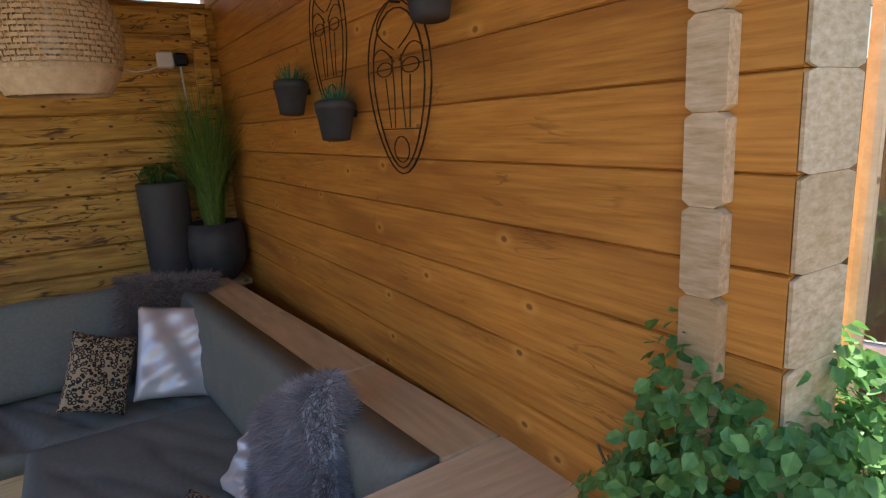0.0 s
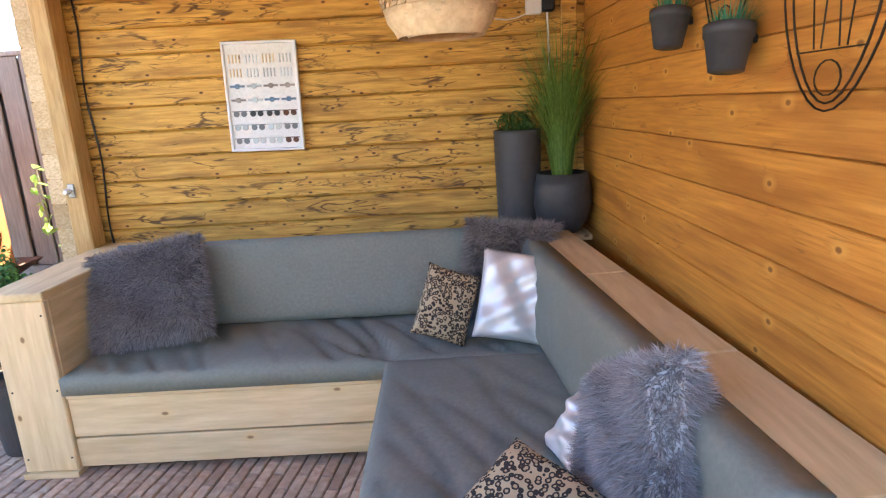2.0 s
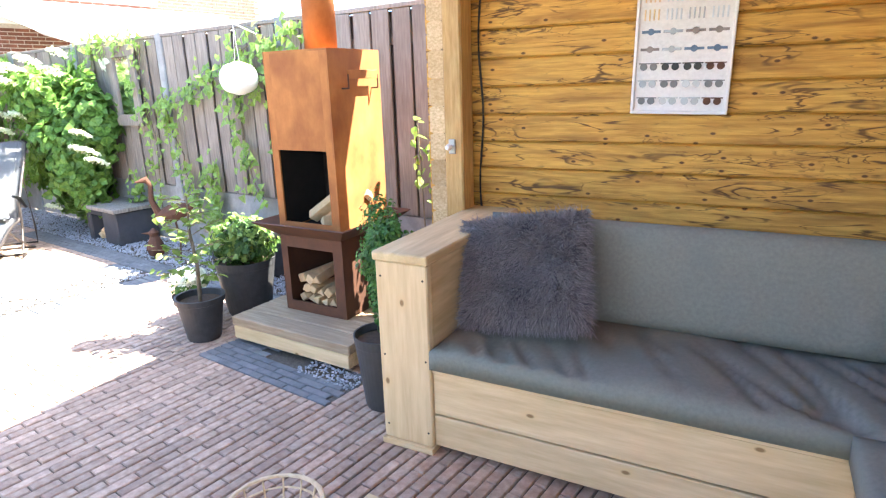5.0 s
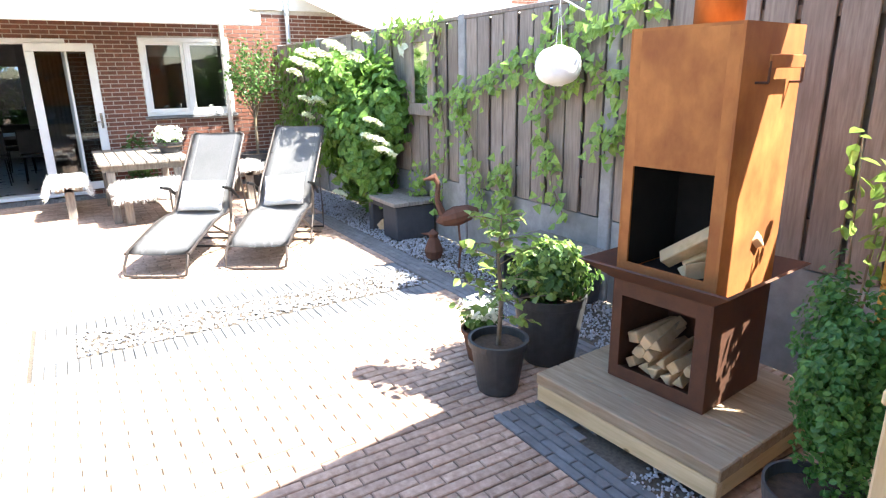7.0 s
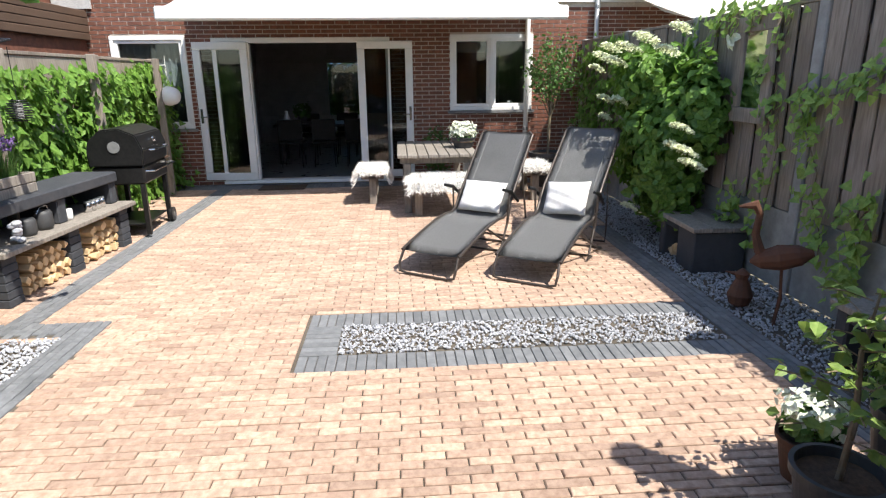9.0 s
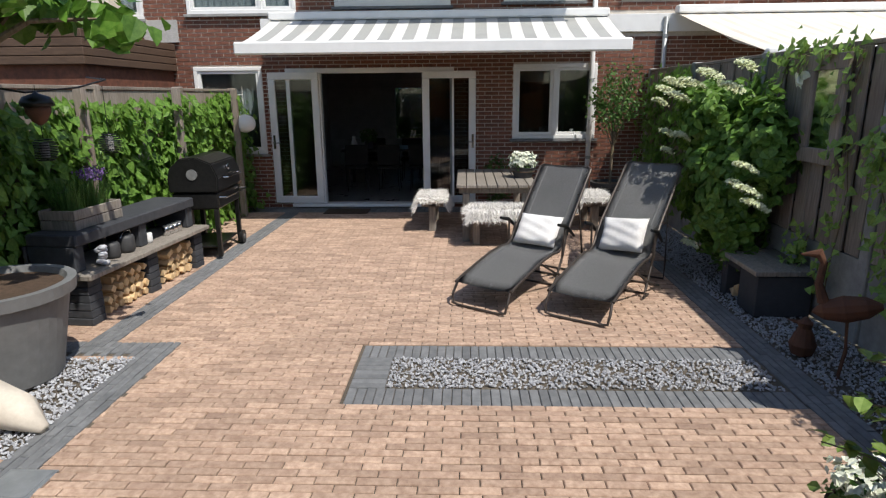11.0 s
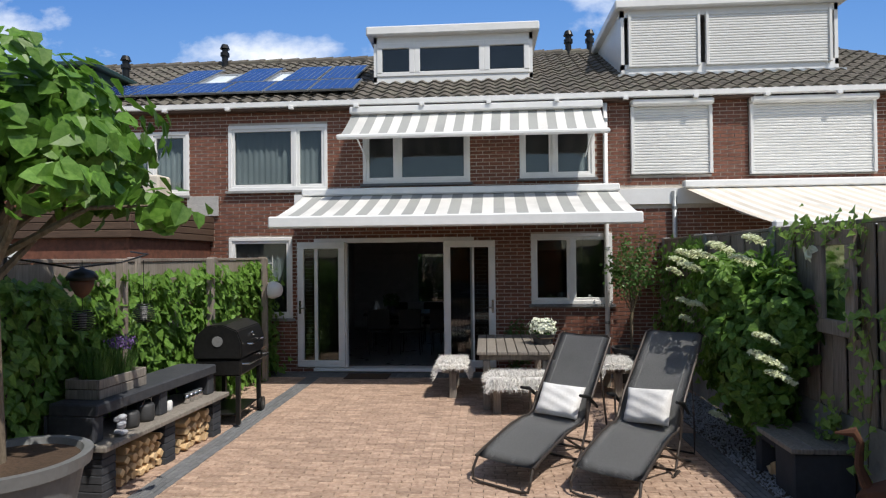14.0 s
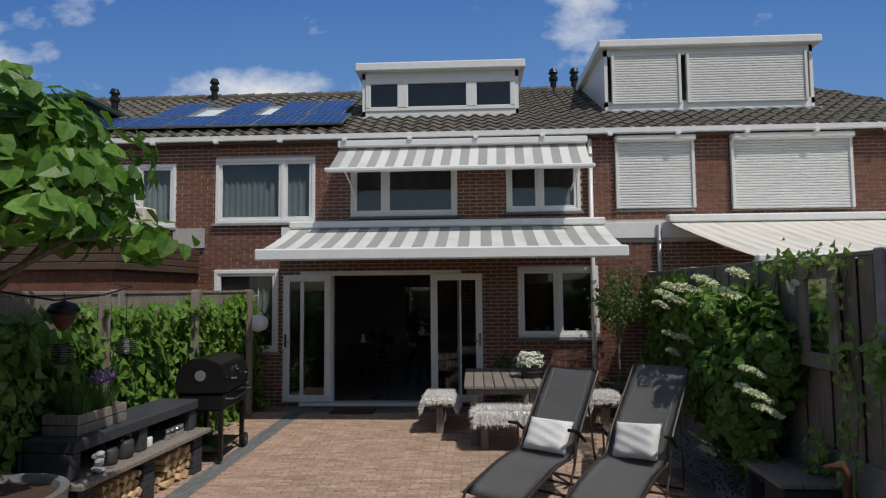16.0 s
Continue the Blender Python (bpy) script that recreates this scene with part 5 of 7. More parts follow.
# poster in a white tray frame
poster = thing("wall_tray", "white tray frame of small printed watches and glasses on log wall", "wall art", HUT @ pose(-1.88, -0.025, 1.45, 0, 1, 0))
part("board", boxed(-0.21, 0.21, -0.008, 0.008, 0.0, 0.60, 0.003), WHITE_CLOTH, poster)
for a, b, c, d in ((-0.215, 0.215, 0.595, 0.61), (-0.215, 0.215, -0.01, 0.005), (-0.215, -0.2, 0.005, 0.595), (0.2, 0.215, 0.005, 0.595)):
    part("frame_edge", boxed(a, b, -0.022, 0.006, c, d, 0.003), UPVC, poster)
rg = random.Random(21)
for r in range(7):
    for c in range(4):
        z, x = 0.05 + r * 0.078, -0.145 + c * 0.097
        bm = bmesh.new()
        if r < 3:
            for q in (-0.022, 0.022):
                bmesh.ops.create_cone(bm, cap_ends=True, segments=12, radius1=0.017, radius2=0.017, depth=0.003, matrix=pose(x + q, -0.011, z, 90, 0, 0))
            box(bm, x - 0.045, x + 0.045, -0.012, -0.0095, z + 0.012, z + 0.017)
            mt = rg.choice((BLACK, GREY_POT, RUST_DARK, ZINC))
        elif r < 5:
            box(bm, x - 0.042, x + 0.042, -0.012, -0.009, z - 0.006, z + 0.006)
            bmesh.ops.create_cone(bm, cap_ends=True, segments=12, radius1=0.015, radius2=0.015, depth=0.005, matrix=pose(x, -0.011, z, 90, 0, 0))
            mt = rg.choice((ZINC, CURTAIN, GREY_POT, FUR_TAUPE))
        else:
            for q in range(4):
                box(bm, x - 0.035 + q * 0.02, x - 0.028 + q * 0.02, -0.012, -0.009, z - 0.028, z + 0.02)
            mt = rg.choice((ZINC, NET, PALE))
        part("printed_item", bm, mt, poster)


# wire masks and wall pots on the side wall (their own x runs along the wall, z up, y off it)
def wire_mask(m, s):
    o = thing("wire_mask", "dark wire wall ornament of a long stylised face", "wall art", m, "wire ornaments")
    R = 0.0023
    egg = lambda k, w, h, z0: [(w * math.sin(a) * (1 - 0.22 * math.cos(a)), -0.02, z0 + h * -math.cos(a) * 0.5) for a in [2 * math.pi * j / k for j in range(k + 1)]]
    part("outline", tube(tube(bmesh.new(), egg(28, 0.13 * s, 0.58 * s, 0.29 * s), R), egg(28, 0.105 * s, 0.53 * s, 0.285 * s), R), WIRE, o)
    for sx in (-1, 1):
        part("eye", tube(bmesh.new(), [(sx * 0.055 * s + 0.034 * s * math.cos(a), -0.02, 0.36 * s + 0.024 * s * math.sin(a)) for a in [k * 0.45 for k in range(15)]], R * 0.8), WIRE, o)
        part("brow", tube(bmesh.new(), [(sx * (0.012 + 0.095 * q) * s, -0.02, (0.38 + 0.05 * math.sin(q * 2.6)) * s) for q in [k / 8 for k in range(9)]], R * 0.8), WIRE, o)
        part("hair_loop", tube(bmesh.new(), [(sx * (0.01 + 0.07 * math.sin(q * 3.1)) * s, -0.02, (0.42 + 0.16 * q) * s) for q in [k / 8 for k in range(9)]], R * 0.8), WIRE, o)
        part("nose_line", tube(bmesh.new(), [(sx * 0.02 * s, -0.02, 0.40 * s), (sx * 0.016 * s, -0.02, 0.28 * s), (sx * 0.022 * s, -0.02, 0.16 * s)], R * 0.7), WIRE, o)
        part("cheek_line", tube(bmesh.new(), [(sx * 0.052 * s, -0.02, 0.33 * s), (sx * 0.04 * s, -0.02, 0.16 * s)], R * 0.7), WIRE, o)
    for w, h in ((0.085, 0.155), (0.125, 0.36)):
        part("bar", tube(bmesh.new(), [(-w * s, -0.02, h * s), (w * s, -0.02, h * s)], R * 0.8), WIRE, o)
    part("mouth", tube(bmesh.new(), [(0.032 * s * math.cos(a), -0.02, 0.085 * s + 0.045 * s * math.sin(a)) for a in [k * 0.45 for k in range(15)]], R * 0.8), WIRE, o)
    part("wall_nail", rod(bmesh.new(), (0, 0, 0.57 * s), (0, -0.03, 0.57 * s), 0.004), BLACK, o)


wire_mask(HUT @ pose(-0.002, -2.30, 1.595, 0, 0, -90) @ Matrix.Diagonal((1.7, 1, 1, 1)), 0.84)
wire_mask(HUT @ pose(-0.002, -1.80, 1.78, 0, 0, -90) @ Matrix.Diagonal((1.5, 1, 1, 1)), 0.84)


def wall_pot(v, z, seed):
    o = thing("wall_pot", "small black bucket on the log wall with bright artificial grass", "plant pot", HUT @ pose(-0.085, v, z, -9, 6, 0) @ Matrix.Scale(0.80, 4), "wall pots")
    part("bucket", lathe(bmesh.new(), [(0.058, 0), (0.078, 0.115), (0.083, 0.115), (0.085, 0.15), (0.078, 0.15), (0.07, 0.11)], seg=20), BLACK_POT, o, smooth=True)
    part("bracket", boxed(0.06, 0.099, -0.01, 0.01, 0.10, 0.13), BLACK, o)
    stuff(part("grass", blades((0, 0, 0.10), 120, 0.14, 0.06, 0.07, 0.004, seed), LEAF_FAKE, o))


wall_pot(-1.96, 1.70, 3)
wall_pot(-1.53, 1.80, 4)
wall_pot(-2.60, 1.98, 6)

# low table with a basket
tb = thing("low_table", "low table of pale whitewashed planks", "table", pose(-1.42, 1.86, 0, 0, 0, 4))
for k in range(4):
    part("plank", boxed(0.0, 0.76, -0.185 * (k + 1), -0.185 * k - 0.005, 0.345, 0.38, 0.005), PALE, tb)
for x in (0.05, 0.66):
    for y in (-0.7, -0.1):
        part("leg", boxed(x, x + 0.06, y, y + 0.06, 0, 0.345), PALE_Y, tb)
bk = thing("wire_basket", "pale woven wire basket on the paving by low table", "basket", pose(-1.88, 1.82, 0.0) @ Matrix.Diagonal((1, 1, 0.5, 1)))
bm = bmesh.new()
for z, r in ((0.01, 0.10), (0.10, 0.15), (0.2, 0.17), (0.29, 0.175)):
    tube(bm, [(r * math.cos(a), r * math.sin(a), z) for a in [k * 0.3 for k in range(22)]], 0.006)
for k in range(14):
    a = k * 2 * math.pi / 14
    tube(bm, [(0.10 * math.cos(a), 0.10 * math.sin(a), 0.01), (0.15 * math.cos(a), 0.15 * math.sin(a), 0.10), (0.175 * math.cos(a), 0.175 * math.sin(a), 0.29)], 0.004)
part("weave", bm, RATTAN, bk)
part("rim", tube(bmesh.new(), [(0.18 * math.cos(a), 0.18 * math.sin(a), 0.295) for a in [k * 0.3 for k in range(22)]], 0.010), RATTAN, bk)

# box shrub at the cabin's front corner
sh = thing("box_shrub", "leafy bright green boxwood shrub", "shrub", pose(1.38, 0.70, 0))
part("pot", lathe(bmesh.new(), [(0.16, 0), (0.21, 0.40), (0.22, 0.42), (0.20, 0.42), (0.19, 0.36)], seg=24), BLACK_POT, sh, smooth=True)
bm = bmesh.new()
rg = random.Random(2)
for k in range(26):
    a, r = rg.uniform(0, 6.28), rg.uniform(0.1, 0.30)
    tube(bm, [(0, 0, 0.38), (r * 0.4 * math.cos(a), r * 0.4 * math.sin(a), 0.65), (r * math.cos(a), r * math.sin(a), rg.uniform(0.8, 1.1))], [0.008, 0.006, 0.003], 5)
part("stem", bm, BARK, sh)
stuff(part("foliage", leaves(clump((0, 0, 1.03), (0.37, 0.37, 0.44), 7600, 7, 0.6), 0.028, 11, "oval", 0.9), LEAF_BOX, sh))
bp = thing("bamboo_pole", "pair of pale poles standing by the cabin corner", "pole", pose(1.90, 0.90, 0))
for k, x in enumerate((0.0, 0.085)):
    part("pole", rod(bmesh.new(), (x, x * 0.5, 0), (x + 0.02, x * 0.5, 2.3), 0.02, seg=8), PALE, bp)
gd = structure(thing("door_2", "white glazed door frame beyond the cabin corner", "door", pose(2.60, 1.0, 0, 0, 0, 25)), "", "")
part("frame", box(box(box(bmesh.new(), -0.04, 0.04, -0.45, -0.37, 0, 2.1, 0.005), -0.04, 0.04, 0.37, 0.45, 0, 2.1, 0.005), -0.04, 0.04, -0.37, 0.37, 2.02, 2.1, 0.005), UPVC, gd)
part("pane", boxed(-0.005, 0.005, -0.37, 0.37, 0.02, 2.02, 0), GLASS, gd)
part("rail", boxed(-0.03, 0.03, -0.37, 0.37, 0.9, 0.96), UPVC, gd)

# ---- stove ----
STV = pose(-2.855, 3.20, 0, 0, 0, 6)
plinth = thing("timber_platform", "low platform of weathered planks for stove", "platform", pose(-2.57, 2.92, 0, 0, 0, 4))
for k in range(6):
    part("plank", boxed(-1.0, 0.0, 0.158 * k, 0.158 * k + 0.152, 0.12, 0.18, 0.006), PLATFORM, plinth)
part("edge_beam", boxed(-0.99, -0.01, 0.0, 0.05, 0.03, 0.118, 0.005), PALE, plinth)
part("edge_beam", boxed(-0.99, -0.01, 0.88, 0.93, 0.03, 0.118, 0.005), PALE, plinth)
part("edge_beam", boxed(-0.06, -0.01, 0.052, 0.878, 0.03, 0.118, 0.005), PALE_Y, plinth)
part("foot", boxed(-0.9, -0.8, 0.1, 0.8, 0.0, 0.029), CONCRETE, plinth)
part("foot", boxed(-0.2, -0.1, 0.1, 0.8, 0.0, 0.029), CONCRETE, plinth)
stove = thing("garden_stove", "tall rusty corten steel garden fireplace with two openings", "fireplace", STV)
W, D = 0.50, 0.50


def steel_box(name, w, d, z0, z1, ox0, ox1, oz0, oz1, mat, label, th=0.012):
    """A steel box, near corner at the origin, open in front by a rectangle, of welded sheets."""
    shell = part(name, box(boxed(-w, -w + th, 0, d, z0, z1, 0.002), -w + th, -w + th + 0.001, d - th, d - th + 0.001, z0, z0 + 0.001), mat, stove, label)
    for nm, q in (("side_sheet", (-th, 0, 0, d, z0, z1)), ("back_sheet", (-w + th, -th, d - th, d, z0, z1)),
                  ("floor_sheet", (-w + th, -th, 0, d - th, z0, z0 + th)), ("top_sheet", (-w + th, -th, 0, d - th, z1 - th, z1)),
                  ("front_jamb", (-w + th, -w + ox0, 0, th, z0 + th, z1 - th)), ("front_jamb", (-w + ox1, -th, 0, th, z0 + th, z1 - th)),
                  ("front_sill", (-w + ox0, -w + ox1, 0, th, z0 + th, oz0)), ("front_sheet", (-w + ox0, -w + ox1, 0, th, oz1, z1 - th))):
        part(nm, boxed(*q, 0.0), mat, shell)


steel_box("firebox", W, D, 0.712, 1.826, 0.055, 0.44, 0.79, 1.243, RUST, "orange-brown rusted steel firebox")
steel_box("log_store", W + 0.01, D, 0.182, 0.70, 0.055, 0.435, 0.25, 0.62, RUST_DARK, "dark brown steel log store")
# the ash tray flares outwards round the foot of the firebox
TR0, TR1 = (-W - 0.012, 0.004, -0.012, D + 0.012, 0.70), (-W - 0.125, 0.12, -0.125, D + 0.11, 0.79)
bm = bmesh.new()
rings = []
for (a, b, c, d, z), off in ((TR0, 0.0), (TR1, 0.0), (TR1, 0.010), (TR0, 0.010)):
    zz = z + (0.006 if off else 0.0)
    rings.append([bm.verts.new(v) for v in ((a + off, c + off, zz), (b - off, c + off, zz), (b - off, d - off, zz), (a + off, d - off, zz))])
for p, q in zip(rings, rings[1:] + rings[:1]):
    for k in range(4):
        bm.faces.new((p[k], p[(k + 1) % 4], q[(k + 1) % 4], q[k]))
part("tray", bm, RUST_DARK, stove, "flared dark steel ash tray")
for q in ((-W + 0.014, -0.014, D - 0.05, D - 0.014, 0.74, 1.81), (-W + 0.013, -W + 0.018, 0.02, D - 0.05, 0.74, 1.81), (-0.018, -0.013, 0.02, D - 0.05, 0.74, 1.81), (-W + 0.02, -0.02, 0.014, D - 0.05, 0.725, 0.735)):
    part("soot_lining", boxed(*q, 0), SOOT, stove)
part("flue", rod(bmesh.new(), (-W / 2, D / 2, 1.826), (-W / 2, D / 2, 2.75), 0.10, seg=24), RUST, stove, smooth=True)
hd = part("handle", boxed(0.045, 0.052, 0.11, 0.41, 1.655, 1.705, 0.002), RUST, stove)
for y in (0.11, 0.40):
    part("handle_rod", rod(rod(bmesh.new(), (0.0, y + 0.005, 1.60), (0.05, y + 0.005, 1.60), 0.005), (0.05, y + 0.005, 1.60), (0.05, y + 0.005, 1.68), 0.005), RUST_DARK, hd)


def split_log(m, ln, r, seed, name="log", label="split pale firewood log stacked under shelter", group="firewood"):
    rg = random.Random(seed)
    bm = bmesh.new()
    k = rg.choice((3, 4, 5))
    pr = [(r * rg.uniform(0.75, 1.1) * math.cos(2 * math.pi * j / k), r * rg.uniform(0.75, 1.1) * math.sin(2 * math.pi * j / k)) for j in range(k)]
    a = [bm.verts.new((0, y, z)) for y, z in pr]
    b = [bm.verts.new((ln, y * 0.95, z * 0.95)) for y, z in pr]
    for j in range(k):
        bm.faces.new((a[j], a[(j + 1) % k], b[(j + 1) % k], b[j]))
    bm.faces.new(a[::-1])
    bm.faces.new(b)
    bmesh.ops.bevel(bm, geom=bm.edges[:], offset=0.005, segments=1, affect="EDGES")
    o = tagged(part(name, bm, FIREWOOD), label, "firewood", group)
    o.matrix_basis = m
    return o


rg = random.Random(14)
for k in range(15):
    col, row = k % 6, k // 6
    split_log(STV @ pose(-0.43 + col * 0.068 + rg.uniform(-0.012, 0.012) + (0.034 if row % 2 else 0), 0.05 + rg.uniform(0, 0.05), 0.245 + row * 0.068, rg.uniform(-30, 30), rg.uniform(-4, 4), 90 + rg.uniform(-12, 12)), 0.34, rg.uniform(0.034, 0.05), k, group="firewood in the stove's store")
split_log(STV @ pose(-0.34, 0.14, 0.80, 0, -36, 15), 0.36, 0.055, 71, group="firewood in the firebox")
split_log(STV @ pose(-0.27, 0.20, 0.79, 0, -28, 22), 0.34, 0.05, 75, group="firewood in the firebox")
split_log(STV @ pose(-0.20, 0.07, 0.785, 0, -4, 60), 0.24, 0.052, 72, group="firewood in the firebox")

# ---- pots by the stove ----
def planter(name, label, x, y, r, h, mat, soil=True, rimmed=True):
    o = thing(name, label, "plant pot", pose(x, y, 0))
    part("pot", lathe(bmesh.new(), [(r * 0.68, 0), (r * 0.72, 0.02), (r * 0.95, h * 0.86), (r * (1.04 if rimmed else 0.97), h * 0.88), (r * (1.06 if rimmed else 1.0), h), (r * 0.94, h), (r * 0.9, h - 0.05)], seg=36), mat, o, smooth=False)
    if soil:
        part("soil", lathe(bmesh.new(), [(r * 0.91, h - 0.06), (r * 0.9, h - 0.04)], seg=24), SOIL, o)
    return o


p1 = planter("potted_sapling", "small leafy green sapling in a ribbed dark grey pot", -3.81, 2.79, 0.155, 0.30, BLACK_POT)
part("stem", tube(bmesh.new(), [(0, 0, 0.25), (0.01, 0.01, 0.5), (-0.01, 0.0, 0.75), (0.02, 0.0, 0.98)], [0.014, 0.012, 0.009, 0.004]), BARK, p1)
rg = random.Random(33)
lf = []
for k in range(22):
    a, z = k * 2.4, 0.42 + 0.026 * k
    ln = 0.30 * (1 - 0.5 * k / 22)
    d = Vector((math.cos(a), math.sin(a), rg.uniform(0.1, 0.5))).normalized()
    base = Vector((0, 0, z))
    part("twig", tube(bmesh.new(), [base, base + d * ln * 0.5, base + d * ln + Vector((0, 0, -0.02))], 0.003, 4), BARK, p1)
    for j in range(9):
        q = base + d * ln * (0.25 + 0.75 * j / 8)
        lf.append((q + Vector((rg.uniform(-1, 1), rg.uniform(-1, 1), rg.uniform(-1, 1))) * 0.018, Vector((rg.uniform(-0.4, 0.4), rg.uniform(-0.4, 0.4), 1))))
stuff(part("foliage", leaves(lf, 0.052, 3, "oval", 0.5), LEAF_LIME, p1))
p2 = planter("potted_laurel", "round bushy laurel with glossy leaves in a large dark pot", -3.95, 3.27, 0.22, 0.42, BLACK_POT, rimmed=False)
stuff(part("foliage", leaves(clump((0, 0, 0.54), (0.27, 0.27, 0.22), 1700, 41, 0.5), 0.036, 9, "oval", 0.7), LEAF_DARK, p2))
stuff(part("young_leaves", leaves(clump((0, 0, 0.58), (0.27, 0.27, 0.22), 760, 42, 0.15), 0.036, 10, "oval", 0.7), LEAF_LIME, p2, "fresh yellow-green leaves"))
p3 = planter("potted_flowers", "white summer flowers in a small brown pot", -4.16, 2.93, 0.12, 0.2, RUST_DARK)
stuff(part("foliage", leaves(clump((0, 0, 0.27), (0.15, 0.15, 0.10), 240, 43), 0.04, 12), LEAF_DARK, p3))
stuff(part("blossom", leaves(clump((0, 0, 0.33), (0.16, 0.16, 0.09), 320, 44, 0.2), 0.028, 13, "heart", 0.8), PETAL, p3))
p4 = planter("potted_conifer", "upright dense evergreen in a tall dark grey pot", -2.19, 2.80, 0.15, 0.40, BLACK_POT, rimmed=False)
stuff(part("foliage", leaves(clump((0.03, 0.05, 0.72), (0.17, 0.17, 0.40), 5200, 45, 0.55) + clump((-0.08, 0.12, 0.78), (0.12, 0.12, 0.42), 1600, 46, 0.5), 0.021, 14, "oval", 0.8), LEAF_MID, p4))
tw = thing("shrub", "young yellow-green shrub shoots beside the fence", "shrub", pose(-2.55, 3.68, 0))
bm = bmesh.new()
lf = []
for k in range(3):
    top = Vector((0.10 * math.cos(k * 1.3), 0.08 * math.sin(k * 1.3), 1.22 + 0.08 * k))
    tube(bm, [(0, 0, 0), (top.x * 0.4, top.y * 0.4, 0.7), top], 0.005, 5)
    lf += [(top * (0.72 + 0.3 * j / 16) + Vector((rg.uniform(-1, 1), rg.uniform(-1, 1), 0)) * 0.05, (rg.uniform(-1, 1), rg.uniform(-1, 1), 0.6)) for j in range(17)]
part("stem", bm, BARK, tw)
stuff(part("foliage", leaves(lf, 0.06, 15), LEAF_LIME, tw))


# ---- benches by the fence ----
def log_bench(m, label, w=0.70, d=0.46):
    o = thing("block_bench", label, "bench", m, "benches along the fence")
    part("side_block", boxed(0, 0.10, 0, d, 0, 0.36, 0.012), CHARCOAL, o)
    part("side_block", boxed(w - 0.32, w, 0, d, 0, 0.36, 0.012), CHARCOAL, o)
    part("back_block", boxed(0.10, w - 0.32, d - 0.08, d, 0, 0.36, 0.01), CHARCOAL, o)
    part("lintel", boxed(0.10, w - 0.32, 0, d - 0.08, 0.30, 0.36, 0.008), CHARCOAL, o)
    for k in range(3):
        part("seat_plank", boxed(-0.03, w + 0.03, -0.03 + k * 0.172, 0.138 + k * 0.172, 0.362, 0.405, 0.006), GREYWOOD, o)
    return o


log_bench(pose(-7.53, 3.75, 0, 0, 0, -1), "dark block bench with weathered plank seat and log niche")
log_bench(pose(-5.14, 3.75, 0, 0, 0, -1), "second dark block bench with weathered plank seat")
for k in range(3):
    split_log(pose(-7.37 + 0.075 * k, 3.79, 0.06 + 0.05 * (k % 2), 0, 0, 90), 0.28, 0.055, 90 + k, group="firewood under the bench")
bird = tagged(part("bird_statue", bmesh.new(), RUST_DARK), "rusty metal bird figure standing on gravel", "statue")
bm = bmesh.new()
lathe(bm, [(0.01, -0.20), (0.06, -0.14), (0.09, -0.02), (0.07, 0.10), (0.02, 0.18)], seg=12)
bmesh.ops.rotate(bm, verts=bm.verts[:], cent=(0, 0, 0), matrix=Matrix.Rotation(radians(75), 3, "Y"))
bmesh.ops.translate(bm, verts=bm.verts[:], vec=(0, 0, 0.48))
tube(bm, [(-0.14, 0, 0.50), (-0.18, 0, 0.62), (-0.17, 0, 0.76), (-0.20, 0, 0.82), (-0.30, 0, 0.80)], [0.035, 0.025, 0.022, 0.035, 0.006], 8)
tube(bm, [(0, 0.03, 0.42), (0.02, 0.03, 0.2), (0, 0.03, 0)], 0.010)
tube(bm, [(0, -0.03, 0.42), (0.02, -0.03, 0.2), (0, -0.03, 0)], 0.010)
bm.to_mesh(bird.data)
bm.free()
bird.matrix_basis = pose(-5.72, 3.78, 0, 0, 0, 60)
b2 = tagged(part("bird_statue", bmesh.new(), RUST_DARK), "small dark metal bird figure on the gravel", "statue")
bm = bmesh.new()
lathe(bm, [(0.01, 0.0), (0.07, 0.03), (0.09, 0.10), (0.06, 0.18), (0.04, 0.22), (0.05, 0.26), (0.01, 0.30)], seg=12)
tube(bm, [(-0.03, 0, 0.25), (-0.12, 0, 0.25)], [0.02, 0.003], 6)
bm.to_mesh(b2.data)
bm.free()
b2.matrix_basis = pose(-6.05, 3.72, 0, 0, 0, 40)

# ---- climbers and shrubs on the right fence ----
def climber(label, seeds, size, mat, seed, y, thick, name="climbing_plant", shape="lobed", count=18):
    o = thing(name, label, "climber")
    rg = random.Random(seed)
    bm, pts = bmesh.new(), []
    for x0, z0, x1, z1 in seeds:
        n = 7
        path = [Vector((x0 + (x1 - x0) * k / n + rg.uniform(-0.07, 0.07), y - 0.012, z0 + (z1 - z0) * k / n + rg.uniform(-0.05, 0.05))) for k in range(n + 1)]
        tube(bm, path, 0.005, 5)
        for a, b in zip(path, path[1:]):
            for j in range(count):
                q = a.lerp(b, rg.random()) + Vector((rg.gauss(0, 0.075), -abs(rg.gauss(0, thick)), rg.gauss(0, 0.075)))
                pts.append((q, Vector((rg.uniform(-0.3, 0.3), -1, 0.5))))
    part("vines", bm, BARK, o)
    stuff(part("foliage", leaves(pts, size, seed, shape, 0.45), mat, o))
    return o


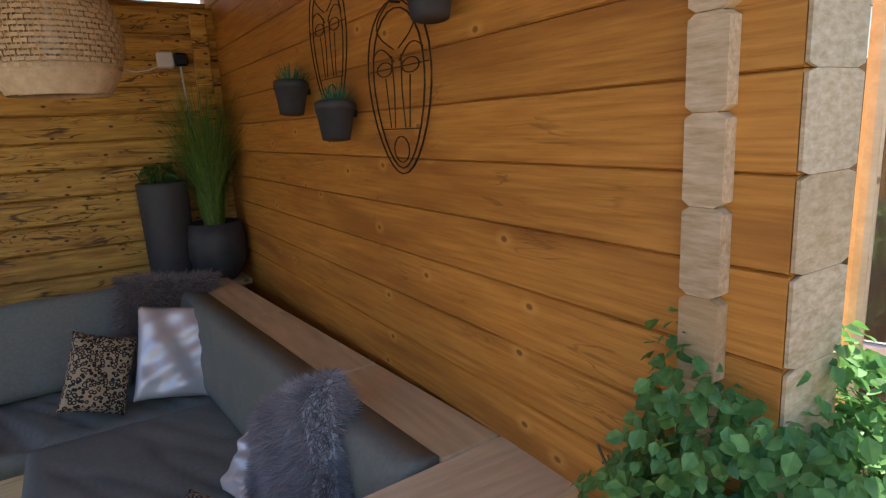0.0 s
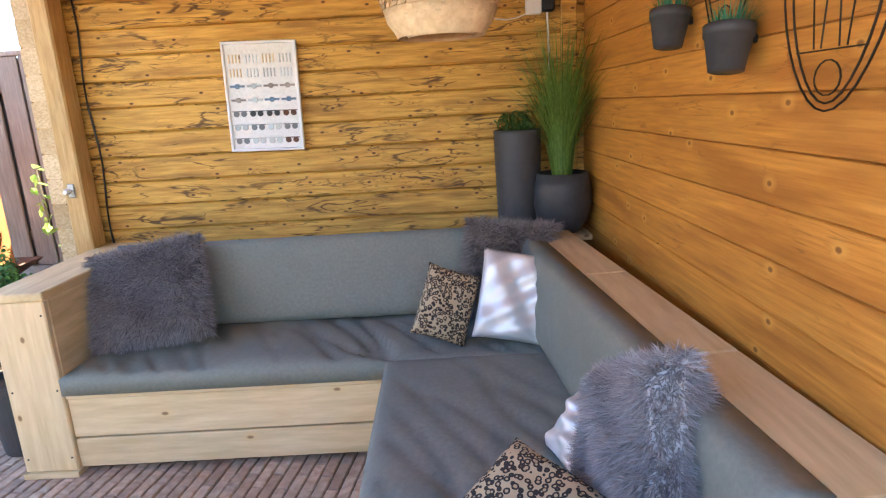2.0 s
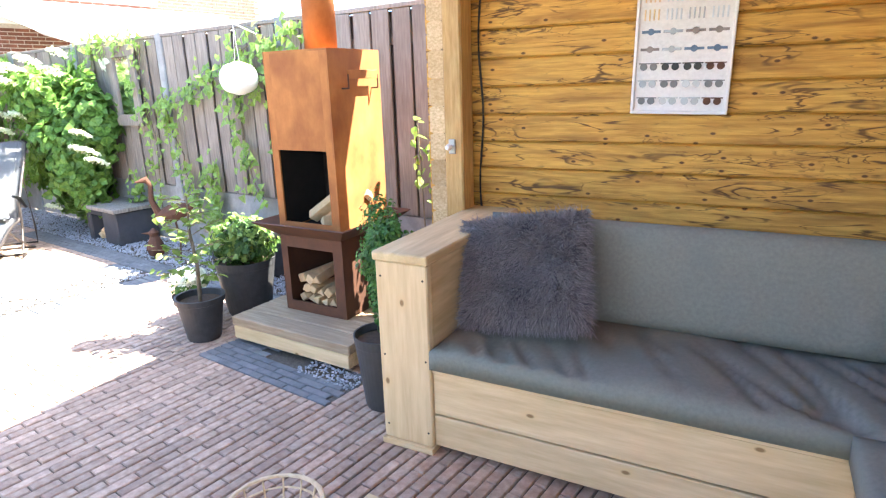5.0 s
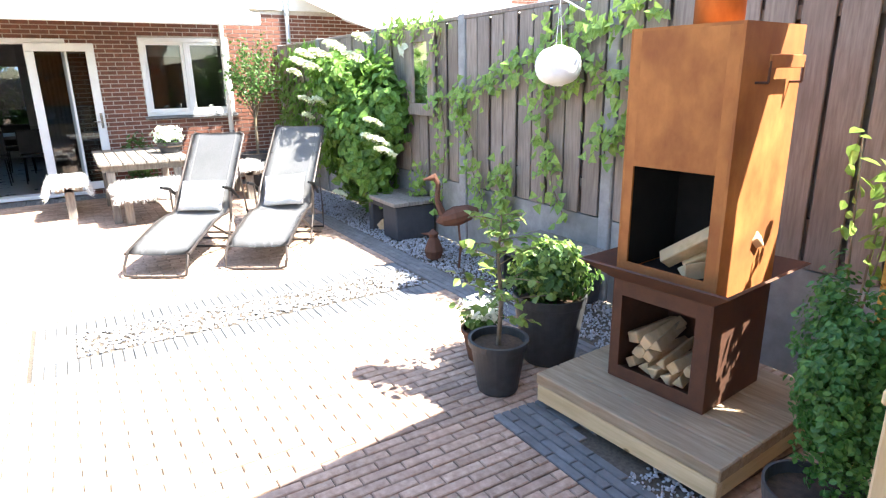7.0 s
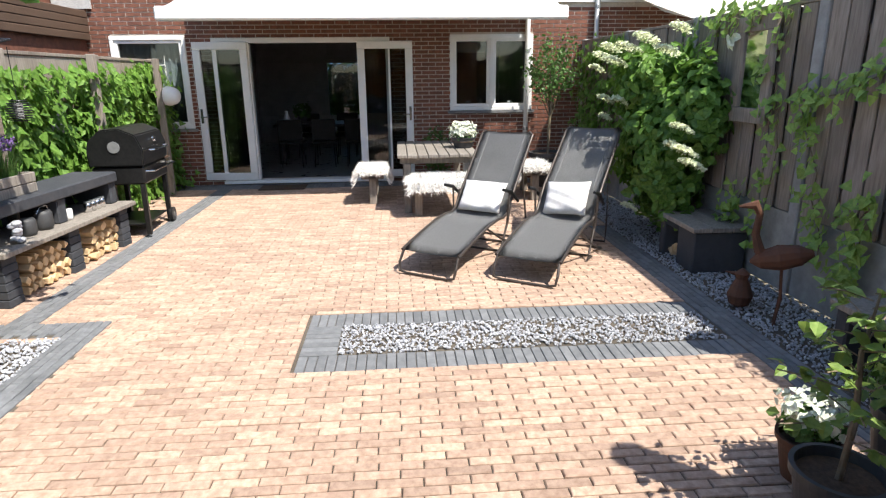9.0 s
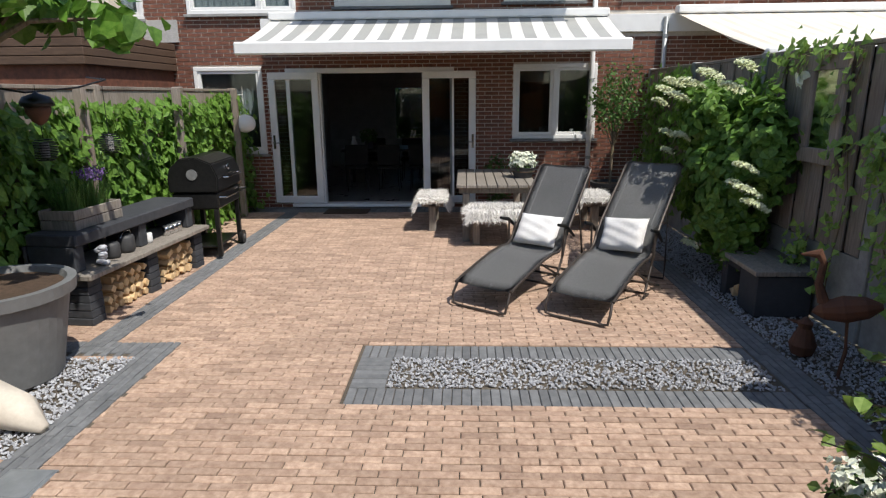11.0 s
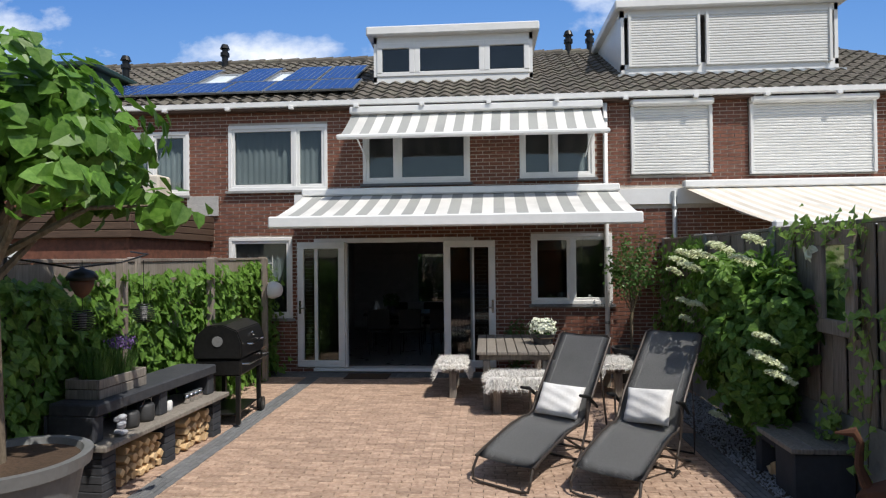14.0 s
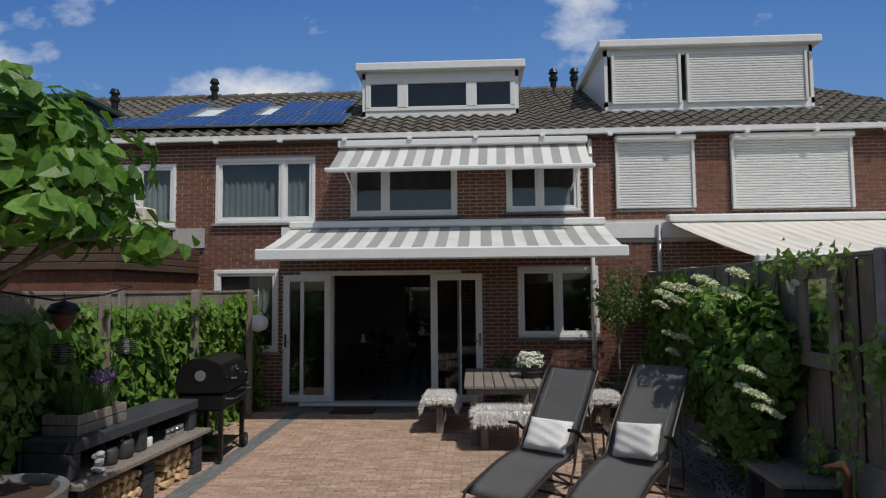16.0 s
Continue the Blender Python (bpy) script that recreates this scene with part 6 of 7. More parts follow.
climber("ivy vines climbing over weathered fence boards", [(-7.9, 0.4, -7.7, 2.15), (-7.7, 2.1, -6.6, 2.12), (-6.6, 0.3, -6.65, 2.1), (-5.9, 0.3, -6.3, 1.5), (-6.3, 1.5, -5.2, 1.75), (-5.2, 1.75, -4.2, 1.6), (-4.9, 0.6, -5.1, 1.9), (-5.1, 1.9, -4.0, 2.05), (-4.5, 1.1, -3.9, 1.5), (-5.6, 0.2, -5.6, 0.95), (-7.3, 0.2, -6.9, 0.7)], 0.062, LEAF_LIME, 51, FY - 0.08, 0.05)
climber("dense creeper along the top of the fence", [(-11.6, 0.3, -11.4, 2.0), (-11.3, 0.2, -10.9, 2.05), (-10.9, 1.9, -9.9, 2.05), (-11.0, 0.3, -10.5, 1.6), (-10.3, 0.4, -10.0, 2.0), (-9.9, 0.4, -9.3, 1.9), (-8.6, 1.0, -8.0, 2.0), (-8.3, 0.3, -8.1, 1.3)], 0.075, LEAF_IVY, 52, FY - 0.08, 0.10, count=42)
hyd = thing("hydrangea", "climbing hydrangea with flat cream-white flower heads", "shrub")
for k in range(16):
    a = rg.uniform(-1, 1)
    part("stem", tube(bmesh.new(), [(-8.0 + a * 0.15, 4.1, 0), (-8.0 + a * 0.4, 3.98, 0.7), (-8.0 + a * 0.6, 3.9 + 0.1 * abs(a), rg.uniform(1.0, 1.7))], [0.016, 0.012, 0.005], 6), BARK, hyd)
stuff(part("foliage", leaves(clump((-8.0, 3.92, 1.0), (0.80, 0.42, 0.95), 4200, 61, 0.5) + clump((-8.25, 3.85, 1.60), (0.66, 0.42, 0.42), 1500, 62, 0.5) + clump((-7.5, 4.0, 1.35), (0.42, 0.24, 0.6), 900, 68, 0.5), 0.080, 16, "heart", 0.6), LEAF_IVY, hyd))
for k, (x, y, z, r) in enumerate(((-8.95, 3.52, 1.60, 0.10), (-8.70, 3.50, 1.72, 0.13), (-8.42, 3.48, 1.80, 0.12), (-8.20, 3.46, 1.66, 0.14), (-7.95, 3.50, 1.78, 0.15), (-7.70, 3.56, 1.86, 0.13), (-7.45, 3.66, 1.74, 0.12), (-7.30, 3.70, 1.92, 0.10), (-8.55, 3.50, 1.40, 0.10), (-8.05, 3.48, 1.40, 0.09), (-7.10, 3.70, 1.20, 0.11), (-6.98, 3.68, 1.02, 0.13), (-6.86, 3.70, 0.92, 0.12), (-7.20, 3.68, 1.04, 0.09), (-7.80, 3.56, 0.36, 0.09), (-8.7, 3.56, 1.2, 0.08))):
    q = random.Random(300 + k)
    x, y, z, r, pts = x - 0.12, y + 0.02, z + (0.12 if z > 1.5 else 0.0), r * 1.2, []
    for _ in range(int(2600 * r)):
        a, d = q.uniform(0, 6.283), r * q.random() ** 0.5
        pts.append((Vector((x + d * math.cos(a), y + d * 0.7 * math.sin(a), z + 0.035 * (1 - (d / r) ** 2) - 0.3 * d * math.sin(a) + q.gauss(0, 0.008))), (0, -0.5, 1)))
    stuff(part("flower_head", leaves(pts, 0.021, 17 + k, "heart", 0.5), PETAL_CREAM, hyd))
mir = thing("fence_mirror", "mirror in a weathered timber frame on the fence", "mirror", pose(-6.98, FY - 0.10, 1.38))
for a, b, c, d in ((-0.27, 0.27, 0.60, 0.72), (-0.27, 0.27, -0.12, 0.0), (-0.27, -0.16, 0.0, 0.60), (0.16, 0.27, 0.0, 0.60)):
    part("frame_board", boxed(a, b, -0.035, 0.0, c, d, 0.005), FENCE, mir)
part("mirror_glass", boxed(-0.16, 0.16, -0.015, -0.005, 0.0, 0.60, 0), MIRROR, mir)
fl = tagged(part("fence_flower", leaves([((0, 0, 0), (0, -1, 0.1)) for _ in range(16)], 0.085, 4, "oval", 0.25), PETAL), "white decorative flower on the fence mirror", "decoration")
fl.location = (-7.28, FY - 0.17, 1.95)


def lantern(m, label, hang):
    o = thing("paper_lantern", label, "lantern", m, "white lanterns")
    pr = [(0.03, -0.135)] + [(0.155 * math.cos(a) ** 0.7 + (0.003 if k % 2 else 0) + 0.002, 0.125 * math.sin(a)) for k, a in enumerate([-1.35 + 2.7 * j / 22 for j in range(23)])] + [(0.03, 0.135)]
    part("shade", lathe(bmesh.new(), pr, seg=28), PAPER, o, smooth=True)
    part("wire", tube(tube(bmesh.new(), [(0.03, 0, 0.13), (0.0, 0, 0.13 + hang)], 0.002, 4), [(-0.03, 0, 0.13), (0.0, 0, 0.13 + hang)], 0.002, 4), UPVC, o)
    return o


lantern(pose(-4.70, 3.95, 1.70), "white oval paper lantern hanging before the fence", 0.30)
part("lantern_hook", tube(bmesh.new(), [(-4.70, FY - 0.06, 2.05), (-4.70, 3.97, 2.13), (-4.70, 3.95, 2.13)], 0.006), UPVC)
tagged(bpy.data.objects["lantern_hook"], "thin white metal bracket holding a lantern", "bracket")
lantern(pose(-11.30, -2.02, 1.42), "white oval paper lantern hanging before the ivy", 0.42)
part("lantern_hook", tube(bmesh.new(), [(-11.30, LY + 0.06, 1.82), (-11.30, -2.02, 1.85)], 0.006), UPVC)
tagged(bpy.data.objects["lantern_hook.001"], "thin white metal bracket over the ivy", "bracket")

# ---- sun loungers ----
def lounger(x, y, rot, ln, head, label):
    o = thing("sun_lounger", label, "sun lounger", pose(x, y, 0, 0, 0, rot), "sun loungers")
    prof = [(0.02, 0.20), (0.16, 0.24), (0.36, 0.29), (0.60, 0.345), (0.80, 0.365), (0.92, 0.36), (1.00, 0.39), (1.08, 0.48), (1.18, 0.60)]
    sx, sz = (ln - 1.18), head - 0.60
    prof += [(1.18 + sx * q, 0.60 + sz * q) for q in (0.25, 0.5, 0.75, 0.95, 1.0)]
    n = 8
    bm = bmesh.new()
    rows = []
    for k, (s, z) in enumerate(prof):
        w = 0.275 if k < len(prof) - 1 else 0.235
        rows.append([bm.verts.new((s, -w + 2 * w * j / n, z - 0.025 * math.sin(math.pi * j / n) * (0.4 + 0.6 * math.sin(k * 0.5) ** 2))) for j in range(n + 1)])
    for a, b in zip(rows, rows[1:]):
        for j in range(n):
            bm.faces.new((a[j], a[j + 1], b[j + 1], b[j]))
    bmesh.ops.solidify(bm, geom=bm.faces[:], thickness=0.006)
    part("sling", bm, SLING, o, smooth=True)
    for side in (-1, 1):
        part("side_tube", tube(bmesh.new(), [(s, side * 0.282, z) for s, z in prof[:-1]] + [(prof[-1][0], side * 0.24, prof[-1][1])], 0.013, 8), TUBE, o)
        part("front_leg", tube(bmesh.new(), [(0.04, side * 0.27, 0.21), (-0.03, side * 0.28, 0.10), (-0.05, side * 0.27, 0.03), (-0.05, side * 0.20, 0.014)], 0.012, 8), TUBE, o)
        part("rear_leg", tube(bmesh.new(), [(1.10, side * 0.285, 0.56), (1.00, side * 0.29, 0.30), (0.86, side * 0.29, 0.08), (0.80, side * 0.29, 0.014), (0.95, side * 0.29, 0.014)], 0.012, 8), TUBE, o)
        part("rocker", tube(bmesh.new(), [(0.55, side * 0.285, 0.33), (0.85, side * 0.29, 0.17), (1.15, side * 0.29, 0.05), (1.28, side * 0.29, 0.014)], 0.011, 8), TUBE, o)
        part("armrest", tube(bmesh.new(), [(0.84, side * 0.31, 0.64), (1.00, side * 0.315, 0.60), (1.20, side * 0.31, 0.47)], [0.014, 0.019, 0.014], 8), BLACK, o)
        part("arm_strut", tube(bmesh.new(), [(1.00, side * 0.305, 0.60), (0.98, side * 0.29, 0.25)], 0.010, 6), TUBE, o)
        part("piping", tube(bmesh.new(), [(s + 0.0, side * 0.20, z + 0.004) for s, z in prof[8:-1]], 0.004, 5), GREY_POT, o)
    part("foot_bar", rod(bmesh.new(), (-0.05, -0.2, 0.014), (-0.05, 0.2, 0.014), 0.012), TUBE, o)
    part("cross_bar", rod(bmesh.new(), (0.95, -0.29, 0.014), (0.95, 0.29, 0.014), 0.011), TUBE, o)
    part("cross_bar", rod(bmesh.new(), (1.28, -0.29, 0.014), (1.28, 0.29, 0.014), 0.011), TUBE, o)
    part("rear_stay", tube(bmesh.new(), [(1.18 + sx * 0.5, -0.25, 0.6 + sz * 0.5), (1.5, -0.28, 0.2), (1.52, -0.27, 0.014), (1.52, 0.27, 0.014), (1.5, 0.28, 0.2), (1.18 + sx * 0.5, 0.25, 0.6 + sz * 0.5)], 0.011, 6), TUBE, o)
    return o


lounger(-7.00, 1.485, 146, 1.63, 1.10, "dark grey sling sun lounger with a white pillow on it")
lounger(-6.75, 2.28, 147, 1.88, 1.13, "dark grey sling sun lounger near the fence")
for x, y, rot, s, lab in ((-7.00, 1.485, 146, 1, "white cotton pillow with a pale stripe on lounger"), (-6.75, 2.28, 147, 2, "white cotton pillow lying askew on lounger")):
    o = tagged(part("pillow", pillow_bm(0.46, 0.34, 0.13, 14, 0.008, s), WHITE_CLOTH, smooth=True), lab, "pillow")
    o.matrix_basis = pose(x, y, 0, 0, 0, rot) @ pose(0.93, 0, 0.385, 0, 38 if s == 1 else 30, 0) @ pose(0, 0, 0, 0, 0, 90 if s == 1 else 78)

# ---- picnic table set ----
tbl = thing("garden_table", "weathered slatted wooden garden table", "table", pose(-9.40, 1.24, 0, 0, 0, 0))
for k in range(8):
    part("slat", boxed(-1.65, 0.0, 0.0 + k * 0.127, 0.117 + k * 0.127, 0.70, 0.74, 0.006), GREYWOOD, tbl)
for x in (-1.4, -0.15):
    part("cross_beam", boxed(x - 0.04, x + 0.04, 0.03, 1.02, 0.62, 0.70, 0.004), GREYWOOD, tbl)
    for y in (0.12, 0.86):
        part("leg", boxed(x - 0.05, x + 0.05, y - 0.045, y + 0.045, 0, 0.62, 0.006), GREYWOOD, tbl)
part("stretcher", boxed(-1.4, -0.15, 0.46, 0.56, 0.2, 0.27, 0.004), GREYWOOD, tbl)


def plank_bench(m, ln, label):
    o = thing("garden_bench", label, "bench", m, "benches round the garden table")
    for k in range(3):
        part("slat", boxed(0, ln, k * 0.115, k * 0.115 + 0.105, 0.40, 0.44, 0.005), GREYWOOD, o)
    for x in (0.1, ln - 0.2):
        part("leg", boxed(x, x + 0.09, 0.12, 0.22, 0, 0.40, 0.006), GREYWOOD, o)
        part("cross_beam", boxed(x, x + 0.09, 0.02, 0.32, 0.34, 0.399, 0.004), GREYWOOD, o)
    return o


def sheepskin(m, lx, ly, seed, label):
    o = thing("sheepskin", label, "sheepskin", m, "sheepskins on the benches")
    bm = bmesh.new()
    n = 14
    g = [[None] * (n + 1) for _ in range(n + 1)]
    for i in range(n + 1):
        for j in range(n + 1):
            a, b = i / n * 2 - 1, j / n * 2 - 1
            over = max(0, abs(b) - 0.72) * 0.5
            overx = max(0, abs(a) - 0.9) * 0.5
            g[i][j] = bm.verts.new((a * lx / 2, b * ly / 2 * (1 if abs(b) < 0.72 else 0.9), 0.035 + 0.012 * noise.noise(Vector((i * 0.5, j * 0.5, seed))) - over - overx))
    for i in range(n):
        for j in range(n):
            bm.faces.new((g[i][j], g[i + 1][j], g[i + 1][j + 1], g[i][j + 1]))
    hr = hairs(bm, 6500, 0.075, 0.005, seed, 0.5, (0, 0, -0.6))
    part("hide", bm, FUR_WHITE, o, smooth=True)
    stuff(part("fleece", hr, FUR_WHITE, o))
    return o


plank_bench(pose(-11.05, 0.73, 0), 1.05, "weathered bench along the table with sheepskin")
plank_bench(pose(-11.05, 2.94, 0), 1.05, "weathered bench at the table's fence side")
plank_bench(pose(-9.20, 1.34, 0, 0, 0, 90), 0.86, "low weathered bench at the table's end")
sheepskin(pose(-10.30, 0.895, 0.44), 0.62, 0.50, 1, "white sheepskin thrown over the bench")
sheepskin(pose(-10.30, 3.105, 0.44), 0.62, 0.50, 2, "white sheepskin over the bench beside the fence")
sheepskin(pose(-9.365, 1.77, 0.44, 0, 0, 90), 0.84, 0.52, 3, "white shaggy sheepskin over the end bench")
fp = planter("flower_bowl", "dark bowl of white chrysanthemums on the garden table", -10.1, 2.12, 0.17, 0.14, BLACK_POT, rimmed=False)
fp.location.z = 0.742
stuff(part("blossom", leaves(clump((0, 0, 0.24), (0.21, 0.21, 0.14), 700, 47, 0.25), 0.032, 18, "heart", 0.8), PETAL, fp))
stuff(part("foliage", leaves(clump((0, 0, 0.17), (0.19, 0.19, 0.09), 260, 48), 0.035, 19), LEAF_DARK, fp))
tp = planter("potted_tree", "slender olive tree in a large black pot by the wall", -11.25, 3.55, 0.28, 0.52, BLACK_POT)
bm = bmesh.new()
rg = random.Random(8)
lf = []
tube(bm, [(0, 0, 0.45), (0.02, 0, 0.8), (0, 0.02, 1.15)], [0.03, 0.026, 0.02])
for k in range(16):
    a = k * 2.4
    tip = Vector((0.36 * math.cos(a) * rg.uniform(0.4, 1), 0.40 * math.sin(a) * rg.uniform(0.4, 1), rg.uniform(1.5, 2.35)))
    mid = Vector((tip.x * 0.5, tip.y * 0.5, 1.1 + (tip.z - 1.1) * 0.55))
    tube(bm, [(0, 0.02, 1.0 + 0.01 * k), mid, tip], [0.012, 0.008, 0.003], 5)
    lf += [(mid.lerp(tip, rg.random()) + Vector((rg.gauss(0, 0.07), rg.gauss(0, 0.07), rg.gauss(0, 0.07))), (rg.uniform(-1, 1), rg.uniform(-1, 1), 0.5)) for _ in range(75)]
part("trunk", bm, BARK, tp)
stuff(part("crown", leaves(lf, 0.045, 20, "oval", 0.8), LEAF_DARK, tp))
stuff(tagged(part("wall_shrub", leaves(clump((-11.6, 1.85, 0.5), (0.25, 0.3, 0.5), 700, 64, 0.5), 0.05, 21), LEAF_DARK), "low green shrub against the house wall", "shrub"))

# ---- left side: ivy, outdoor kitchen, barbecue, tree ----
ivy = thing("ivy", "thick bright ivy covering the timber fence", "climber")
rg = random.Random(77)
pts = []
for k in range(13500):
    x, z = rg.uniform(-11.9, -3.6), rg.uniform(0.05, 1.95)
    edge = 1.80 + 0.16 * noise.noise(Vector((x * 1.3, 0, 4)))
    if z > edge or noise.noise(Vector((x * 1.4, z * 1.4, 2))) < -0.42:
        continue
    t = 0.12 + 0.10 * noise.noise(Vector((x * 0.9, z * 0.9, 7)))
    pts.append(((x, LY + 0.06 + abs(rg.gauss(0, t)), z), (rg.uniform(-0.3, 0.3), 1, 0.55)))
bm = bmesh.new()
for k in range(14):
    x = -11.6 + k * 0.58
    tube(bm, [(x, LY + 0.06, 0), (x + 0.1, LY + 0.07, 0.8), (x - 0.05, LY + 0.06, 1.7)], [0.012, 0.008, 0.004], 5)
part("vines", bm, BARK, ivy)
stuff(part("foliage", leaves(pts, 0.088, 22, "lobed", 0.45), LEAF_IVY, ivy))
for x in (-9.35, -11.2, -7.5):
    structure(part("post", boxed(x, x + 0.08, LY + 0.28, LY + 0.36, 0, 1.93, 0.006), FENCE), "weathered timber post standing before the ivy", "post")

kit = thing("outdoor_kitchen", "charcoal block outdoor kitchen with a wooden shelf", "outdoor kitchen", pose(-8.42, -1.60, 0, 0, 0, -4))
part("worktop", boxed(0.0, 1.86, -0.46, -0.02, 0.66, 0.76, 0.012), CHARCOAL, kit)
for x in (0.0, 0.86, 1.74):
    part("upright_block", boxed(x, x + 0.12, -0.46, -0.05, 0.445, 0.659, 0.01), CHARCOAL, kit)
part("shelf_board", boxed(-0.06, 1.92, -0.50, 0.10, 0.40, 0.443, 0.006), GREYWOOD, kit)
for x in (0.0, 0.86, 1.70):
    for k in range(6):
        part("pier_brick", boxed(x + (0.004 if k % 2 else 0), x + 0.17 - (0.004 if k % 2 else 0), -0.45, 0.03, 0.0 + k * 0.066, 0.062 + k * 0.066, 0.005), CHARCOAL, kit)
part("back_panel", boxed(0.0, 1.86, -0.50, -0.47, 0.0, 0.66, 0.004), CHARCOAL, kit)
KM = pose(-8.42, -1.60, 0, 0, 0, -4)
rg = random.Random(15)
for bay, (x0, n) in enumerate(((0.20, 7), (1.06, 7))):
    for row in range(4):
        for k in range(n - row // 2):
            split_log(KM @ pose(x0 + k * 0.088 + rg.uniform(-0.01, 0.01), -0.40 + rg.uniform(0, 0.04), 0.045 + row * 0.08, rg.uniform(-5, 5), 0, 90), 0.38, 0.046, 200 + bay * 40 + row * 10 + k, group="firewood under the outdoor kitchen")
for k, (x, r, h, mt, lab, cat) in enumerate(((0.25, 0.035, 0.09, CHROME, "small glass jar on wooden shelf", "jar"), (0.33, 0.035, 0.09, CHROME, "small glass jar on wooden shelf", "jar"), (0.41, 0.035, 0.09, CHROME, "small glass jar on wooden shelf", "jar"), (0.49, 0.035, 0.09, CHROME, "small glass jar on wooden shelf", "jar"), (0.80, 0.035, 0.10, PAPER, "white candle holder on the shelf", "candle holder"), (1.15, 0.075, 0.16, BLACK_POT, "dark metal bucket with a handle on shelf", "bucket"), (1.36, 0.07, 0.14, BLACK_POT, "dark lantern pot on the shelf", "lantern"))):
    o = thing("jar" if cat == "jar" else cat.replace(" ", "_"), lab, cat, KM @ pose(x, -0.08, 0.444), "things on the kitchen shelf")
    part("body", lathe(bmesh.new(), [(r * 0.8, 0), (r, h * 0.2), (r, h * 0.85), (r * 0.8, h), (r * 0.7, h)], seg=16), mt, o, smooth=True)
    if cat == "bucket":
        part("handle", tube(bmesh.new(), [(-r, 0, h * 0.9), (-r * 0.6, 0.02, h * 1.25), (r * 0.6, 0.02, h * 1.25), (r, 0, h * 0.9)], 0.004), CHROME, o)
    elif cat == "jar":
        part("lid", rod(bmesh.new(), (0, 0, h), (0, 0, h + 0.012), r * 0.85, seg=14), ZINC, o)
cs = thing("stone_figure", "stacked grey and white pebble ornament on the shelf", "ornament", KM @ pose(1.60, 0.0, 0.444))
for k in range(8):
    bm = bmesh.new()
    bmesh.ops.create_icosphere(bm, subdivisions=2, radius=0.034, matrix=pose(0.03 * math.sin(k * 2.2), 0.02 * math.cos(k * 1.7), 0.026 + k * 0.019) @ Matrix.Diagonal((1.3, 1, 0.7, 1)))
    part("pebble", bm, GRAVEL, cs, smooth=True)
box_p = thing("planter_box", "wooden crate of grasses and lavender on worktop", "planter", KM @ pose(1.08, -0.44, 0.761))
for z in (0.0, 0.085):
    part("crate_board", boxed(0, 0.62, 0.30, 0.32, z, z + 0.078, 0.004), GREYWOOD, box_p)
    part("crate_board", boxed(0, 0.62, 0.0, 0.02, z, z + 0.078, 0.004), GREYWOOD, box_p)
    part("crate_end", boxed(0, 0.02, 0.02, 0.30, z, z + 0.078, 0.004), GREYWOOD, box_p)
    part("crate_end", boxed(0.6, 0.62, 0.02, 0.30, z, z + 0.078, 0.004), GREYWOOD, box_p)
part("soil", boxed(0.02, 0.6, 0.02, 0.30, 0.0, 0.14, 0), SOIL, box_p)
stuff(part("grass", merge(blades((0.45, 0.16, 0.13), 260, 0.30, 0.14, 0.10, 0.004, 23), blades((0.18, 0.16, 0.13), 260, 0.30, 0.14, 0.12, 0.004, 24)), LEAF_DARK, box_p))
stuff(part("lavender_heads", leaves(clump((0.16, 0.18, 0.42), (0.15, 0.14, 0.08), 240, 49), 0.022, 25, "oval"), LILAC, box_p))

bbq = thing("barbecue", "black charcoal barbecue trolley with a closed lid", "barbecue", pose(-9.02, -1.72, 0, 0, 0, 184))
bm = bmesh.new()
prof = [(-0.27, 0.78), (0.27, 0.78), (0.28, 0.95), (0.22, 1.10), (0.06, 1.17), (-0.12, 1.16), (-0.25, 1.05), (-0.28, 0.92)]
ends = [[bm.verts.new((x, -y, z)) for y, z in prof] for x in (-0.42, 0.42)]
for k in range(8):
    bm.faces.new((ends[0][k], ends[0][(k + 1) % 8], ends[1][(k + 1) % 8], ends[1][k]))
bm.faces.new(ends[0])
bm.faces.new(ends[1][::-1])
bmesh.ops.bevel(bm, geom=bm.edges[:], offset=0.012, segments=2, affect="EDGES")
part("lid", bm, BLACK, bbq)
part("fire_bowl", boxed(-0.40, 0.40, -0.26, 0.26, 0.58, 0.775, 0.02), BLACK, bbq)
for x in (-0.38, 0.38):
    for y in (-0.22, 0.22):
        part("leg", boxed(x - 0.025, x + 0.025, y - 0.025, y + 0.025, 0.03, 0.58, 0.005), BLACK, bbq)
part("bottom_shelf", boxed(-0.36, 0.36, -0.2, 0.2, 0.13, 0.15), BLACK, bbq)
part("lid_handle", tube(bmesh.new(), [(-0.25, -0.29, 0.93), (-0.25, -0.34, 0.93), (0.25, -0.34, 0.93), (0.25, -0.29, 0.93)], 0.011), CHROME, bbq)
part("front_rail", tube(bmesh.new(), [(-0.38, -0.27, 0.72), (-0.38, -0.35, 0.72), (0.38, -0.35, 0.72), (0.38, -0.27, 0.72)], 0.011), CHROME, bbq)
part("thermometer", rod(bmesh.new(), (0.0, -0.262, 1.02), (0.0, -0.285, 1.03), 0.03, seg=16), CHROME, bbq)
part("vent_disc", rod(bmesh.new(), (-0.42, 0, 0.98), (-0.432, 0, 0.98), 0.06, seg=16), GREY_POT, bbq)
part("side_table", boxed(0.44, 0.66, -0.22, 0.22, 0.74, 0.765), DARKPLANK, bbq)
for y in (-0.25, 0.25):
    wheel = part("wheel", rod(bmesh.new(), (0.40, y - 0.02, 0.085), (0.40, y + 0.02, 0.085), 0.085, seg=24), BLACK, bbq)
    part("hub", rod(bmesh.new(), (0.40, y - 0.025, 0.085), (0.40, y + 0.025, 0.085), 0.03, seg=14), GREY_POT, wheel)
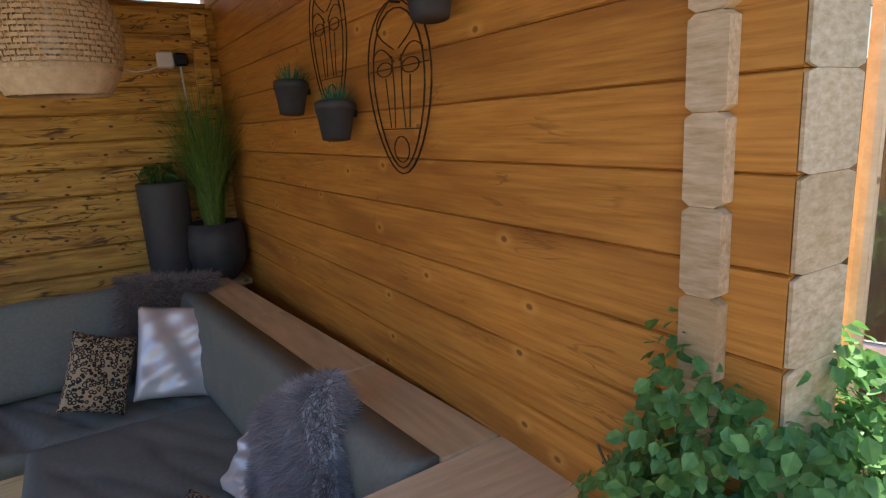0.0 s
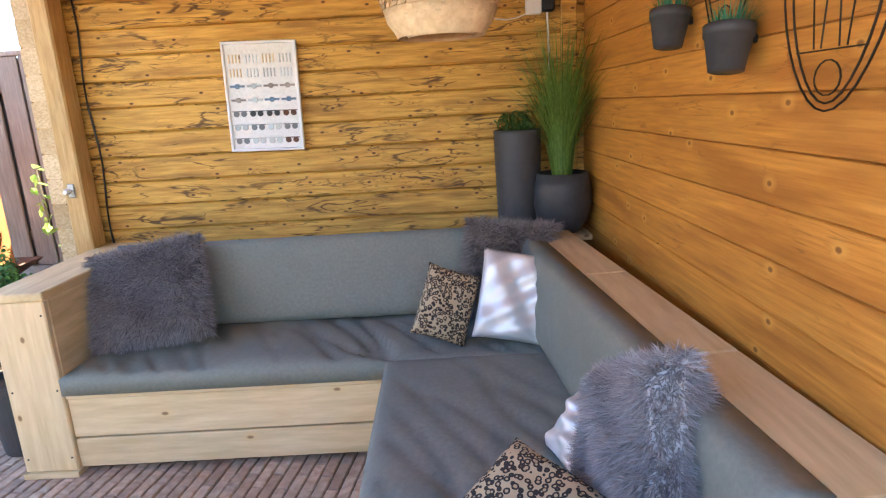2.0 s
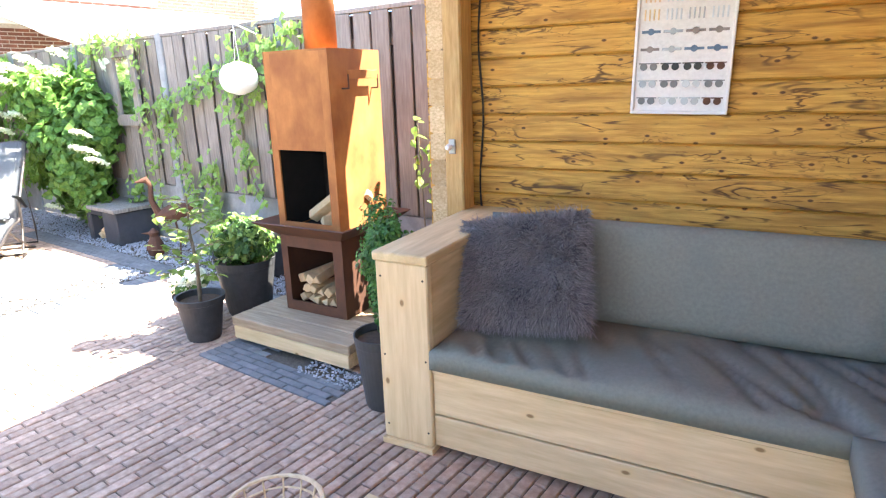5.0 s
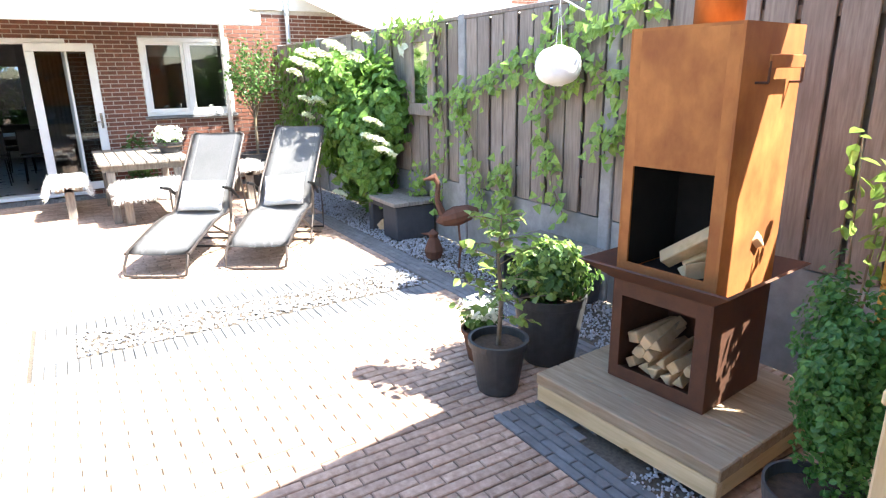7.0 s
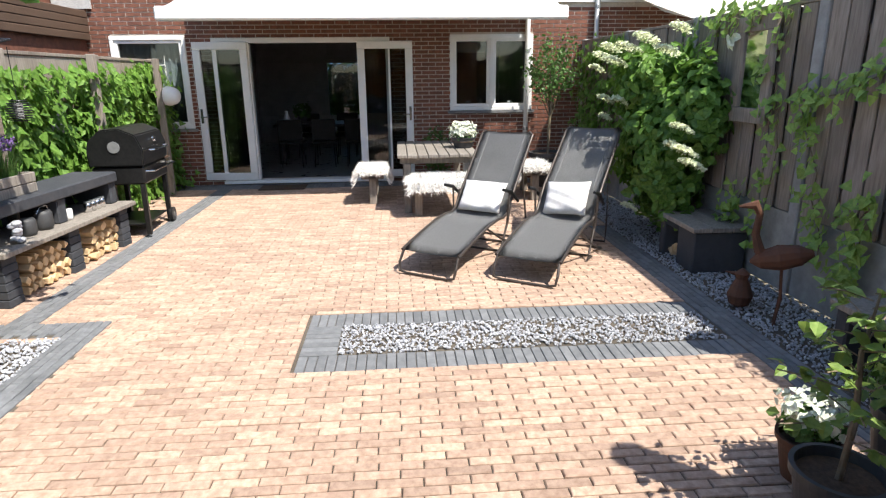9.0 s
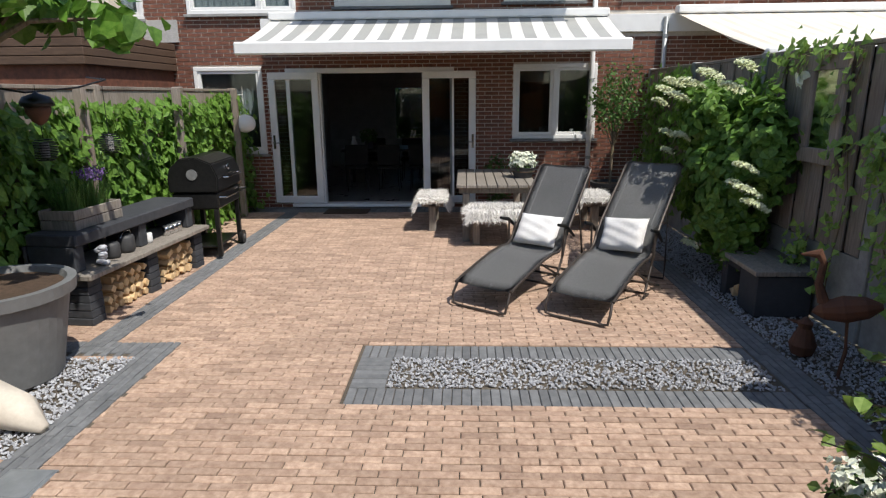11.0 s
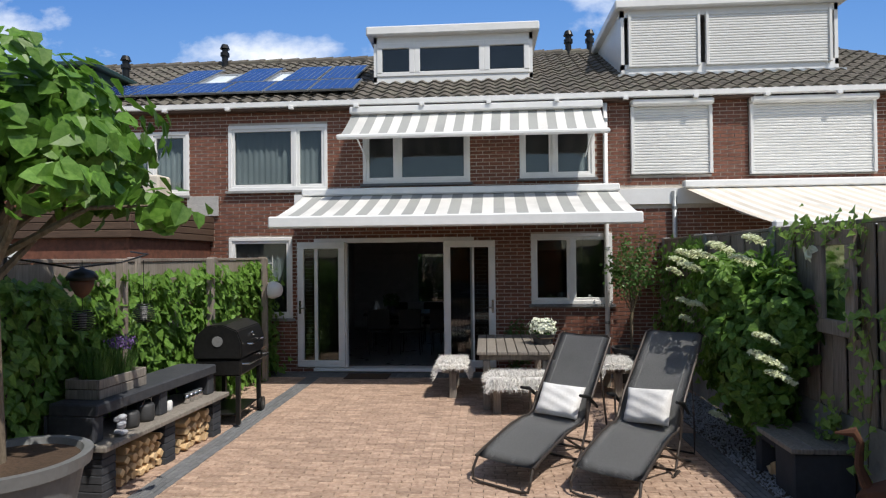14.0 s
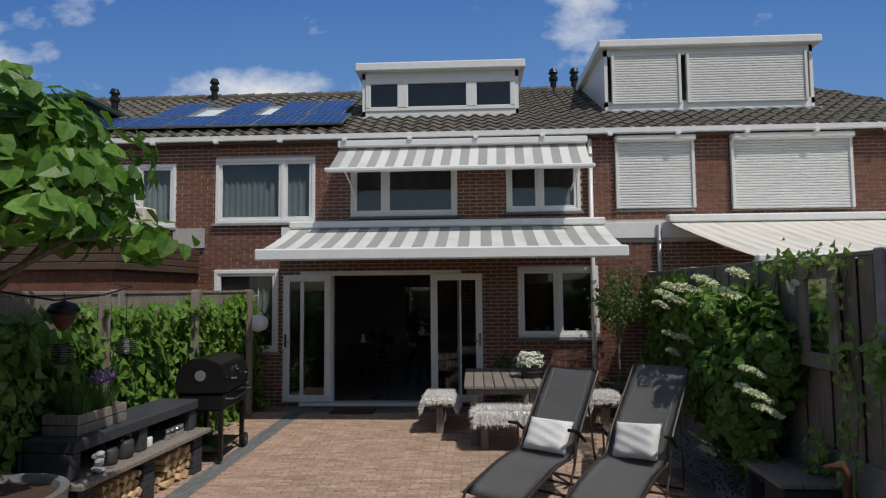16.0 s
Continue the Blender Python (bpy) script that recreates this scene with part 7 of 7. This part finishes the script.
tree = planter("potted_catalpa", "catalpa with large pale leaves in a big grey pot", -5.62, -1.72, 0.46, 0.66, GREY_POT)
bm = bmesh.new()
tube(bm, [(0, -0.1, 0.55), (0.0, -0.12, 1.2), (0.05, -0.1, 1.9), (0.0, -0.05, 2.2)], [0.085, 0.075, 0.07, 0.06], 10)
rg = random.Random(10)
tips = []
for k in range(15):
    a = k * 2.4
    r = rg.uniform(0.5, 1.0)
    tip = Vector((r * math.cos(a) * 0.9 - 0.05, r * math.sin(a) * 1.05 - 0.10, rg.uniform(2.25, 3.2)))
    part("limb", tube(bmesh.new(), [(0.02, -0.08, 1.75 + 0.03 * k), (tip.x * 0.5, tip.y * 0.5, 2.15 + (tip.z - 2.0) * 0.4), tip], [0.03, 0.018, 0.006], 6), BARK, tree)
    tips.append(tip)
part("trunk", bm, BARK, tree)
pts = clump((-0.05, -0.10, 2.80), (0.95, 1.08, 0.62), 1750, 66, 0.55)
for tip in tips:
    pts += clump(tip, (0.3, 0.3, 0.22), 40, 67 + int(tip.x * 10), 0.6)
stuff(part("crown", leaves(pts, 0.120, 26, "heart", 0.45, 0.15), LEAF_BIG, tree))
driftwood = tagged(part("driftwood", tube(bmesh.new(), [(-5.12, -1.55, 0.05), (-5.05, -1.36, 0.14), (-4.99, -1.16, 0.11), (-4.95, -1.0, 0.03)], [0.05, 0.13, 0.11, 0.03], 9), AWN_C, smooth=True), "pale weathered stone lying on the gravel", "stone")
drain = structure(part("drain_cover", box(boxed(-4.62, -4.38, -0.95, -0.70, -0.01, 0.004, 0.002), -4.60, -4.40, -0.93, -0.72, 0.004, 0.008), ZINC), "square metal drain cover in the paving", "drain")

# hanging garden lights on a rod before the ivy
rodx = thing("hanging_rail", "bent dark rod with hanging garden ornaments", "rail")
part("rail_rod", tube(bmesh.new(), [(-6.3, -2.3, 1.95), (-6.5, -1.9, 1.86), (-6.9, -1.75, 1.90), (-7.3, -1.75, 1.97), (-7.6, -2.1, 2.0)], 0.008), BLACK, rodx)
part("rail_post", rod(bmesh.new(), (-6.3, -2.3, 0.0), (-6.3, -2.3, 1.96), 0.012), BLACK, rodx)
ac2 = thing("acorn_lantern", "hanging acorn-shaped lantern with a dark cap", "lantern", pose(-6.55, -1.86, 1.62))
part("nut", lathe(bmesh.new(), [(0.01, 0), (0.05, 0.03), (0.085, 0.10), (0.09, 0.15)], seg=18), RUST_DARK, ac2, smooth=True)
part("cap", lathe(bmesh.new(), [(0.11, 0.14), (0.115, 0.17), (0.09, 0.21), (0.02, 0.235), (0.008, 0.25)], seg=18), BLACK, ac2, smooth=True)
for x, y, z in ((-6.75, -2.0, 1.42), (-7.4, -1.85, 1.42)):
    bl = thing("wire_lantern", "round black wire lantern hanging in the ivy", "lantern", pose(x, y, z), "black wire lanterns")
    for k in range(9):
        zz = -0.08 + k * 0.02
        r = 0.095 * math.sqrt(max(0.05, 1 - (zz / 0.105) ** 2))
        part("ring", tube(bmesh.new(), [(r * math.cos(a), r * math.sin(a), zz) for a in [q * 0.42 for q in range(16)]], 0.004, 5), BLACK, bl)
    part("core", lathe(bmesh.new(), [(0.03, -0.06), (0.035, 0.06)], seg=12), GREY_POT, bl)
    part("cord", rod(bmesh.new(), (0, 0, 0.09), (0, 0, 0.5), 0.003), BLACK, bl)

# ---- clouds, far behind the roofs ----
cm = bpy.data.materials.new("summer_sky")
cm.use_nodes = True
t = cm.node_tree
t.nodes.remove(t.nodes["Principled BSDF"])
co, ns, rp = t.nodes.new("ShaderNodeTexCoord"), t.nodes.new("ShaderNodeTexNoise"), t.nodes.new("ShaderNodeValToRGB")
mp = t.nodes.new("ShaderNodeMapping")
mp.inputs["Scale"].default_value = (1, 0.016, 0.028)
mp.inputs["Location"].default_value = (0, 0.42, 0.30)
ns.inputs["Scale"].default_value, ns.inputs["Detail"].default_value, ns.inputs["Roughness"].default_value = 1.0, 10.0, 0.58
t.links.new(co.outputs["Object"], mp.inputs[0])
t.links.new(mp.outputs[0], ns.inputs["Vector"])
cover = ns.outputs["Fac"]
for y, z, ry, rz, more in ((-85, 96, 95, 26, 0.30), (65, 150, 80, 26, 0.20), (-260, 120, 80, 40, 0.15)):
    sub, scl, ln, mr = t.nodes.new("ShaderNodeVectorMath"), t.nodes.new("ShaderNodeVectorMath"), t.nodes.new("ShaderNodeVectorMath"), t.nodes.new("ShaderNodeMapRange")
    sub.operation, scl.operation, ln.operation = "SUBTRACT", "MULTIPLY", "LENGTH"
    sub.inputs[1].default_value = (-300, y, z)
    scl.inputs[1].default_value = (0, 1 / ry, 1 / rz)
    mr.inputs["From Min"].default_value, mr.inputs["From Max"].default_value = 0.1, 1.15
    mr.inputs["To Min"].default_value, mr.inputs["To Max"].default_value = more, 0.0
    ad = t.nodes.new("ShaderNodeMath")
    t.links.new(co.outputs["Object"], sub.inputs[0])
    t.links.new(sub.outputs[0], scl.inputs[0])
    t.links.new(scl.outputs[0], ln.inputs[0])
    t.links.new(ln.outputs["Value"], mr.inputs["Value"])
    t.links.new(mr.outputs[0], ad.inputs[0])
    t.links.new(cover, ad.inputs[1])
    cover = ad.outputs[0]
rp.color_ramp.elements[0].position, rp.color_ramp.elements[1].position = 0.60, 0.86
t.links.new(cover, rp.inputs[0])
sp, grad, mixc, em = t.nodes.new("ShaderNodeSeparateXYZ"), t.nodes.new("ShaderNodeMapRange"), t.nodes.new("ShaderNodeMixRGB"), t.nodes.new("ShaderNodeEmission")
blue = t.nodes.new("ShaderNodeMixRGB")
blue.inputs[1].default_value, blue.inputs[2].default_value = (0.20, 0.42, 0.84, 1), (0.085, 0.25, 0.68, 1)
grad.inputs["From Min"].default_value, grad.inputs["From Max"].default_value = 85, 165
mixc.inputs[2].default_value = (1.15, 1.18, 1.22, 1)
for a, b in ((co.outputs["Object"], sp.inputs[0]), (sp.outputs["Z"], grad.inputs["Value"]), (grad.outputs[0], blue.inputs[0]), (blue.outputs[0], mixc.inputs[1]), (rp.outputs[0], mixc.inputs[0]), (mixc.outputs[0], em.inputs["Color"]), (em.outputs[0], t.nodes["Material Output"].inputs["Surface"])):
    t.links.new(a, b)
bm = bmesh.new()
bm.faces.new([bm.verts.new(v) for v in ((-300, -420, 5), (-300, 420, 5), (-300, 420, 260), (-300, -420, 260))])
structure(part("backdrop", bm, cm), "white summer clouds in a blue sky", "sky")

# ---- pavers, last ----
DARK_RECTS = [(-6.22, -5.33, 0.58, 3.40), (-8.6, -3.4, 3.40, 3.62), (-11.6, -6.2, -1.55, -1.33), (-6.24, -4.3, -1.05, -0.82), (-6.24, -5.97, -1.72, -1.052), (-3.60, -2.45, 2.60, 2.97), (-11.5, FX + 0.02, -2.3, 4.0)]
NO_RECTS = [(-3.22, -2.55, 2.80, 2.97), (-5.98, -5.54, 0.84, 3.36), (-10.5, -3.3, 3.62, 4.3), (-5.95, -4.7, -1.75, -1.05)]


def inside(rects, x, y):
    return any(min(a, b) <= x <= max(a, b) and c <= y <= d for a, b, c, d in rects)


rg = random.Random(5)
mid_vs, mid_fs, near_list = [], [], []
for r in range(int(14.6 / 0.0600)):
    x0 = -11.5 + r * 0.0600
    y = -2.3 + (0.1 if r % 2 else 0) + rg.uniform(-0.008, 0.008)
    while y < 4.18:
        cx, cy = x0 + 0.028, y + 0.098
        spans = [(y, y + 0.196)]
        for ra, rb, rc, rd in DARK_RECTS + NO_RECTS:
            if min(ra, rb) <= cx <= max(ra, rb):
                spans = [s for a, b in spans for s in ((a, min(b, rc - 0.005)), (max(a, rd + 0.002), b)) if s[1] - s[0] > 0.02]
        for a, b in spans:
            dz = rg.uniform(-0.0025, 0.0025)
            j = rg.uniform(-0.0015, 0.0015)
            if b - a > 0.19 and -4.45 < cx < -3.65 and 0.75 < cy < 2.55 and len(near_list) < 298:
                near_list.append((x0 + j, y, dz))
            else:
                brick_block(mid_vs, mid_fs, x0 + j, x0 + 0.0530 + j, a, b, -0.03, dz, 0.005)
        y += 0.2015
stuff(part("pavers", (mid_vs, mid_fs), PAVER, bed))
vs, fs = [], []
brick_block(vs, fs, 0, 0.0530, 0, 0.195, -0.03, 0, 0.005)
first = part("paver", (vs, fs), PAVER, bed)
first.location = near_list[0]
for q in near_list[1:]:
    o = new("paver", first.data)
    o.parent, o.location = bed, q
vs, fs = [], []
# the blue-grey edging: upright round the band, along the borders elsewhere
for k in range(46):
    y = 0.60 + k * 0.0605
    if y < 3.36:
        for x in (-6.20, -5.525):
            brick_block(vs, fs, x, x + 0.212, y, y + 0.056, -0.03, rg.uniform(-0.002, 0.002), 0.004)
for j in range(7):
    brick_block(vs, fs, -5.985 + j * 0.0655, -5.925 + j * 0.0655, 0.60, 0.83, -0.03, rg.uniform(-0.002, 0.002), 0.004)
for a, b, c, d in DARK_RECTS[1:]:
    a, b = min(a, b), max(a, b)
    nr = max(1, round((d - c) / 0.056))
    pitch = (d - c) / nr
    for r in range(nr):
        x = a + (0.1 if r % 2 else 0)
        if r % 2:
            brick_block(vs, fs, a, a + 0.0955, c + r * pitch, c + (r + 1) * pitch - 0.005, -0.03, 0.0, 0.004)
        while x < b - 0.05:
            if not inside(NO_RECTS, x + 0.1, c + (r + 0.5) * pitch):
                brick_block(vs, fs, x, min(b, x + 0.196), c + r * pitch, c + (r + 1) * pitch - 0.005, -0.03, rg.uniform(-0.002, 0.002), 0.004)
            x += 0.2015
stuff(part("edging_pavers", (vs, fs), SLATE, bed))
for a, b, z0, x in [r for r in ALL_BRICK if NEAR_BRICK(*r[:3])][:298]:
    part("brick", brick_mesh([(a, b, z0, x)]), BRICK, wall_facade)
